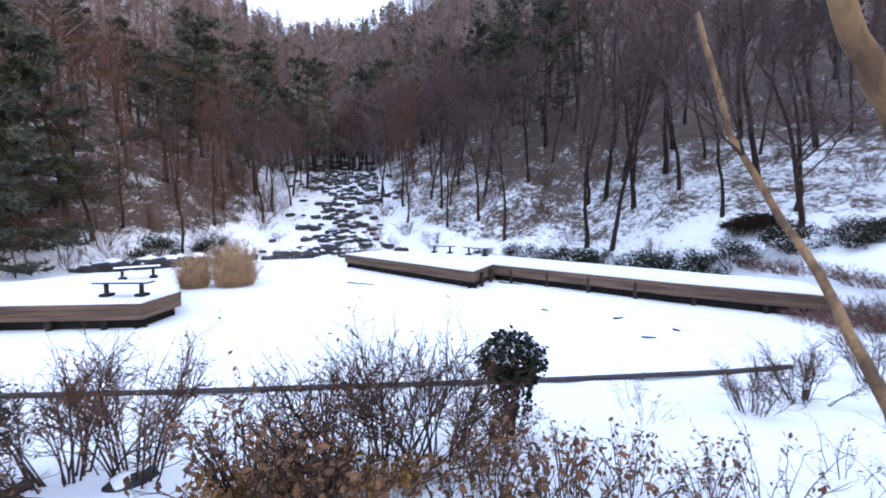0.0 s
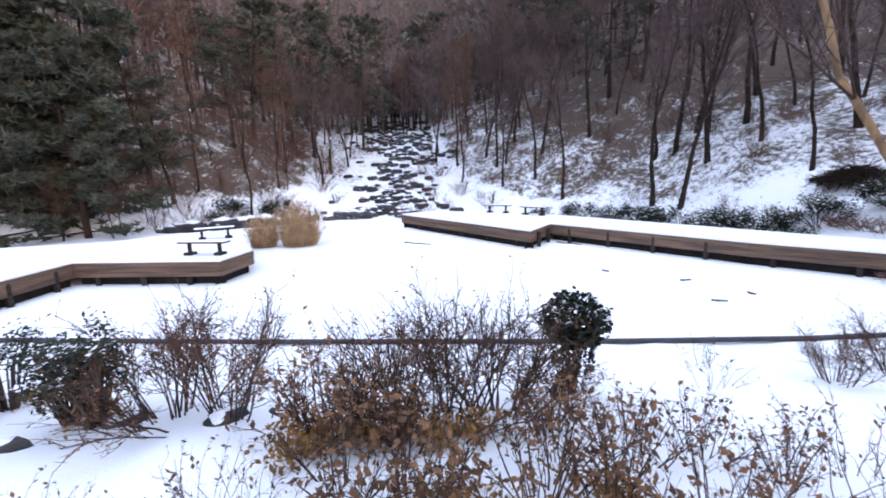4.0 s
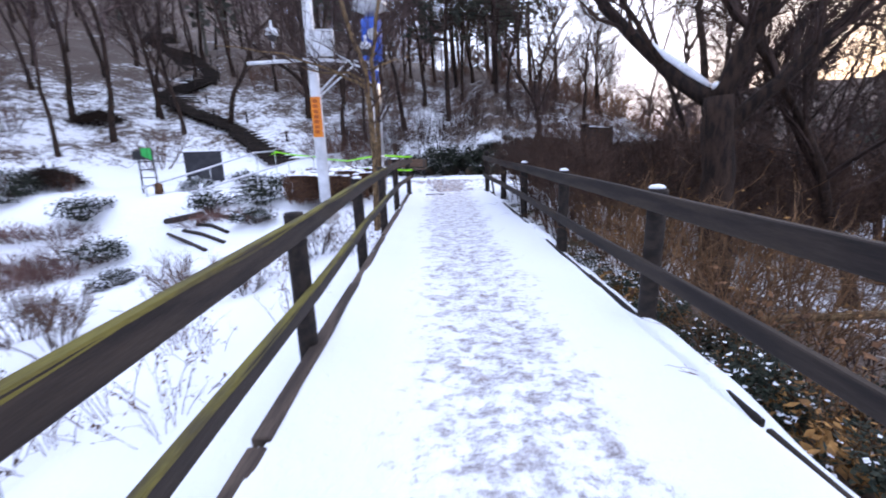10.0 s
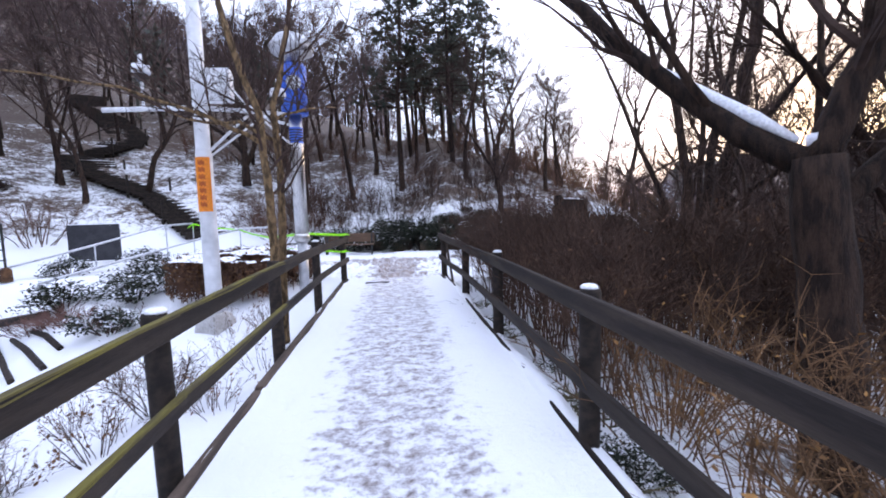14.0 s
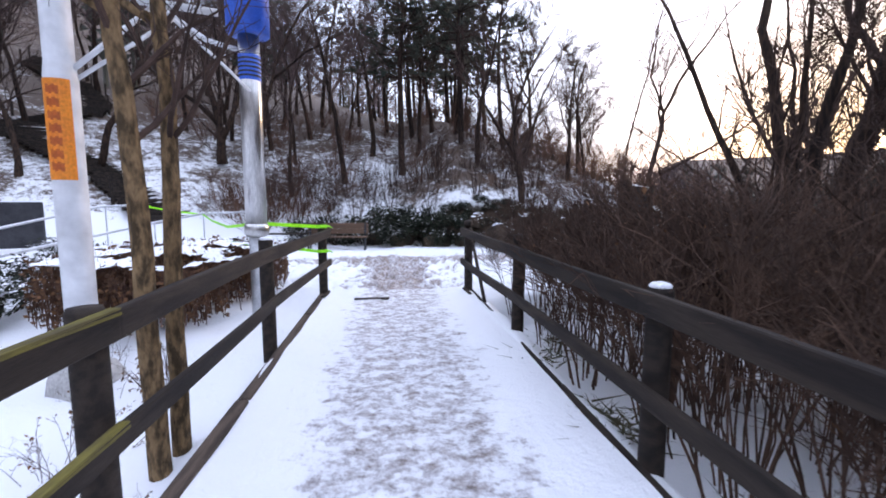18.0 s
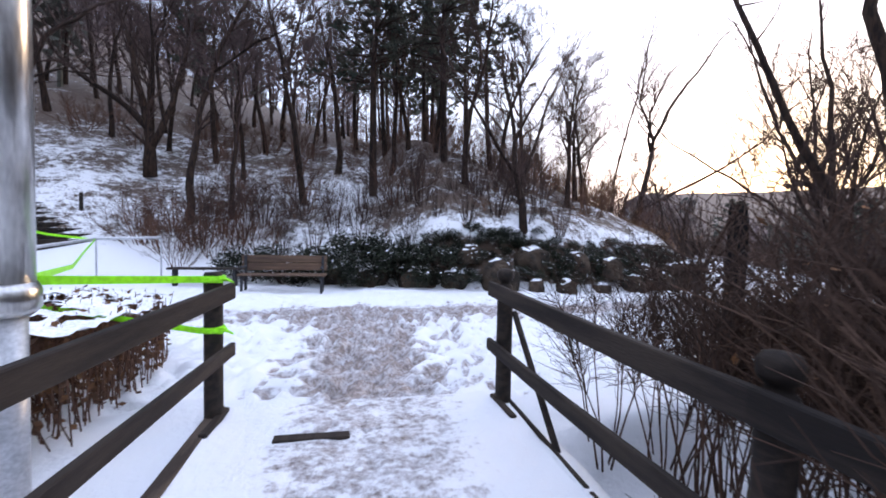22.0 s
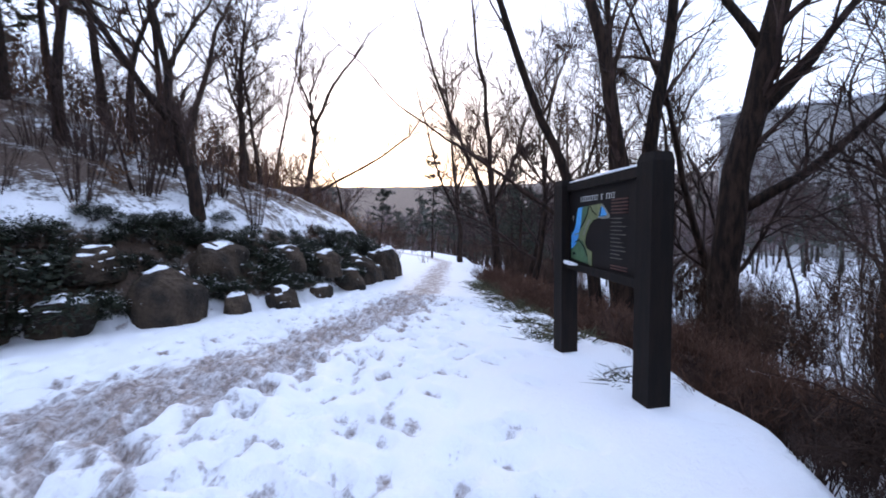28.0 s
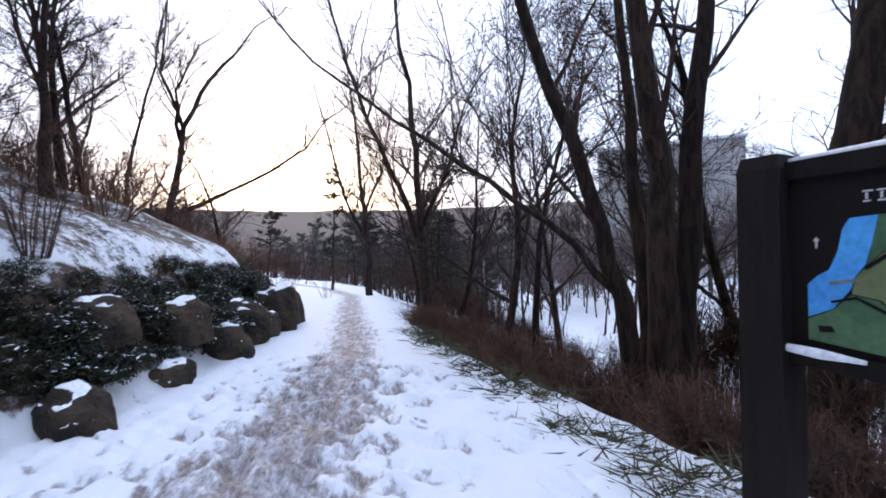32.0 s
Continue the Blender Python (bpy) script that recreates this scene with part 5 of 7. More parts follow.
limbs_tree("forked_tree", "tan-barked tree forking low beside the timber fence", [
    ([(-2.36, 7.26, -0.6), (-2.36, 7.25, 0.2), (-2.40, 7.22, 0.7), (-2.38, 7.10, 1.05), (-2.36, 7.02, 1.16)], 0.062, 0.050),
    ([(-2.38, 7.06, 1.06), (-2.24, 6.78, 1.24), (-2.13, 6.48, 1.48), (-2.10, 6.35, 1.65), (-2.05, 6.18, 1.81), (-2.02, 6.05, 1.96), (-2.0, 5.95, 2.12), (-2.05, 5.86, 2.45), (-2.1, 5.8, 3.0)], 0.042, 0.018),
    ([(-2.38, 7.08, 1.04), (-2.30, 7.12, 1.33), (-2.38, 7.25, 1.62), (-2.48, 7.5, 2.1), (-2.58, 7.8, 2.7), (-2.7, 8.2, 4.0)], 0.036, 0.022),
    ([(-2.34, 7.10, 1.2), (-2.40, 7.13, 1.7), (-2.46, 7.16, 2.4), (-2.5, 7.25, 3.8)], 0.020, 0.013),
    ([(-2.50, 7.20, -0.6), (-2.56, 7.24, 0.1), (-2.68, 7.28, 0.33), (-2.95, 7.40, 0.58), (-3.3, 7.53, 0.9), (-3.9, 7.70, 1.4), (-4.4, 7.65, 2.1), (-4.8, 7.6, 3.2)], 0.040, 0.022),
], TAN_BARK, TWIG, 81, planted(-2.36, 7.24), 12, 5, 0.7)


# ---- north-west: stairs, posts, hedge and lawn ----
def stairs():
    """Timber steps that wind up the snowy hillside."""
    t = thing("timber_stairs", "dark timber steps winding up the snowy hillside", "stairs", planted(-8.8, 30.8), kind="structure")
    o = Vector(planted(-8.8, 30.8))
    line = [(-8.8, 30.8), (-11.9, 33.2), (-13.9, 33.9), (-16.4, 35.0), (-17.6, 36.6), (-17.3, 39.4), (-18.0, 41.6), (-21.7, 45.5), (-24.3, 47.3), (-26, 51)]
    total = sum(math.dist(a, b) for a, b in zip(line, line[1:]))
    n = int(total / 0.36)
    for k in range(n):
        s, left = k * total / n, 0
        for a, b in zip(line, line[1:]):
            ln = math.dist(a, b)
            if left + ln >= s:
                break
            left += ln
        u = (s - left) / ln
        x, y = a[0] + (b[0] - a[0]) * u, a[1] + (b[1] - a[1]) * u
        ang = math.degrees(math.atan2(b[1] - a[1], b[0] - a[0]))
        z = float(height(x, y)) + 0.12
        tread = Build()
        m = pose(x, y, z, 0, 0, ang)
        m.translation -= o
        tread.box_at(m, (-0.20, -1.2, -0.045), (0.20, 1.2, 0.0), 0.01)
        tread.box_at(m, (-0.20, -1.18, -0.30), (-0.165, 1.18, -0.047), 0.006)
        part("step", tread, RAIL_WOOD, t)
        if k % 9 == 4:
            for side in (-1, 1):
                pst = Build()
                pst.box_at(m, (-0.045, side * 1.26 - 0.045, -0.3), (0.045, side * 1.26 + 0.045, 0.85), 0.01)
                part("stair_post", pst, RAIL_WOOD, t)
    return t


stairs()


def handrail(points, feet):
    t = thing("handrail", "galvanised pipe handrail on slim posts leading to the stairs", "handrail", points[0], "handrails to the stairs")
    o = Vector(points[0])
    b = Build()
    b.tube([Vector(p) - o for p in points], [0.028] * len(points), 8)
    part("pipe", b, GALV, t, "", True)
    sb = Build()
    sb.tube([Vector(p) - o + Vector((0, 0, 0.03)) for p in points], [0.016] * len(points), 6)
    part("snow", sb, SNOW, t, "", True)
    for u in feet:
        i = min(int(u * (len(points) - 1)), len(points) - 2)
        p = Vector(points[i]).lerp(Vector(points[i + 1]), u * (len(points) - 1) - i)
        pb = Build()
        pb.tube([Vector((p.x, p.y, float(height(p.x, p.y)) - 0.1)) - o, p - o], [0.022, 0.022], 8)
        part("rail_post", pb, GALV, t, "", True)
    return t


handrail([(-10.6, 21.4, 0.35), (-9.7, 24.2, 0.85), (-8.9, 27.0, 1.40), (-8.5, 28.6, 1.45)], (0.02, 0.35, 0.7, 1.0))
handrail([(-8.1, 20.0, 0.25), (-7.6, 23.3, 0.60), (-7.15, 26.6, 0.93), (-6.6, 28.6, 1.15)], (0.02, 0.33, 0.66, 1.0))
handrail([(-6.6, 28.6, 1.15), (-5.4, 29.3, 1.18)], (1.0,))

# timber steps down from the lawn, half under snow
steps = thing("timber_steps", "short flight of dark timber steps half buried in snow", "steps", planted(-7.2, 18.2))
so = Vector(planted(-7.2, 18.2))
for k, ((ax, ay), (bx, by)) in enumerate((((-8.7, 19.44), (-6.05, 16.6)), ((-7.95, 19.0), (-5.6, 16.65)), ((-7.45, 18.87), (-5.8, 17.3)), ((-7.1, 19.1), (-5.9, 18.0)))):
    b = Build()
    b.tube([Vector((ax, ay, ground_z(ax, ay) + 0.03)) - so, Vector(((ax + bx) / 2, (ay + by) / 2, ground_z((ax + bx) / 2, (ay + by) / 2) + 0.05)) - so, Vector((bx, by, ground_z(bx, by) + 0.03)) - so], [0.05, 0.055, 0.05], 8)
    part("step", b, RAIL_WOOD, steps)
b = Build()
b.tube([Vector((-9.1, 20.06, ground_z(-9.1, 20.06) + 0.05)) - so, Vector((-7.45, 19.25, ground_z(-7.45, 19.25) + 0.08)) - so], [0.09, 0.09], 8)
part("side_log", b, RAIL_WOOD, steps)

# white camera mast with an orange notice
mast = thing("camera_mast", "white steel mast with security cameras, cable box and orange notice", "mast", (-3.19, 17.28, -0.25))
b = Build()
b.lathe([(0.135, 0.0), (0.135, 2.95), (0.12, 3.1), (0.115, 5.2), (0.09, 5.6)], 18)
part("pole", b, WHITE_PAINT, mast, "", True)
b = Build()
b.lathe([(0.36, -0.25), (0.32, 0.0), (0.25, 0.12), (0.18, 0.16)], 4, pose(0, 0, 0.05, 0, 0, 20))
part("foot", b, CONCRETE, mast, "pale concrete foot")
sheet = Build()
n = 10
for j in range(2):
    for k in range(n + 1):
        a = radians(-150 + 120 * k / n)
        sheet.v.append((0.139 * math.cos(a), 0.139 * math.sin(a), 2.0 + 0.93 * j))
for k in range(n):
    sheet.f.append((k, k + 1, n + 2 + k, n + 1 + k))
part("notice", sheet, ORANGE, mast, "orange notice sheet")
for k in range(7):
    mark = Build()
    for kk in range(4):
        a0, a1 = radians(-112 + kk * 11), radians(-112 + kk * 11 + 11)
        z = 2.80 - k * 0.118 - 0.014 * (kk % 2)
        base = len(mark.v)
        mark.v += [(0.1415 * math.cos(a0), 0.1415 * math.sin(a0), z), (0.1415 * math.cos(a1), 0.1415 * math.sin(a1), z), (0.1415 * math.cos(a1), 0.1415 * math.sin(a1), z + 0.075), (0.1415 * math.cos(a0), 0.1415 * math.sin(a0), z + 0.075)]
        mark.f.append((base, base + 1, base + 2, base + 3))
    part("notice_mark", mark, ORANGE_PRINT, mast)
b = Build()
b.tube([(-1.5, -0.1, 3.72), (0, 0, 3.78), (1.35, 0.25, 3.72)], [0.04, 0.045, 0.035], 10)
part("arm", b, WHITE_PAINT, mast, "", True)
b = Build()
b.tube([(0.08, 0, 3.02), (0.75, 0.2, 3.72)], [0.025, 0.025], 8)
part("stay", b, WHITE_PAINT, mast, "", True)
b = Build()
b.tube([(0.08, 0.05, 2.95), (0.9, 0.3, 3.66)], [0.02, 0.02], 8)
part("stay", b, WHITE_PAINT, mast, "", True)
b = Build()
b.box((0.12, -0.16, 3.85), (0.56, 0.06, 4.40), 0.02)
part("cable_box", b, WHITE_PAINT, mast, "white cable box")
for x, y, z in ((-0.85, -0.1, 4.3), (1.25, 0.22, 4.0)):
    cam_dome = Build()
    cam_dome.lathe([(0.03, 0.32), (0.03, 0.18), (0.13, 0.14), (0.14, 0.02), (0.12, 0.0)][::-1], 14, pose(x, y, z))
    dome = part("dome_camera", cam_dome, WHITE_PAINT, mast, "white security camera", True)
    lens = Build()
    lens.lathe([(0.02, -0.13), (0.075, -0.11), (0.10, -0.05), (0.105, 0.0)], 14, pose(x, y, z))
    part("dark_dome", lens, BLACK, dome, "smoked dome", True)
b = Build()
b.tube([(-0.85, -0.1, 3.75), (-0.85, -0.1, 4.6)], [0.025, 0.025], 8)
part("bracket", b, WHITE_PAINT, mast)
cable = Build()
cable.tube([(0.9, 0.3, 3.66), (1.2, 1.0, 3.35), (1.25, 1.6, 3.25)], [0.018] * 3, 6)
part("cable", cable, WHITE_PAINT, mast)

# steel lamp pole with a blue drum
pole = thing("steel_pole", "thick brushed steel lamp pole with a blue drum sign", "pole", (-1.97, 18.95, -0.25))
for name, rows, mat, label in (
    ("foot_plate", [(0.19, 0.0), (0.19, 0.05), (0.13, 0.07)], GALV, "pale foot plate"),
    ("lower_stem", [(0.105, 0.05), (0.105, 1.34)], GALV, "grey lower stem"),
    ("collar", [(0.13, 1.32), (0.165, 1.36), (0.165, 1.46), (0.145, 1.50)], STEEL, "polished collar"),
    ("shaft", [(0.140, 1.48), (0.138, 3.2), (0.135, 4.05)], STEEL, "polished steel shaft"),
    ("printed_band", [(0.139, 3.42), (0.142, 3.43), (0.142, 3.74), (0.139, 3.75)], BLUE, "dark blue printed band"),
    ("drum", [(0.20, 4.0), (0.27, 4.02), (0.275, 4.98), (0.24, 5.05)], BLUE, "blue plastic drum"),
    ("lamp_head", [(0.12, 5.05), (0.16, 5.16), (0.44, 5.30), (0.46, 5.40), (0.30, 5.62), (0.1, 5.7)], GALV, "translucent grey lamp head")):
    b = Build()
    b.lathe(rows, 22)
    part(name, b, mat, pole, label, True)
b = Build()
b.lathe([(0.13, -0.004), (0.15, 0.0), (0.15, 0.012), (0.13, 0.016)], 22, pose(0.06, -0.262, 4.62, 90, 0, 12))
part("ring_mark", b, GALV, pole, "pale round mark")
b = Build()
b.tube([(-0.12, 0, 3.82), (-0.5, -0.1, 3.9), (-0.95, -0.3, 4.2), (-1.15, -0.5, 4.5)], [0.032] * 4, 8)
part("conduit", b, WHITE_PAINT, pole, "pale curved conduit", True)
for k in range(5):
    b = Build()
    b.lathe([(0.143, 0.0), (0.144, 0.004), (0.144, 0.022), (0.143, 0.026)], 22, pose(0, 0, 3.46 + 0.055 * k))
    part("band_line", b, GREY_BOX, pole, "dark printed line")


# lime barrier tape
def tape(points, w=0.027):
    b = Build()
    for p in points:
        b.v += [(p[0], p[1], p[2] - w), (p[0], p[1], p[2] + w)]
    n = len(points)
    for k in range(n - 1):
        b.f.append((2 * k, 2 * k + 2, 2 * k + 3, 2 * k + 1))
    # give it thickness
    m = len(b.v)
    b.v += [(x + 0.004, y + 0.004, z) for x, y, z in b.v[:m]]
    b.f += [tuple(reversed([m + i for i in f])) for f in b.f[:]]
    return single("barrier_tape", b, LIME, "lime-green barrier tape stretched between the fence and the handrails", "tape", group="barrier tapes")


tape([(-1.15, 19.92, 1.15), (-1.33, 19.94, 1.15), (-1.98, 19.12, 1.24), (-3.6, 22.4, 1.02), (-5.0, 25.2, 1.04), (-6.6, 28.55, 1.13), (-7.6, 28.5, 1.25), (-8.5, 28.6, 1.42)])
tape([(-1.15, 19.92, 0.74), (-1.33, 19.94, 0.74), (-2.0, 20.2, 0.79), (-2.9, 20.6, 0.84)], 0.024)
knot = Build()
for k in range(5):
    a = k * 1.3
    knot.tube([(-8.5, 28.6, 1.45), (-8.5 + 0.2 * math.cos(a), 28.6 + 0.2 * math.sin(a), 1.42 - 0.05 * k)], [0.02, 0.012], 5)
single("tape_knot", knot, LIME, "knotted end of lime barrier tape on the handrail", "tape")
for z in (1.15, 0.74):
    wrap = Build()
    wrap.tube([(-1.24 + 0.078 * math.cos(0.7854 * k), 20 + 0.078 * math.sin(0.7854 * k), z + 0.006 * math.sin(k)) for k in range(9)], [0.024] * 9, 5)
    wrap.tube([(-1.17, 19.94, z), (-1.12, 19.90, z + 0.01), (-1.06, 19.88, z - 0.015)], [0.018, 0.014, 0.006], 5)
    single("tape_knot", wrap, LIME, "lime barrier tape wrapped round the fence post", "tape")

# two-stemmed tree between fence and hedge
limbs_tree("twin_trunk_tree", "two brown mossy trunks rising from one root beside the fence", [
    ([(-1.70, 15.62, -0.6), (-1.66, 15.58, 0.2), (-1.60, 15.45, 1.2), (-1.63, 15.42, 2.2), (-1.68, 15.42, 3.0), (-2.1, 15.4, 4.4)], 0.078, 0.04),
    ([(-1.62, 15.80, -0.6), (-1.60, 15.78, 0.3), (-1.56, 15.73, 1.3), (-1.53, 15.73, 2.3), (-1.60, 15.8, 3.2), (-1.4, 16.1, 4.4)], 0.070, 0.038),
    ([(-1.60, 15.76, 2.7), (-2.1, 15.9, 3.0), (-2.9, 16.2, 3.1), (-3.8, 16.6, 3.5)], 0.035, 0.012),
    ([(-1.66, 15.42, 2.6), (-2.2, 15.2, 2.9), (-3.1, 14.9, 3.2), (-4.2, 14.6, 3.3)], 0.035, 0.010),
    ([(-1.6, 15.8, 3.0), (-1.2, 16.4, 3.3), (-0.9, 17.2, 3.5)], 0.025, 0.010),
], BROWN_BARK, TWIG, 82, planted(-1.65, 15.65), 10, 12, 1.2)

# clipped brown hedge with snow on top
hedge = thing("clipped_hedge", "clipped brown hedge with snow lying on its flat top", "hedge", planted(-3.45, 20.1))
hr = random.Random(83)
twigs_b, leaf_b, snow_b = Build(), Build(), Build()
for _ in range(2300):
    x, y = hr.uniform(-1.5, 1.4), hr.uniform(-2.1, 2.1)
    if abs(x) ** 3 / 3.0 + abs(y) ** 3 / 9.0 > 1 or (x > 1.0 and -1.3 < y < -0.6):
        continue
    z0 = hr.uniform(0.0, 0.2)
    d = Vector((hr.gauss(0, 0.12), hr.gauss(0, 0.12), 1)).normalized()
    ln = (0.95 - z0) * hr.uniform(0.8, 1.05) - 0.1 * (x * x + y * y) / 3
    twigs_b.tube([(x, y, z0), tuple(Vector((x, y, z0)) + d * ln)], [0.007, 0.003], 3, False)
    for _ in range(5):
        u = hr.uniform(0.02, 1)
        p = Vector((x, y, z0)) + d * ln * u
        a = Vector((hr.gauss(0, 1), hr.gauss(0, 1), hr.gauss(0, 0.6))).normalized() * 0.035
        leaf_b.quad(p + a, a, a.orthogonal() * 0.8)
cells = {}
for i in range(-30, 30):
    for j in range(-42, 42):
        x, y = i * 0.05, j * 0.05
        if abs(x) ** 3 / 3.0 + abs(y) ** 3 / 9.0 > 0.95 or (x > 1.0 and -1.3 < y < -0.6):
            continue
        lie = noise.noise(Vector((x * 1.6, y * 1.6, 3.1))) + 0.5 * noise.noise(Vector((x * 5, y * 5, 8.2)))
        if lie > -0.12:
            row = []
            for di, dj in ((0, 0), (1, 0), (1, 1), (0, 1)):
                key = (i + di, j + dj)
                if key not in cells:
                    px, py = key[0] * 0.05, key[1] * 0.05
                    cells[key] = len(snow_b.v)
                    snow_b.v.append((px, py, 0.93 - 0.1 * (px * px + py * py) / 3 + 0.04 * noise.noise(Vector((px * 4, py * 4, 1.5))) + 0.03 * noise.noise(Vector((px * 11, py * 11, 5.5)))))
                row.append(cells[key])
            snow_b.f.append(tuple(row))
part("brushwood", twigs_b, RED_TWIG, hedge, kind="stuff"), part("foliage", leaf_b, BROWN_LEAF, hedge, kind="stuff"), part("lodged_snow", snow_b, SNOW, hedge, "patches of snow", kind="stuff")
low1 = mound_thing("low dark evergreen shrub dusted with snow beside the walkway", leafy_mound(84, 0.7, 0.6, 0.5, 1300, 0.045, 0.16), planted(-5.6, 19.2), 0, "low evergreens on the lawn")
copies(low1, [(-6.3, 20.6, 70, 1.0), (-5.2, 17.6, 160, 0.8), (-7.2, 19.4, 220, 1.1), (-6.5, 22.2, 20, 1.0), (-9.4, 22.8, 300, 0.9), (-8.6, 25.0, 90, 1.0), (-6.0, 23.8, 140, 0.9), (-10.6, 19.0, 50, 1.2), (-12, 20.5, 10, 1.3), (-9.0, 17.4, 190, 0.9)], 5)

# low pinkish twig hedges along the shore and beside the steps
pk, tips = shrub(184, 46, 0.52, 0.95, 0.006, 12, 0.30, 0.0, 0.16)
ph = shrub_thing("low_hedge", "low bushy hedge of pinkish-brown leafless twigs in the snow", pk, PINK_TWIG, planted(-16.6, 18.4), None, None, 0, "low hedges on the lawn", 1.2)
hq = random.Random(185)
copies(ph, [(-16.6 + 0.62 * k, 18.55 + hq.uniform(-0.15, 0.15), hq.uniform(0, 360), hq.uniform(1.0, 1.3)) for k in range(1, 9)] + [(-18.4 + 0.66 * k, 20.0 + hq.uniform(-0.15, 0.15), hq.uniform(0, 360), hq.uniform(0.9, 1.2)) for k in range(11)] + [(-7.5 + 0.55 * k, 18.95 - 0.25 * k, hq.uniform(0, 360), hq.uniform(0.7, 0.95)) for k in range(5)] + [(-12.5, 17.1, 10, 1.2), (-12.0, 17.7, 80, 1.4), (-11.6, 18.3, 150, 1.5), (-11.2, 18.9, 220, 1.3), (-11.8, 19.3, 290, 1.4), (-12.9, 18.9, 200, 1.2)], 5)

# things standing on the lawn
rack = thing("hose_rack", "dark metal ladder rack with a green cloth hung over it", "rack", planted(-10.6, 21.9))
for x in (-0.28, 0.28):
    b = Build()
    b.tube([(x, 0, -0.1), (x * 0.85, 0.05, 1.55)], [0.028, 0.028], 8)
    part("upright", b, BLACK, rack)
for k in range(5):
    b = Build()
    b.tube([(-0.3, 0.02, 0.28 + 0.28 * k), (0.3, 0.02, 0.28 + 0.28 * k)], [0.02, 0.02], 8)
    part("rung", b, BLACK, rack)
b = Build()
b.box((-0.36, -0.12, 1.2), (0.1, 0.12, 1.5), 0.02)
part("box", b, BLACK, rack, "black box")
b = Build()
n = 6
for j in range(n + 1):
    for i in range(n + 1):
        b.v.append((-0.02 + 0.34 * i / n, -0.14 - 0.03 * math.sin(i * 1.7), 1.58 - 0.42 * (j / n) * (0.6 + 0.4 * i / n)))
for j in range(n):
    for i in range(n):
        a = j * (n + 1) + i
        b.f.append((a, a + 1, a + n + 2, a + n + 1))
part("cloth", b, GREEN_CLOTH, rack, "bright green cloth")
b = Build()
b.lathe([(0.13, 0), (0.14, 0.02), (0.13, 0.32), (0.05, 0.38)], 12, pose(0.35, -0.1, 0))
part("canister", b, BROWN_LEAF, rack, "small brown canister")

cab = thing("utility_cabinet", "dark grey upright metal panel standing on the snowy lawn", "cabinet", planted(-10.9, 26.3))
b = Build()
b.box((-0.75, -0.12, 0.08), (0.75, 0.12, 1.40), 0.02)
part("body", b, GREY_BOX, cab)
for x in (-0.6, 0.6):
    b = Build()
    b.box((x - 0.05, -0.08, -0.25), (x + 0.05, 0.08, 0.08), 0.01)
    part("foot", b, GREY_BOX, cab)
b = Build()
b.box((-0.73, -0.10, 1.402), (0.73, 0.10, 1.43), 0.012)
part("snow", b, SNOW, cab)
cab.matrix_basis = pose(*planted(-10.9, 26.3), 0, 0, 22)

pile = thing("brush_pile", "heap of dark brown brushwood dusted with snow on the slope", "brushwood", planted(-16.7, 24.7), "brush heaps on the slope")
pr = random.Random(85)
heap, dust = Build(), Build()
for _ in range(900):
    a, o = pr.uniform(0, 6.283), pr.random() ** 0.6
    x, y = math.cos(a) * o * 1.25, math.sin(a) * o * 0.8
    z = 0.62 * (1 - o * o) * pr.uniform(0.25, 1.05)
    d = Vector((pr.gauss(0, 1), pr.gauss(0, 0.7), pr.gauss(0.05, 0.28))).normalized() * pr.uniform(0.25, 0.6)
    heap.tube([Vector((x, y, z)) - d, Vector((x, y, z + 0.04)), Vector((x, y, z)) + d], [0.014, 0.012, 0.006], 4, False)
    if pr.random() < 0.07:
        e = Vector((pr.gauss(0, 1), pr.gauss(0, 1), 0.1)).normalized() * pr.uniform(0.05, 0.12)
        dust.quad((x, y, z + 0.09), e, e.cross(Vector((0, 0, 1))))
part("brushwood", heap, BARK, pile, kind="stuff"), part("snow", dust, SNOW, pile, "scraps of snow", kind="stuff")
copies(pile, [(-18.5, 30.6, 30, 0.9), (-20.2, 21.9, 70, 1.1)], 3)

# bench facing the walkway, and a plain plank beside it
bench = thing("park_bench", "brown timber bench with a backrest and dark grey legs", "bench", (-1.86, 27.15, float(height(-1.86, 27.15))))
for k in range(2):
    b = Build()
    b.box((-1.0, 0.22, 0.50 + 0.19 * k), (1.0, 0.26, 0.68 + 0.19 * k), 0.01)
    part("back_board", b, DECK_WOOD, bench)
for k in range(3):
    b = Build()
    b.box((-1.0, -0.24 + 0.15 * k, 0.40), (1.0, -0.11 + 0.15 * k, 0.44), 0.008)
    part("seat_board", b, DECK_WOOD, bench)
for x in (-0.9, 0.9):
    b = Build()
    b.box((x - 0.03, -0.24, -0.15), (x + 0.03, -0.18, 0.40), 0.008)
    b.box((x - 0.03, 0.16, -0.15), (x + 0.03, 0.22, 0.86), 0.008)
    b.box((x - 0.03, -0.24, 0.35), (x + 0.03, 0.2, 0.40), 0.008)
    b.box((x - 0.035, -0.26, 0.58), (x + 0.035, 0.18, 0.62), 0.008)
    part("leg_frame", b, GREY_BOX, bench, "dark grey leg frame")
plank = thing("plank_bench", "narrow plank seat on thin legs beside the bench", "bench", planted(-3.9, 28.1))
b = Build()
b.box((-0.85, -0.15, 0.42), (0.85, 0.15, 0.47), 0.01)
part("seat", b, RAIL_WOOD, plank)
for x in (-0.7, 0.7):
    b = Build()
    b.box((x - 0.03, -0.12, -0.15), (x + 0.03, 0.12, 0.42), 0.008)
    part("leg", b, GREY_BOX, plank)

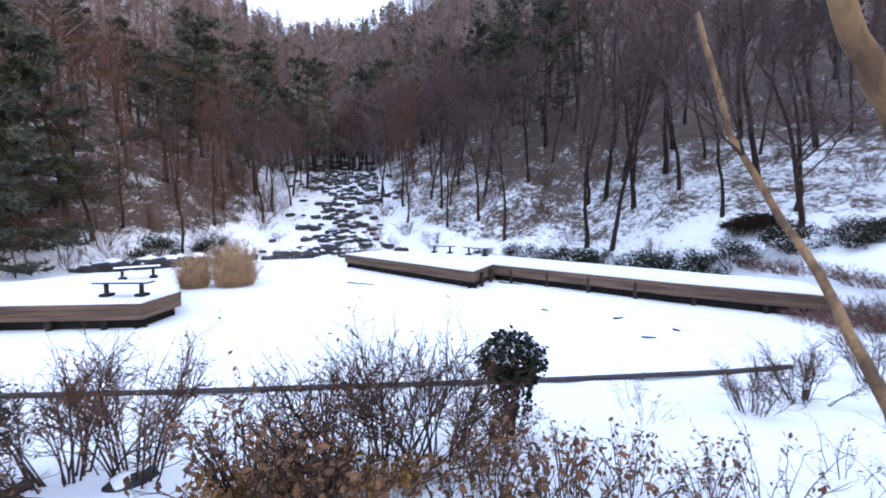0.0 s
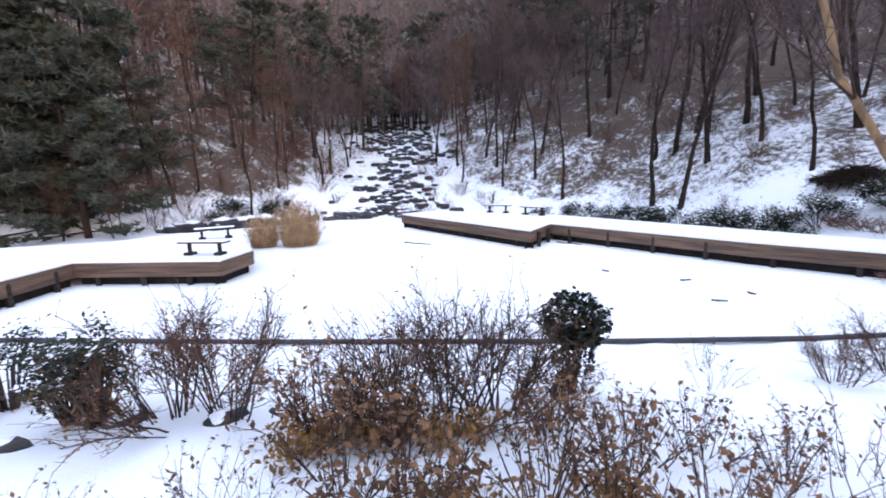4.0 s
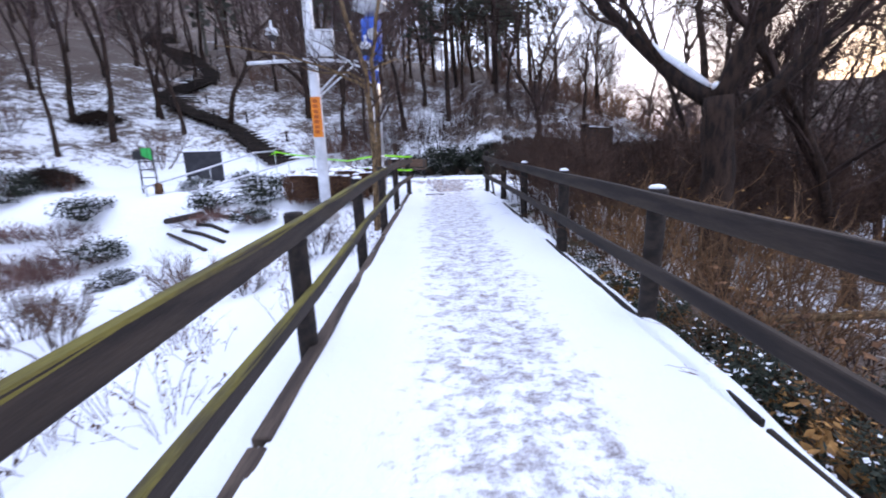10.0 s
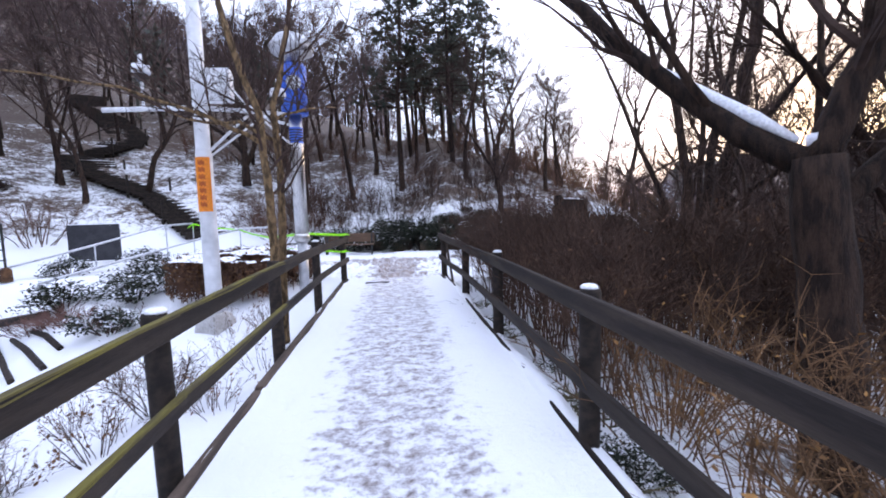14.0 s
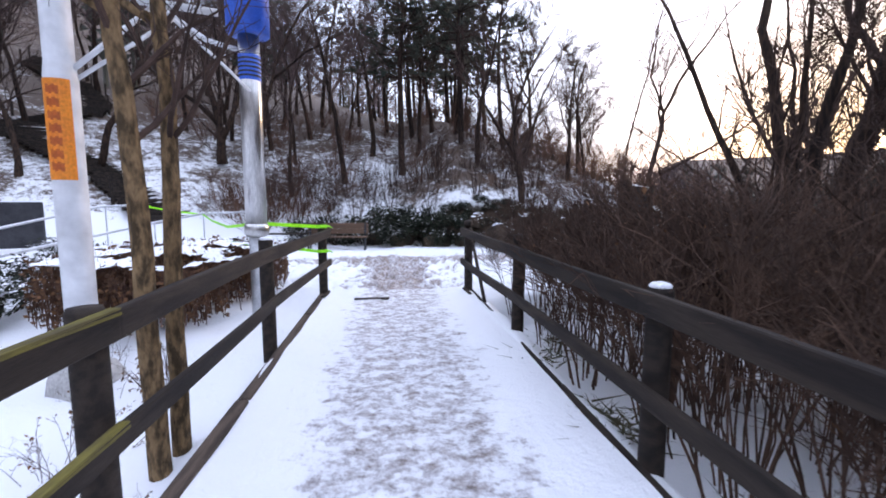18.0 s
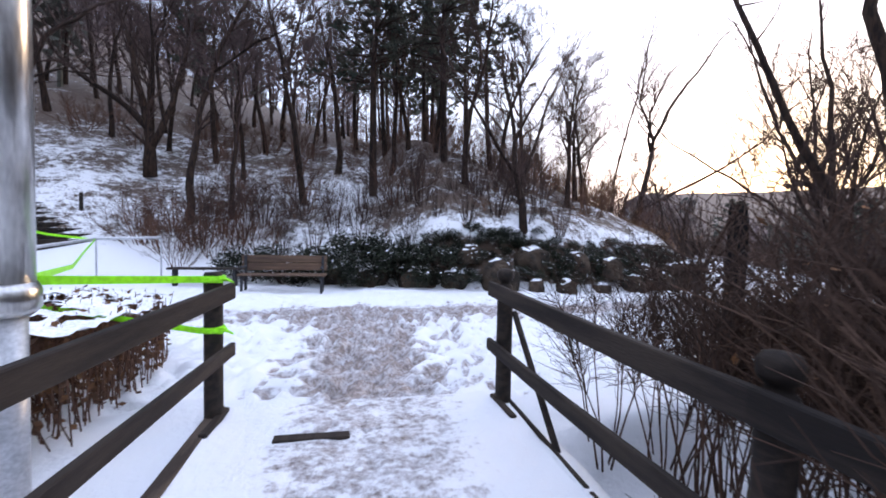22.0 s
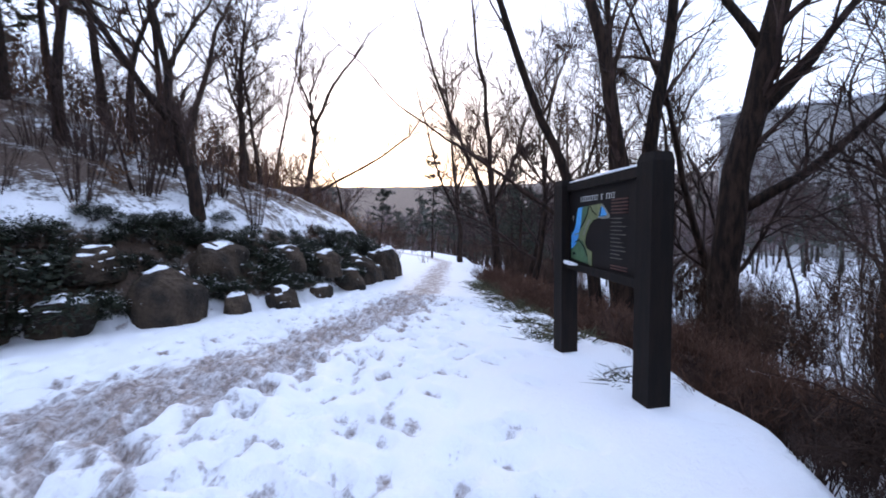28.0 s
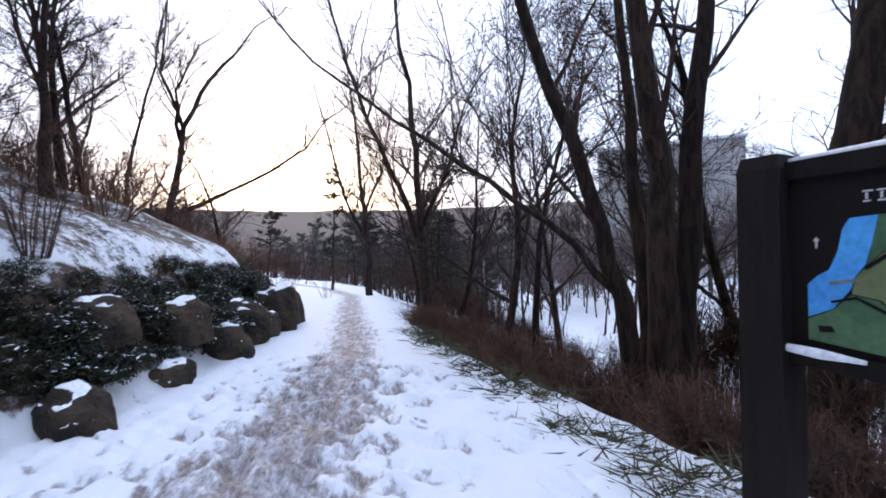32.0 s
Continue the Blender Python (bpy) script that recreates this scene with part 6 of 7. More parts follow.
# dark evergreens and boulders at the hill's foot
green_a = mound_thing("dark evergreen shrub with snow in its leaves at the hill foot", leafy_mound(86, 0.95, 0.8, 1.0, 2600, 0.055, 0.035), planted(-2.0, 28.9), 0, "evergreens at the hill foot")
copies(green_a, [row for row in [(-1, 28.8, 40, 0.95), (0.1, 28.5, 120, 1.00), (1.1, 28.3, 200, 1.05), (2, 28.1, 300, 0.95), (2.9, 28.35, 70, 0.53), (3.6, 28.95, 140, 0.46), (-3.2, 29.6, 10, 0.90), (-0.4, 29.6, 250, 0.90), (0.8, 29.3, 350, 0.90),
    (5.6, 28.65, 20, 0.49), (6.5, 28.85, 90, 0.53), (7.4, 29.05, 160, 0.56), (8.4, 29.45, 240, 0.59), (9.4, 29.95, 310, 0.63), (10.4, 30.35, 30, 0.66), (11.4, 30.95, 100, 0.69), (12.4, 31.55, 170, 0.73), (13.3, 32.35, 250, 0.73), (14.3, 33.45, 20, 0.66), (9.9, 30.95, 60, 0.59), (12.2, 32.55, 130, 0.73), (4.9, 28.05, 30, 0.28), (6.05, 28.25, 80, 0.33), (7, 28.6, 130, 0.36), (8.1, 28.95, 200, 0.36), (9.1, 29.35, 20, 0.40), (10.1, 29.8, 90, 0.40), (11.1, 30.2, 150, 0.43), (12, 30.65, 210, 0.46), (3.9, 28.05, 280, 0.33), (2.9, 27.8, 330, 0.33), (3.2, 28.55, 45, 0.49), (4.4, 28.8, 15, 0.36)] if row[0] < 2.5 or north_of(row[0], row[1]) < 0.6], 6)
copies(green_a, [(-25.2, 14.6, 0, 1.12), (-23.8, 15.6, 60, 1.16), (-22.2, 17.0, 130, 1.16), (-20.6, 18.3, 200, 1.21), (-19.0, 19.6, 280, 1.16), (-27.0, 12.2, 50, 1.16), (-26.1, 13.4, 150, 1.00), (-21.4, 17.7, 20, 1.00), (-24.5, 15.1, 220, 1.00), (-28.4, 10.2, 110, 0.83), (-17.2, 20.8, 30, 1.07), (-18.2, 18.4, 90, 0.74), (-15.4, 21.4, 180, 0.66), (-16.6, 22.8, 240, 0.92), (-30.5, -11.0, 0, 1.5), (-33, -8.5, 100, 1.3)], 6)
ROCKS = [(3.78, 27.62, 0.00, 0.50, 0.42, 0.66, 4), (4.78, 27.42, -0.04, 0.23, 0.20, 0.30, 40), (5.68, 27.42, -0.06, 0.40, 0.28, 0.34, 75), (4.90, 28.12, 0.42, 0.52, 0.40, 0.50, 20),
         (2.55, 27.92, -0.12, 0.42, 0.34, 0.34, 140), (1.55, 28.10, -0.05, 0.56, 0.36, 0.46, 20), (0.35, 28.55, -0.05, 0.62, 0.38, 0.48, 65), (-0.75, 28.95, -0.05, 0.50, 0.35, 0.38, 100),
         (3.05, 28.25, 0.35, 0.42, 0.34, 0.36, 50), (6.45, 28.25, 0.20, 0.34, 0.30, 0.40, 110), (7.15, 28.05, -0.10, 0.30, 0.24, 0.26, 15), (7.75, 28.62, 0.25, 0.46, 0.36, 0.44, 70),
         (8.7, 28.80, -0.05, 0.44, 0.34, 0.48, 120), (9.65, 29.35, 0.10, 0.50, 0.38, 0.56, 160), (10.55, 29.72, -0.05, 0.46, 0.38, 0.50, 30), (11.5, 30.22, 0.10, 0.55, 0.45, 0.74, 80), (12.45, 30.72, 0.0, 0.60, 0.48, 0.92, 20)]
for k, (x, y, lift, sx, sy, sz, turn) in enumerate(ROCKS):
    rock_thing(90 + k, planted(x, y, -0.08 - lift if lift < 0.3 else -0.02), (sx, sy, sz), turn, "rough brown boulder with snow on top at the path edge", "boulders along the path", ROCK, 4, 0.03)

more = random.Random(89)


def foot_y(x):
    """Where the hill's foot runs."""
    return float(np.interp(x, [p[0] for p in FOOT_NORTH], [p[1] for p in FOOT_NORTH]))


rows = []
for k in range(92):
    x = 1.0 + 0.134 * k + more.gauss(0, 0.12)
    rows.append((x, foot_y(x) + more.uniform(0.1, 1.05), more.uniform(0, 360), more.uniform(0.22, 0.44)))
rows += [(x, foot_y(x) + more.uniform(0.75, 1.25), more.uniform(0, 360), more.uniform(0.17, 0.28)) for x in [2.6 + 0.21 * k for k in range(54)]]
copies(green_a, rows, 8)

# named trees on the slope
limbs_tree("slope_tree", "dark leafless tree with rising limbs at the top of the bank", [
    ([(4.92, 28.85, 1.25), (4.90, 28.95, 2.35), (4.75, 29.30, 3.55), (4.80, 29.70, 4.95), (4.45, 30.00, 6.95)], 0.15, 0.04),
    ([(4.90, 29.40, 2.95), (5.35, 29.60, 3.95), (5.85, 29.80, 5.35), (6.55, 30.00, 6.95)], 0.085, 0.025),
    ([(4.75, 29.50, 3.55), (4.15, 29.70, 4.55), (3.45, 30.00, 5.75), (2.85, 30.20, 6.75)], 0.075, 0.025),
    ([(4.80, 29.60, 4.55), (5.25, 29.30, 5.55), (5.85, 29.00, 6.65)], 0.05, 0.02),
], BARK, TWIG, 111, planted(4.92, 28.85), 9, 12, 1.0)
limbs_tree("slope_tree", "dark twin-stemmed leafless tree on the snowy slope", [
    ([(-8.82, 36.75, 3.55), (-8.82, 36.75, 5.15), (-9.22, 36.85, 7.05), (-9.82, 36.95, 9.65)], 0.28, 0.08),
    ([(-8.77, 36.75, 4.85), (-8.02, 36.85, 6.65), (-7.52, 36.95, 8.85), (-7.22, 37.15, 10.65)], 0.16, 0.05),
    ([(-8.82, 36.75, 5.45), (-10.22, 36.55, 6.85), (-11.62, 36.45, 7.85), (-12.82, 36.45, 9.25)], 0.14, 0.04),
], BARK, TWIG, 112, planted(-8.82, 36.75), 9, 16, 1.6)
limbs_tree("slope_tree", "slim leaning dark tree at the foot of the slope", [
    ([(-5.80, 32.40, 1.60), (-5.75, 32.40, 3.40), (-5.50, 32.50, 5.40), (-4.90, 32.60, 7.60), (-3.90, 32.70, 9.60)], 0.15, 0.05),
    ([(-5.10, 32.55, 6.80), (-3.70, 32.60, 8.00), (-2.30, 32.70, 8.80)], 0.06, 0.02),
], BARK, TWIG, 113, planted(-5.80, 32.40), 9, 12, 1.3)
limbs_tree("leaning_tree", "dark trunk leaning across the snowy slope beside the stairs", [
    ([(-12.85, 33.70, 3.10), (-12.45, 33.80, 4.90), (-11.55, 34.00, 6.50), (-11.05, 34.20, 8.10), (-9.85, 34.50, 9.30)], 0.16, 0.06),
    ([(-11.55, 34.00, 6.50), (-10.45, 33.90, 6.90), (-9.45, 33.90, 6.80)], 0.05, 0.02),
], BARK, TWIG, 114, planted(-12.85, 33.70), 9, 12, 1.4)
for k, (x, y, h, lx) in enumerate([(3.9, 32.5, 7, 0.05), (6.2, 34.9, 8, 0.08), (1.45, 37.15, 9, -0.04), (-2.4, 46.8, 10, 0.0), (2.4, 38.8, 10, 0.03), (7.6, 36.5, 7, 0.1), (-16.4, 32.9, 8, 0.05), (-14.5, 31.5, 7, -0.06), (-9.1, 37.7, 9, 0.02), (-33, 19, 9, 0.03), (-31.5, 21, 9, 0.0), (-30.1, 20.9, 8, 0.06), (-40.4, 8.4, 9, -0.05), (-30.6, -15, 9, 0.0), (-36, -12.3, 8, 0.03), (8.6, 33.2, 6, 0.08), (10.2, 35.6, 6, 0.1)]):
    tree_thing("slope_tree", "slender dark leafless tree on the snowy slope", "tree", bare_tree(120 + k, h, 0.13, 0.3, 0.5, 3, (lx, 0.02), kids=(6, 6, 5)), (BARK, TWIG), planted(x, y), "trees on the north slope", k * 60)

# undergrowth on the slope
under, tips = shrub(130, 16, 1.5, 0.5, 0.011, 6, 0.45, 0, 0.08)
u1 = shrub_thing("sapling_clump", "clump of upright dark saplings on the snowy slope", under, TWIG, planted(-1.5, 30.6), None, None, 0, "saplings on the slope")
brown, tips = shrub(131, 22, 1.3, 1.1, 0.010, 8, 0.3, 0, 0.16)
u2 = shrub_thing("bare_shrub", "tangled brown leafless shrub on the snowy slope", brown, RED_TWIG, planted(-3.5, 32.5), None, None, 0, "brush on the slope")
urng = random.Random(132)
spots = hill_spots(urng, 34, -6, 6.5, 29, 34, lambda x, y: 1.2 < north_of(x, y) < 4.5, 0.75)
copies(u1, [(x, y, urng.uniform(0, 360), urng.uniform(0.7, 1.3)) for x, y in spots], 5)
spots = hill_spots(urng, 46, -14, 16, 29, 46, lambda x, y: 3.0 < north_of(x, y) < 16 and not (x < -7 and north_of(x, y) < 10), 1.3)
copies(u2, [(x, y, urng.uniform(0, 360), urng.uniform(0.9, 1.9)) for x, y in spots], 6)
spots = hill_spots(urng, 30, -50, -12, 10, 40, lambda x, y: 0.5 < north_of(x, y) < 16 and not (x > -23 and y > 29), 2.0)
copies(u2, [(x, y, urng.uniform(0, 360), urng.uniform(0.8, 1.7)) for x, y in spots], 6)
spots = hill_spots(urng, 60, -62, -31, -12, 8, lambda x, y: abs(y + 2 + 0.06 * (x + 40)) > 2.6, 1.5)
copies(u2, [(x, y, urng.uniform(0, 360), urng.uniform(0.5, 1.2)) for x, y in spots], 6)
spots = hill_spots(urng, 45, -48, -18, -34, -6, lambda x, y: -1 < south_of(x, y) < 12, 1.6)
copies(u2, [(x, y, urng.uniform(0, 360), urng.uniform(1.0, 2.0)) for x, y in spots], 6)

copies(u2, [(-6.0, 31.2, 20, 1.25), (-6.9, 31.7, 80, 1.2), (-5.2, 31.5, 140, 1.3), (-4.5, 31.0, 200, 1.1), (-3.8, 31.3, 260, 1.2), (-7.4, 32.6, 300, 1.2), (-6.2, 32.6, 40, 1.4), (-4.6, 32.4, 100, 1.3), (-3.0, 30.6, 160, 1.0), (-5.4, 30.5, 220, 0.9)], 5)
copies(u2, [(-25.0 + 1.15 * k + urng.uniform(-0.4, 0.4), 17.2 + 0.85 * k + urng.uniform(-0.6, 0.6), urng.uniform(0, 360), urng.uniform(0.45, 0.8)) for k in range(9)], 5)
tuft_stems, tips = shrub(133, 16, 0.34, 0.35, 0.004, 4, 0.2, 0.02, 0.2)
u3 = shrub_thing("withered_tuft", "low tuft of withered brown stems in the snow", tuft_stems, BROWN_LEAF, planted(6.0, 30.2), leaves_at(134, tips, 0.25, 0.03), BROWN_LEAF, 0, "tufts on the slope")
spots = hill_spots(urng, 60, 1.5, 17, 28.6, 40, lambda x, y: 0.9 < north_of(x, y) < 7, 0.42)
copies(u3, [(x, y, urng.uniform(0, 360), urng.uniform(0.7, 1.5)) for x, y in spots], 10)

# cascade of dark stones and the stony far shore
crng = random.Random(140)
stones = [rock_builds(150 + k, 0.5, 0.4, 0.28, 2, 0.05) for k in range(4)]
models = []
for k, (r, w) in enumerate(stones):
    x, y = -36.0 - k, -1.5 + k * 0.7
    models.append(rock_thing(150 + k, planted(x, y, 0.0), (0.5, 0.4, 0.28), k * 60, "dark wet stone capped with snow in the cascade", "stones of the cascade", DARK_ROCK, 2, 0.05))
far_stones, far_caps = Build(), Build()
for k in range(300):
    u = crng.random()
    x = -33.5 - 34 * u
    y = -0.6 - 2.6 * u + 1.4 * math.sin(u * 5) + crng.gauss(0, 2.3 + 0.4 * u)
    m = pose(*planted(x, y), 0, 0, crng.uniform(0, 360)) @ Matrix.Scale(crng.uniform(0.45, 1.35), 4)
    if k < 150:
        c = copy_thing(models[k % 4], m)
        c.matrix_basis = m
        continue
    for far, near in ((far_stones, stones[k % 4][0]), (far_caps, stones[k % 4][1])):
        base = len(far.v)
        far.v += [tuple(m @ Vector(p)) for p in near.v]
        far.f += [tuple(base + i for i in f) for f in near.f]
single("cascade_rubble", far_stones, DARK_ROCK, "rubble of dark wet stones in the snowy cascade", "rocks", kind="stuff")
single("rubble_snow", far_caps, SNOW, "snow lying on the stones of the cascade", "snow", kind="stuff")
for k in range(60):
    u = crng.random()
    x, y = -26.5 - 7.5 * u + crng.gauss(0, 0.5), -12.5 + 11.5 * u + crng.gauss(0, 0.7)
    c = copy_thing(models[k % 4], pose(*planted(x, y)))
    c.matrix_basis = pose(*planted(x, y), 0, 0, crng.uniform(0, 360)) @ Matrix.Scale(crng.uniform(0.8, 2.2), 4)
for k in range(26):
    u = crng.random()
    x, y = -33.5 + 5.5 * u + crng.gauss(0, 0.4), -0.5 + 9 * u + crng.gauss(0, 0.6)
    c = copy_thing(models[k % 4], pose(*planted(x, y)))
    c.matrix_basis = pose(*planted(x, y), 0, 0, crng.uniform(0, 360)) @ Matrix.Scale(crng.uniform(0.6, 1.5), 4)


# ---- east: thicket, big tree, sign and the path's far end ----
limbs_tree("big_tree", "old dark tree with heavy forking limbs, snow lying in its crotch", [
    ([(3.85, 12.6, -1.4), (3.85, 12.6, 0.3), (3.78, 12.7, 1.3), (3.75, 12.75, 2.0)], 0.25, 0.20),
    ([(3.75, 12.75, 1.9), (3.3, 13.4, 2.5), (2.85, 14.1, 3.3), (2.35, 14.85, 4.3), (1.6, 15.6, 5.6), (0.6, 16.4, 6.4)], 0.135, 0.045),
    ([(3.75, 12.75, 1.9), (3.95, 12.65, 2.6), (4.2, 12.6, 3.3), (4.55, 12.6, 4.3), (4.7, 12.7, 6.0)], 0.145, 0.07),
    ([(3.8, 12.7, 1.5), (4.2, 12.55, 1.95), (4.75, 12.4, 2.55), (5.4, 12.2, 3.3), (6.2, 12.0, 4.6)], 0.12, 0.05),
    ([(4.2, 12.6, 3.3), (4.5, 12.5, 3.5), (4.7, 12.45, 3.7)], 0.05, 0.03),
    ([(3.3, 13.4, 2.5), (2.5, 13.5, 3.6), (1.9, 13.4, 4.9)], 0.05, 0.02),
], BARK, TWIG, 201, planted(3.85, 12.6), 12, 15, 1.5, [([(3.68, 12.88, 2.16), (3.5, 13.15, 2.42), (3.3, 13.42, 2.66), (3.0, 13.9, 3.12)], 0.07), ([(3.68, 12.8, 2.14), (3.78, 12.7, 2.16), (3.85, 12.66, 2.2)], 0.09)])

thick, tips = shrub(210, 7, 1.95, 0.46, 0.0085, 34, 0.58, 0.0, 0.08)
t1 = shrub_thing("thicket_shrub", "dense leafless thicket of thin brown stems behind the fence", thick, THICKET, planted(2.3, 15.2), None, None, 0, "thicket behind the fence")
thick2, tips = shrub(211, 8, 1.85, 0.60, 0.0080, 34, 0.56, 0.0, 0.10)
t2 = shrub_thing("thicket_shrub", "dense leafless thicket of mauve-brown twigs behind the fence", thick2, THICKET, planted(3.0, 16.6), leaves_at(212, tips, 0.05, 0.025), BROWN_LEAF, 40, "thicket behind the fence")
arch, tips = shrub(213, 26, 1.7, 1.25, 0.008, 7, 0.3, 0.07, 0.12)
t3 = shrub_thing("arching_shrub", "arching tawny leafless shrub with drooping shoots", arch, TAWNY, planted(2.9, 11.2), leaves_at(214, tips, 0.06, 0.03), DRY_LEAF, 0, "thicket behind the fence")
er = random.Random(215)
rows = [(2.1 + er.uniform(-0.1, 0.3), 13.0 + 0.66 * k + er.uniform(-0.2, 0.2)) for k in range(11)]
rows += [(2.8 + er.uniform(-0.3, 0.4), 13.6 + 0.75 * k + er.uniform(-0.2, 0.2)) for k in range(9)]
rows += [(3.8 + er.uniform(-0.4, 0.5), 14.5 + 0.75 * k + er.uniform(-0.2, 0.2)) for k in range(8)]
rows += [(5.0 + er.uniform(-0.5, 0.5), 13.5 + 0.7 * k + er.uniform(-0.2, 0.2)) for k in range(9)]
rows = [(x, y) for x, y in rows if y < 19.3 and not (x > 3.2 and y > 18.0) and not (abs(x - 3.85) < 0.45 and abs(y - 12.6) < 0.5)]
for k, (x, y) in enumerate(rows):
    copies((t1, t2, t1)[k % 3], [(x, y, er.uniform(0, 360), er.uniform(0.9, 1.12) * (1.18 if 14.5 < y < 18.3 else 0.98))], 4)
copies(t3, [(2.6, 12.0, 80, 0.9), (2.5, 13.0, 130, 0.95), (3.2, 11.4, 200, 0.9), (3.0, 13.6, 20, 1.0), (2.4, 9.9, 30, 0.8), (3.4, 10.4, 90, 0.9), (2.1, 8.6, 160, 0.6), (4.4, 11.2, 210, 0.9), (3.2, 8.2, 270, 0.7), (5.2, 9.6, 10, 1.0), (4.3, 7.4, 60, 0.8), (6.4, 11.4, 120, 1.1), (6.0, 7.8, 170, 1.0), (7.6, 9.8, 20, 1.2)], 6)
copies(t2, [(6.4, 15.0, 0, 1.3), (7.6, 16.6, 80, 1.4), (6.9, 18.0, 150, 1.2), (8.6, 14.6, 220, 1.5), (9.4, 17.8, 290, 1.4), (10.6, 15.6, 30, 1.6), (8.0, 12.2, 100, 1.4), (10.2, 11.8, 60, 1.6), (12.4, 13.5, 130, 1.8)], 5)
copies(t1, [(1.85, 19.3, 10, 0.72), (2.35, 19.25, 100, 0.8), (2.8, 19.0, 190, 0.85), (3.2, 18.6, 280, 0.9), (2.6, 18.6, 55, 0.85)], 3)
copies(t2, [(4.3, 15.2, 0, 1.4), (4.9, 16.0, 70, 1.45), (4.4, 17.0, 140, 1.35), (5.2, 17.6, 210, 1.4), (5.8, 16.6, 280, 1.5), (5.6, 15.2, 40, 1.5), (6.6, 17.2, 110, 1.5), (5.0, 14.3, 180, 1.35), (6.4, 14.0, 250, 1.5), (7.4, 15.4, 320, 1.6)], 4)
copies(t1, [(4.6, 15.7, 30, 1.3), (5.3, 16.9, 120, 1.35), (4.7, 17.9, 210, 1.2), (6.0, 18.0, 300, 1.3)], 4)
copies(green_a, [(1.85, 6.2, 0, 0.42), (1.8, 7.2, 70, 0.38), (1.95, 8.0, 140, 0.42), (2.3, 6.8, 210, 0.5), (2.4, 7.7, 280, 0.45), (1.85, 9.0, 20, 0.4), (2.3, 9.6, 100, 0.42), (1.8, 5.2, 180, 0.42), (2.3, 5.8, 260, 0.5), (1.85, 10.2, 330, 0.36), (2.7, 8.7, 50, 0.42), (1.9, 11.2, 80, 0.34), (2.0, 4.2, 130, 0.5), (1.85, 12.3, 10, 0.3)], 6)
wide = random.Random(217)
copies(t2, [(wide.uniform(5.2, 10.5), wide.uniform(15.3, 18.4), wide.uniform(0, 360), wide.uniform(1.3, 1.6)) for _ in range(11)], 4)
copies(t1, [(wide.uniform(5.0, 9.5), wide.uniform(13.0, 18.2), wide.uniform(0, 360), wide.uniform(1.3, 1.5)) for _ in range(5)], 4)
copies(t2, [(3.4, 17.4, 15, 1.25), (3.9, 18.2, 95, 1.2), (4.2, 17.4, 175, 1.3), (3.6, 18.7, 255, 1.1), (4.6, 18.4, 335, 1.2), (3.1, 18.0, 45, 1.15)], 4)
wide = random.Random(218)
rows = [(wide.uniform(9.8, 17), wide.uniform(15.5, 21.5), wide.uniform(0, 360), wide.uniform(1.1, 1.5)) for _ in range(15)]
for k, row in enumerate(rows):
    copies((t1, t2)[k % 2], [row], 4)
# leaf heap and withered stems right behind the rail
copies(w2, [(1.75 + er.uniform(0, 0.8), 4.0 + 0.55 * k, er.uniform(0, 360), er.uniform(0.7, 1.1)) for k in range(14)], 8)
copies(w1, [(2.2 + er.uniform(-0.3, 1.6), 3.0 + 0.6 * k, er.uniform(0, 360), er.uniform(0.7, 1.1)) for k in range(14)], 8)
fallen = Build()
fallen.tube([(3.0, 10.6, -0.5), (3.8, 10.2, -0.3), (4.8, 10.1, -0.25), (5.8, 9.8, -0.15)], [0.05, 0.045, 0.035, 0.02], 8)
single("fallen_branch", fallen, BROWN_BARK, "pale fallen branch lying in the brush", "branch")
low2, tips = shrub(216, 12, 0.62, 0.42, 0.007, 14, 0.5, 0, 0.10)
t4 = shrub_thing("low_brush", "low dark twiggy brush on bare stems at the path's edge", low2, TWIG, planted(6.6, 21.5), None, None, 0, "low brush along the path")
rows = []
for k in range(70):
    u = k / 69
    px, py = 3.4 + 14.5 * u, 19.4 + 10.2 * u ** 0.92
    rows.append((px + er.uniform(0.15, 0.8) + 0.3, py - er.uniform(0.0, 0.8) - 0.2, er.uniform(0, 360), er.uniform(0.7, 1.3)))
copies(t4, rows, 8)
russet, tips = shrub(219, 20, 0.75, 0.55, 0.0055, 11, 0.22, 0.0, 0.12)
t5 = shrub_thing("low_brush", "dense russet leafless brush along the path's lower edge", russet, RED_TWIG, planted(7.2, 21.6), None, None, 0, "low brush along the path")
rows = []
for k in range(120):
    u = k / 119
    o = er.uniform(0.35, 2.0)
    px, py = (6.3 + 3.7 * u * 2, 21.5 + 3.5 * u * 2) if u < 0.5 else (10 + 5 * (u * 2 - 1), 25 + 3.6 * (u * 2 - 1))
    rows.append((px + 0.66 * o, py - 0.75 * o, er.uniform(0, 360), er.uniform(0.75, 1.35)))
rows += [(4.9 + 1.5 * u + 0.35 * o, 20.35 + 1.35 * u - 0.35 * o - 0.1, er.uniform(0, 360), er.uniform(0.7, 1.15)) for u, o in [(er.random(), er.uniform(0.5, 3.2)) for _ in range(46)]]
copies(t5, rows, 7)
rows = [(4.75 + 1.45 * u + 0.32 + er.uniform(0, 0.4), 20.42 + 1.4 * u - 0.25 - er.uniform(0, 0.35), er.uniform(0, 360), er.uniform(0.45, 0.8)) for u in [k / 17 for k in range(18)]]
rows += [(3.7 + er.uniform(0, 0.9), 19.35 + er.uniform(0, 0.5), er.uniform(0, 360), er.uniform(0.4, 0.7)) for _ in range(7)]
copies(t4, rows, 8)
rows = []
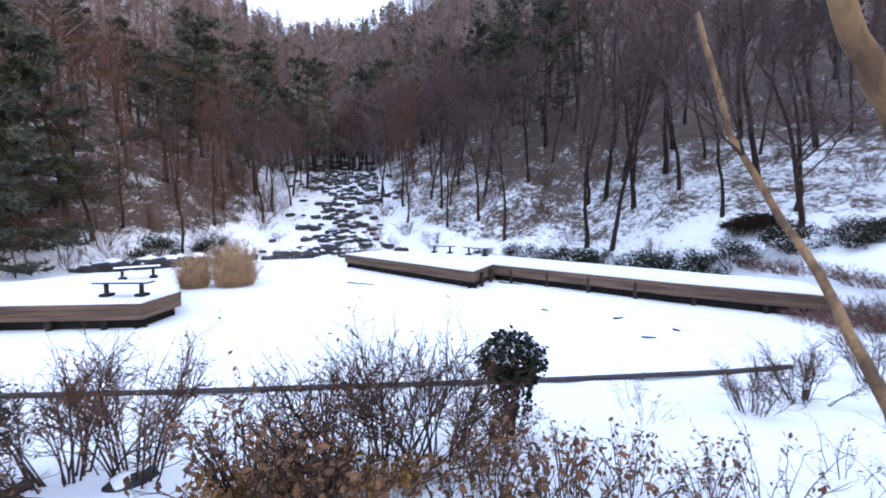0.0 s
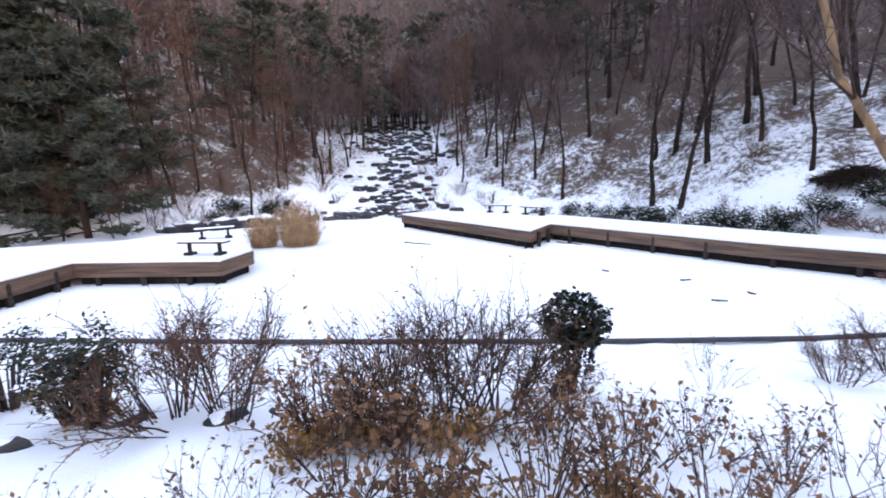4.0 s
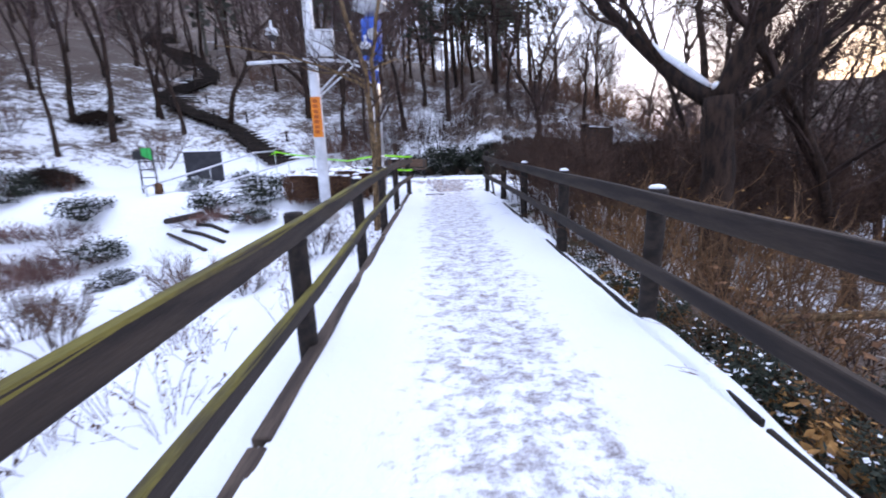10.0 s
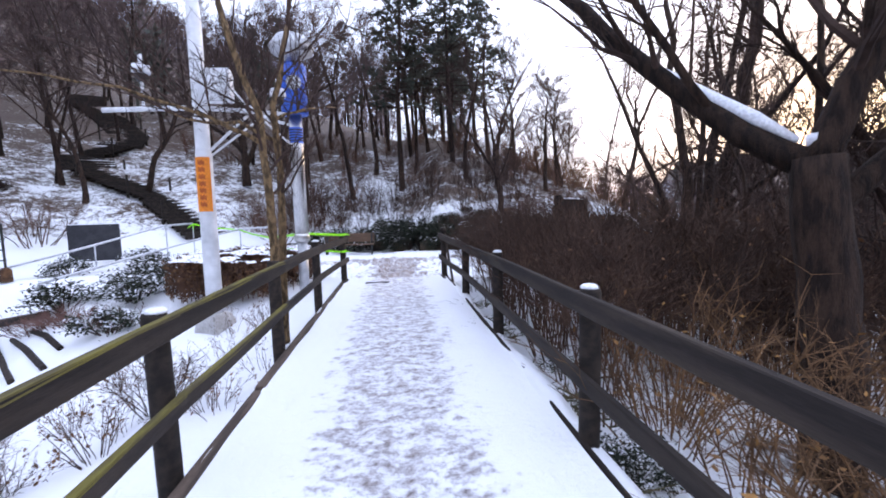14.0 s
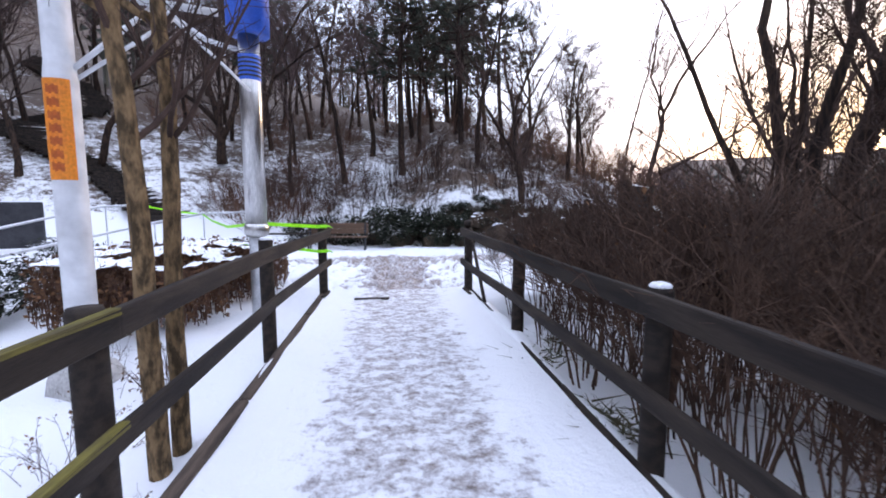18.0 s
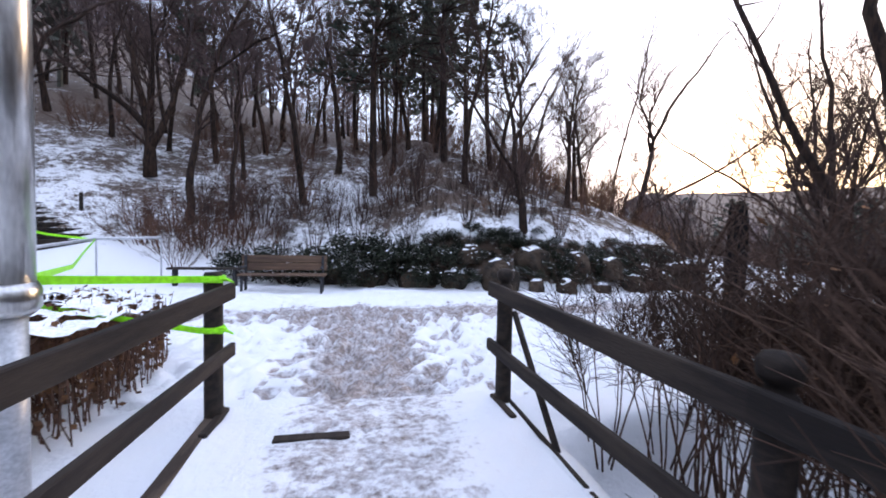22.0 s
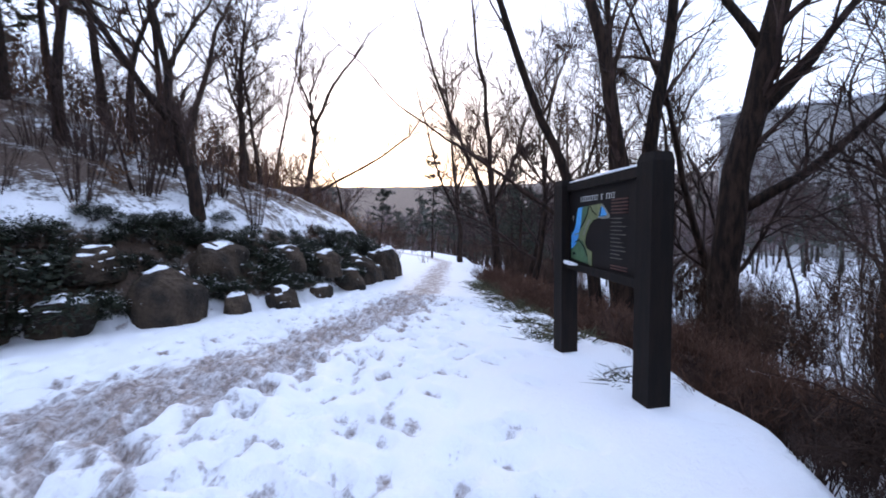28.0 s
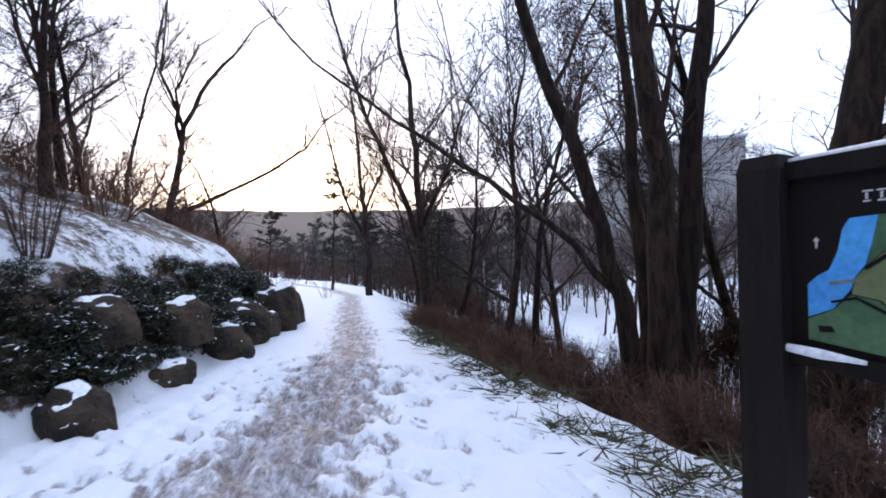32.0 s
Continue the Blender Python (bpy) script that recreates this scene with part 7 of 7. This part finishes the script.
for k in range(96):
    u = er.random()
    px, py = 5.5 + 18 * u, 19.6 + 13 * u
    o = er.uniform(1.0, 4.2)
    rows.append((px + o * 0.6, py - o * 0.75, er.uniform(0, 360), er.uniform(0.55, 0.9)))
for k, row in enumerate(rows):
    copies((t1, t2)[k % 2], [row], 5)

# map board between two stout posts
sign = thing("map_board", "black timber notice board with a painted park map, between two posts", "sign", (5.15, 21.4, 0.0))


def sign_local(x, y, z):
    return Vector((x - 5.15, y - 21.4, z))


for (bx, by), (tx, ty), z in (((5.76, 21.96), (5.77, 21.965), 1.93), ((4.55, 20.84), (4.545, 20.825), 1.99)):
    b = Build()
    lo, hi = sign_local(bx, by, -0.45), sign_local(tx, ty, z)
    for k, p in enumerate((lo, lo.lerp(hi, 0.97), hi)):
        h = (0.105, 0.10, 0.085)[k]
        m = pose(*p, 0, 0, 45)
        b.v += [tuple(m @ Vector(c)) for c in ((-h, -h, 0), (h, -h, 0), (h, h, 0), (-h, h, 0))]
    for k in range(2):
        for s in range(4):
            t = (s + 1) % 4
            b.f.append((4 * k + s, 4 * k + t, 4 * k + 4 + t, 4 * k + 4 + s))
    b.f += [(3, 2, 1, 0), (8, 9, 10, 11)]
    part("post", b, SIGN_WOOD, sign)
left_top, right_top = sign_local(5.77, 21.96, 1.82), sign_local(4.545, 20.83, 1.84)
left_low, right_low = sign_local(5.76, 21.96, 0.95), sign_local(4.55, 20.835, 0.90)
facing = Vector((-0.70, 0.71, 0.06)).normalized()


def on_board(u, v, out):
    """A point of the board: u from the far post to the near one, v from the top down."""
    return left_top.lerp(right_top, u).lerp(left_low.lerp(right_low, u), v) + facing * out


def board_face(cells, out, mat, name, label="", thick=0.004):
    b = Build()
    if 0 < out < 0.03:
        cells = [[(0.10 + (u - 0.10) * 0.8, v) for u, v in poly] for poly in cells]
    for poly in cells:
        base, n = len(b.v), len(poly)
        b.v += [tuple(on_board(u, v, out)) for u, v in poly] + [tuple(on_board(u, v, out - thick)) for u, v in poly]
        b.f.append(tuple(base + k for k in range(n)))
        b.f.append(tuple(base + n + k for k in reversed(range(n))))
        for k in range(n):
            j = (k + 1) % n
            b.f.append((base + k, base + n + k, base + n + j, base + j))
    return part(name, b, mat, sign, label)


BOARD = material("dark_brown_panel", (0.009, 0.0055, 0.005), (0.006, 0.004, 0.004), 0.65, 3, 40, 0.06)
MAP_BLUE = material("map_blue", (0.05, 0.33, 0.75), (0.06, 0.40, 0.80), 0.4, 4, 30, 0.0)
MAP_GREEN = material("map_green", (0.075, 0.16, 0.075), (0.05, 0.12, 0.06), 0.4, 5, 30, 0.0)
MAP_OLIVE = material("map_olive", (0.19, 0.21, 0.09), (0.14, 0.17, 0.075), 0.4, 5, 30, 0.0)
MAP_GREY = material("map_grey", (0.27, 0.26, 0.22), (0.20, 0.20, 0.17), 0.4, 5, 30, 0.0)
LETTER = material("white_lettering", (0.72, 0.72, 0.70), (0.6, 0.6, 0.58), 0.5, 4, 30, 0.0)
PALE_TEXT = material("dull_pale_lettering", (0.13, 0.12, 0.11), (0.08, 0.075, 0.07), 0.5, 4, 30, 0.0)
RED_TEXT = material("dull_red_lettering", (0.10, 0.032, 0.026), (0.07, 0.024, 0.02), 0.5, 4, 30, 0.0)
board_face([[(0.03, 0.0), (0.97, 0.0), (0.97, 1.0), (0.03, 1.0)]], 0.0, BOARD, "panel", "dark brown panel", 0.05)
board_face([[(0.02, -0.07), (0.98, -0.07), (0.98, 0.03), (0.02, 0.03)]], 0.035, SIGN_WOOD, "top_frame", "", 0.12)
board_face([[(0.02, 0.98), (0.98, 0.98), (0.98, 1.07), (0.02, 1.07)]], 0.035, SIGN_WOOD, "bottom_frame", "", 0.12)
snow_line = Build()
snow_line.tube([on_board(0.03, -0.08, -0.02), on_board(0.5, -0.085, -0.02), on_board(0.97, -0.08, -0.02)], [0.02, 0.028, 0.02], 8)
part("snow", snow_line, SNOW, sign, "line of snow along the top", True)
ledge = Build()
ledge.tube([on_board(0.02, 0.985, 0.05), on_board(0.14, 0.985, 0.06), on_board(0.24, 0.985, 0.05)], [0.02, 0.026, 0.01], 8)
part("snow", ledge, SNOW, sign, "scrap of snow on the lower frame", True)
board_face([[(0.10, 0.80), (0.10, 0.62), (0.13, 0.57), (0.165, 0.535), (0.19, 0.44), (0.205, 0.32), (0.225, 0.265), (0.30, 0.255), (0.285, 0.37), (0.265, 0.50), (0.235, 0.57), (0.225, 0.63), (0.175, 0.74)]], 0.006, MAP_BLUE, "map_water", "blue water on the map")
board_face([[(0.10, 0.81), (0.175, 0.745), (0.225, 0.66), (0.30, 0.68), (0.32, 0.72), (0.38, 0.80), (0.40, 0.95), (0.10, 0.925)]], 0.006, MAP_GREEN, "map_wood", "green woodland on the map")
board_face([[(0.30, 0.255), (0.40, 0.25), (0.40, 0.30), (0.33, 0.40), (0.27, 0.50), (0.285, 0.37)]], 0.006, MAP_GREEN, "map_wood")
board_face([[(0.235, 0.575), (0.27, 0.505), (0.33, 0.41), (0.405, 0.30), (0.415, 0.248), (0.60, 0.235), (0.57, 0.34), (0.545, 0.40), (0.48, 0.42), (0.42, 0.48), (0.36, 0.60), (0.345, 0.70), (0.37, 0.76), (0.46, 0.80), (0.46, 0.965), (0.405, 0.955), (0.385, 0.80), (0.325, 0.715), (0.305, 0.675), (0.228, 0.655)]], 0.006, MAP_OLIVE, "map_land", "olive land on the map")
board_face([[(0.55, 0.395), (0.575, 0.345), (0.605, 0.235), (0.66, 0.29), (0.72, 0.37), (0.71, 0.40), (0.62, 0.41)]], 0.006, MAP_GREY, "map_shore", "grey shore on the map")
board_face([[(0.565, 0.385), (0.60, 0.27), (0.64, 0.29), (0.685, 0.36), (0.64, 0.385)]], 0.010, MAP_BLUE, "map_water")
board_face([[(0.17, 0.70), (0.24, 0.665), (0.33, 0.735), (0.395, 0.86), (0.385, 0.865), (0.322, 0.748), (0.24, 0.68), (0.17, 0.712)]], 0.010, BOARD, "map_road", "dark road line on the map")
board_face([[(0.26, 0.515), (0.33, 0.43), (0.385, 0.335), (0.40, 0.26), (0.41, 0.26), (0.395, 0.34), (0.34, 0.44), (0.268, 0.53)]], 0.010, BOARD, "map_road")
board_face([[(0.44, 0.25), (0.47, 0.31), (0.54, 0.36), (0.535, 0.37), (0.462, 0.32), (0.432, 0.255)]], 0.010, BOARD, "map_road")
board_face([[(0.575, 0.38), (0.605, 0.275), (0.612, 0.28), (0.59, 0.375), (0.66, 0.37), (0.66, 0.38)]], 0.013, BOARD, "map_outline", "dark outline on the map")
board_face([[(0.13, 0.84), (0.17, 0.835), (0.18, 0.865), (0.135, 0.875)]], 0.010, BOARD, "map_house", "small dark mark on the map")
board_face([[(0.165, 0.60), (0.245, 0.575), (0.245, 0.59), (0.165, 0.615)]], 0.010, MAP_GREY, "map_bridge", "grey bridge on the map")
board_face([[(0.32, 0.60), (0.36, 0.50), (0.42, 0.41), (0.435, 0.42), (0.37, 0.52), (0.335, 0.61)]], 0.010, MAP_GREY, "map_path")
lrng = random.Random(230)
title = []
u = 0.26
while u < 0.77:
    w = lrng.uniform(0.018, 0.030)
    if lrng.random() > 0.2:
        title += [[(u, 0.13), (u + w, 0.13), (u + w, 0.138), (u, 0.138)], [(u + w * 0.3, 0.143), (u + w * 0.5, 0.143), (u + w * 0.5, 0.175), (u + w * 0.3, 0.175)], [(u + 0.002, 0.18), (u + w * 0.8, 0.18), (u + w * 0.8, 0.188), (u + 0.002, 0.188)]]
    u += w + 0.010
for k in range(0, len(title), 3):
    board_face(title[k:k + 3], 0.004, LETTER, "title_mark")
lines = []
for k in range(11):
    v = 0.40 + 0.042 * k
    lines.append([(0.735, v), (0.735 + lrng.uniform(0.10, 0.21), v), (0.735 + lrng.uniform(0.10, 0.21), v + 0.010), (0.735, v + 0.010)])
for line in lines:
    board_face([line], 0.004, PALE_TEXT, "legend_line")
lines = [[(0.735, v), (0.95, v), (0.95, v + 0.014), (0.735, v + 0.014)] for v in (0.20, 0.235, 0.27, 0.305, 0.34, 0.90, 0.93)]
for line in lines:
    board_face([line], 0.004, RED_TEXT, "red_line")
board_face([[(0.118, 0.38), (0.128, 0.36), (0.138, 0.38), (0.131, 0.38), (0.131, 0.42), (0.125, 0.42), (0.125, 0.38)]], 0.004, LETTER, "north_mark", "small white arrow")

# low log rail beyond the sign
rail = thing("log_rail", "low dark log rail half under snow beside the path", "rail", planted(6.4, 20.2))
o = Vector(planted(6.4, 20.2))
b = Build()
b.tube([Vector((7.4, 21.5, -0.36)) - o, Vector((6.45, 19.85, -0.38)) - o, Vector((6.0, 19.05, -0.42)) - o], [0.07, 0.075, 0.065], 9)
part("log", b, BARK, rail, "", True)
b = Build()
b.tube([Vector((7.2, 21.2, -0.295)) - o, Vector((6.45, 19.85, -0.305)) - o, Vector((6.25, 19.5, -0.335)) - o], [0.010, 0.018, 0.008], 7)
part("snow", b, SNOW, rail, "", True)
for x, y in ((7.25, 21.25), (6.45, 19.85), (6.1, 19.2)):
    b = Build()
    b.tube([Vector((x, y, ground_z(x, y) - 0.2)) - o, Vector((x, y, -0.38)) - o], [0.05, 0.05], 8)
    part("stake", b, BARK, rail)

# large trees below the path
limbs_tree("large_tree", "dark leaning trunk with forking limbs below the path", [
    ([(8.9, 20.42, -2.2), (8.9, 20.4, 0.5), (8.95, 20.25, 2.2), (9.05, 19.95, 3.6), (9.2, 19.6, 5.6), (9.4, 19.2, 9)], 0.27, 0.12),
    ([(9.0, 20.1, 2.9), (9.5, 19.3, 3.9), (10.0, 18.5, 5.2), (10.4, 17.7, 7.2)], 0.09, 0.035),
    ([(8.93, 20.33, 1.5), (9.3, 19.4, 2.1), (9.8, 18.4, 3.1), (10.6, 17.0, 4.9)], 0.10, 0.035),
    ([(9.1, 19.9, 4.0), (9.0, 20.6, 5.2), (9.1, 21.2, 6.8)], 0.08, 0.035),
], BARK, TWIG, 220, planted(8.9, 20.4), 12, 7, 1.6, (), 0.5, 0.006)
limbs_tree("slim_tree", "slim dark trunk standing in the brush below the path", [
    ([(9.6, 18.3, -2.4), (9.6, 18.3, 0.5), (9.65, 18.25, 2.6), (9.55, 18.2, 5.0), (9.6, 18.1, 8.5)], 0.125, 0.05),
    ([(9.62, 18.27, 1.6), (9.9, 17.7, 2.6), (10.2, 17.2, 4.0)], 0.04, 0.015),
], BARK, TWIG, 226, planted(9.6, 18.3), 9, 6, 1.2, (), 0.5, 0.006)
limbs_tree("cluster_tree", "cluster of dark trunks rising from one root below the path", [
    ([(9.3, 22.0, -1.8), (9.25, 22.0, 0.6), (9.2, 22.0, 2.4), (9.0, 22.3, 4.6), (8.9, 22.8, 8)], 0.24, 0.08),
    ([(9.45, 21.8, -1.8), (9.5, 21.75, 0.8), (9.6, 21.6, 2.8), (9.9, 21.3, 5.0), (10.2, 21.0, 8)], 0.21, 0.07),
    ([(9.2, 22.2, -1.8), (9.0, 22.5, 0.8), (8.8, 22.9, 2.2), (8.3, 23.5, 4.0), (7.6, 24.1, 6.4)], 0.15, 0.05),
    ([(9.5, 22.1, -1.8), (9.7, 22.2, 1.2), (9.9, 22.3, 3.4), (10.2, 22.6, 6.5)], 0.14, 0.05),
    ([(9.0, 22.5, 0.8), (8.8, 23.4, 1.8), (8.6, 24.5, 2.6), (8.2, 25.8, 3.6)], 0.06, 0.02),
], BARK, TWIG, 221, planted(9.3, 22.0), 10, 6, 1.6, (), 0.5, 0.006)
limbs_tree("path_tree", "dark forked tree at the edge of the snowy path", [
    ([(15.7, 27.8, -1.2), (15.6, 27.9, 1.0), (15.6, 28.0, 2.6), (15.5, 28.2, 5.5), (15.4, 28.6, 9)], 0.20, 0.05),
    ([(15.6, 27.95, 1.4), (15.2, 28.5, 3.4), (14.7, 29.3, 5.4), (14.3, 30.0, 8)], 0.11, 0.04),
    ([(15.6, 27.95, 2.2), (15.9, 27.2, 3.8), (16.1, 26.6, 6)], 0.08, 0.03),
], BARK, TWIG, 222, planted(15.7, 27.8), 9, 20, 2.2, (), 0.5, 0.010)
limbs_tree("path_tree", "tall slim dark tree where the path bends", [
    ([(22.9, 33.9, -1.4), (22.8, 34.0, 2.0), (22.6, 34.2, 5.0), (22.4, 34.6, 10)], 0.20, 0.05),
    ([(22.85, 33.95, 1.8), (22.2, 34.8, 4.0), (21.6, 35.6, 8)], 0.11, 0.04),
    ([(22.7, 34.1, 3.2), (23.4, 33.4, 5.5), (23.7, 32.9, 9)], 0.09, 0.03),
], BARK, TWIG, 223, planted(22.9, 33.9), 9, 20, 2.4, (), 0.5, 0.012)
limbs_tree("bent_tree", "dark many-limbed tree with one limb leaning over the path", [
    ([(19.3, 44.4, -0.6), (19.36, 44.33, 2.0), (20.0, 43.8, 5.6), (20.3, 43.6, 8.3), (21.3, 42.7, 11.1), (22.5, 41.5, 13.4)], 0.26, 0.06),
    ([(20.2, 43.7, 7.5), (20.05, 43.8, 10.2), (20.7, 43.2, 12.3)], 0.12, 0.04),
    ([(19.5, 44.2, 2.6), (19.9, 43.9, 3.5), (21.3, 42.7, 4.5), (23.4, 40.5, 6.2), (24.6, 39.0, 7.6), (25.3, 38.0, 9.4)], 0.16, 0.04),
    ([(20.3, 43.6, 8.2), (19.5, 44.2, 11.0), (19.8, 44.0, 14.5)], 0.11, 0.04),
    ([(18.2, 45.2, -0.4), (18.3, 45.1, 5.4), (19.0, 44.6, 9.7), (19.7, 44.0, 14.4)], 0.12, 0.04),
], BARK, TWIG, 224, planted(19.3, 44.4), 9, 14, 2.4, (), 0.5, 0.013)
tree_thing("thin_pine", "thin straight young pine beside the path", "tree", pine_tree(225, 8.5, 0.10, 0.25, 0.14, 120, 0.0, 0.34), (BARK, PINE), planted(27, 39))

# woods below and beyond the path
for k, (x, y, h, s) in enumerate([(12.6, 24.0, 8, 0.10), (13.4, 22.0, 9, 0.12), (17.5, 27.5, 9, 0.11), (19.2, 29.6, 8, 0.09), (12.0, 19.6, 9, 0.12), (14.6, 17.4, 10, 0.14), (18.4, 24.0, 10, 0.13), (9.2, 15.0, 8, 0.14), (11.6, 12.4, 9, 0.15), (8.2, 18.2, 6, 0.08), (7.4, 13.8, 7, 0.12), (10.4, 24.4, 7, 0.09)]):
    tree_thing("woodland_tree", "leafless dark tree standing in the brush below the path", "tree", bare_tree(240 + k, h, s, 0.22, 0.55, 3, (er.gauss(0, 0.12), er.gauss(0, 0.12)), kids=(7, 6, 5), wob=0.11), (BARK, TWIG), planted(x, y), "trees below the path", k * 40)
spots = hill_spots(er, 38, 10, 70, -8, 60, lambda x, y: -40 < edge_of(x, y) < -5 and math.hypot(x, y - 14) > 16, 3.2)
for k, (x, y) in enumerate(spots):
    scatter((tall_a, tall_b, tall_c, tall_a, tall_b)[k % 5], [(x, y)], er, 0.6, 0.9)
spots = hill_spots(er, 34, 24, 62, 34, 76, lambda x, y: abs(edge_of(x, y)) > 2.5 and (edge_of(x, y) < 0 or north_of(x, y) > -3), 3.4)
for k, (x, y) in enumerate(spots):
    scatter(((pine_a, pine_b, pine_a, tall_b) if edge_of(x, y) < 0 else (tall_b, tall_c, tall_a, tall_c))[k % 4], [(x, y)], er, 0.45, 0.7)
for k in range(26):
    u = er.random()
    x, y = 31 + 14 * u + er.gauss(0, 1.5), 40.5 + 13 * u + er.gauss(0, 2.0)
    if abs(edge_of(x, y) - 0.9) > 1.6:
        scatter((pine_a, pine_b, tall_b)[k % 3], [(x, y)], er, 0.36, 0.58)
spots = hill_spots(er, 46, 20, 48, 28, 60, lambda x, y: 1.8 < abs(edge_of(x, y) - 0.9) < 9 and north_of(x, y) < 8, 1.2)
copies(t2, [(x, y, er.uniform(0, 360), er.uniform(0.9, 1.6)) for x, y in spots], 5)
more_pines = hill_spots(er, 26, 22, 44, 26, 46, lambda x, y: -9 < edge_of(x, y) < -1.5, 2.0)
for k, (x, y) in enumerate(more_pines):
    scatter((pine_a, pine_b, tall_b)[k % 3], [(x, y)], er, 0.38, 0.58)
scrub = hill_spots(er, 40, 9, 34, 31, 62, lambda x, y: 2.0 < north_of(x, y) < 16, 1.8)
for k, (x, y) in enumerate(scrub):
    scatter((tall_b, tall_c, tall_b)[k % 3], [(x, y)], er, 0.35, 0.62)
copies(t3, [(x + 0.8, y + 0.8, er.uniform(0, 360), er.uniform(1.0, 1.7)) for x, y in scrub[:26]], 5)


# far buildings across the valley
def far_building(at, turn, wide, deep, floors, bays, label):
    t = thing("apartment_building", label, "building", at, "far buildings")
    hgt = floors * 2.9
    b = Build()
    b.box((-wide / 2, -deep / 2, -8), (wide / 2, deep / 2, hgt), 0.1)
    part("wall", b, CONCRETE, t)
    b = Build()
    b.box((-wide / 2 - 0.4, -deep / 2 - 0.4, hgt + 0.01), (wide / 2 + 0.4, deep / 2 + 0.4, hgt + 0.5), 0.1)
    part("roof", b, SNOW, t, "snow-covered flat roof")
    pane = Build()
    pane.box((-wide / bays * 0.33, -0.15, 0), (wide / bays * 0.33, 0.05, 1.4), 0.02)
    me = pane.mesh("window", GREY_BOX)
    for fl in range(floors):
        for k in range(bays):
            w = new("window", me)
            w.parent = t
            w.location = (-wide / 2 + (k + 0.5) * wide / bays, -deep / 2 - 0.02, fl * 2.9 + 0.9)
        s = Build()
        s.box((-wide / 2, -deep / 2 - 0.7, fl * 2.9 + 0.35), (wide / 2, -deep / 2 - 0.01, fl * 2.9 + 0.6), 0.05)
        part("balcony", s, CONCRETE, t)
    t.matrix_basis = pose(*at, 0, 0, turn)
    return t


far_building((90, 10.5, -8), 84, 22, 12, 9, 8, "pale grey apartment building across the valley")
far_building((112, -16, -7), 70, 30, 12, 5, 10, "low pale apartment building across the valley")


# flattened grass showing through the snow along the path's edge
def grass_tuft(seed):
    random.seed(seed)
    rng = random.Random(seed)
    b = Build()
    for _ in range(70):
        p = Vector((rng.gauss(0, 0.12), rng.gauss(0, 0.12), -0.01))
        b.spike(p, p + Vector((rng.gauss(0, 0.14), rng.gauss(0, 0.14), rng.uniform(0.02, 0.10))), 0.008)
    return b


tuft = single("grass_tuft", grass_tuft(300), GRASS, "flattened tuft of dull green grass in the snow", "grass", planted(5.0, 21.15), "grass tufts along the path")
for k in range(46):
    u = er.random()
    x, y = 6.2 + 6.2 * u + er.gauss(0, 0.22), 22.1 + 4.6 * u + er.gauss(0, 0.22)
    c = copy_thing(tuft, pose(*planted(x, y)))
    c.matrix_basis = pose(*planted(x, y), 0, 0, er.uniform(0, 360)) @ Matrix.Scale(er.uniform(0.7, 1.6), 4)
for k in range(14):
    x, y = er.uniform(1.4, 2.4), er.uniform(6, 19)
    c = copy_thing(tuft, pose(*planted(x, y)))
    c.matrix_basis = pose(*planted(x, y), 0, 0, er.uniform(0, 360)) @ Matrix.Scale(er.uniform(0.7, 1.6), 4)
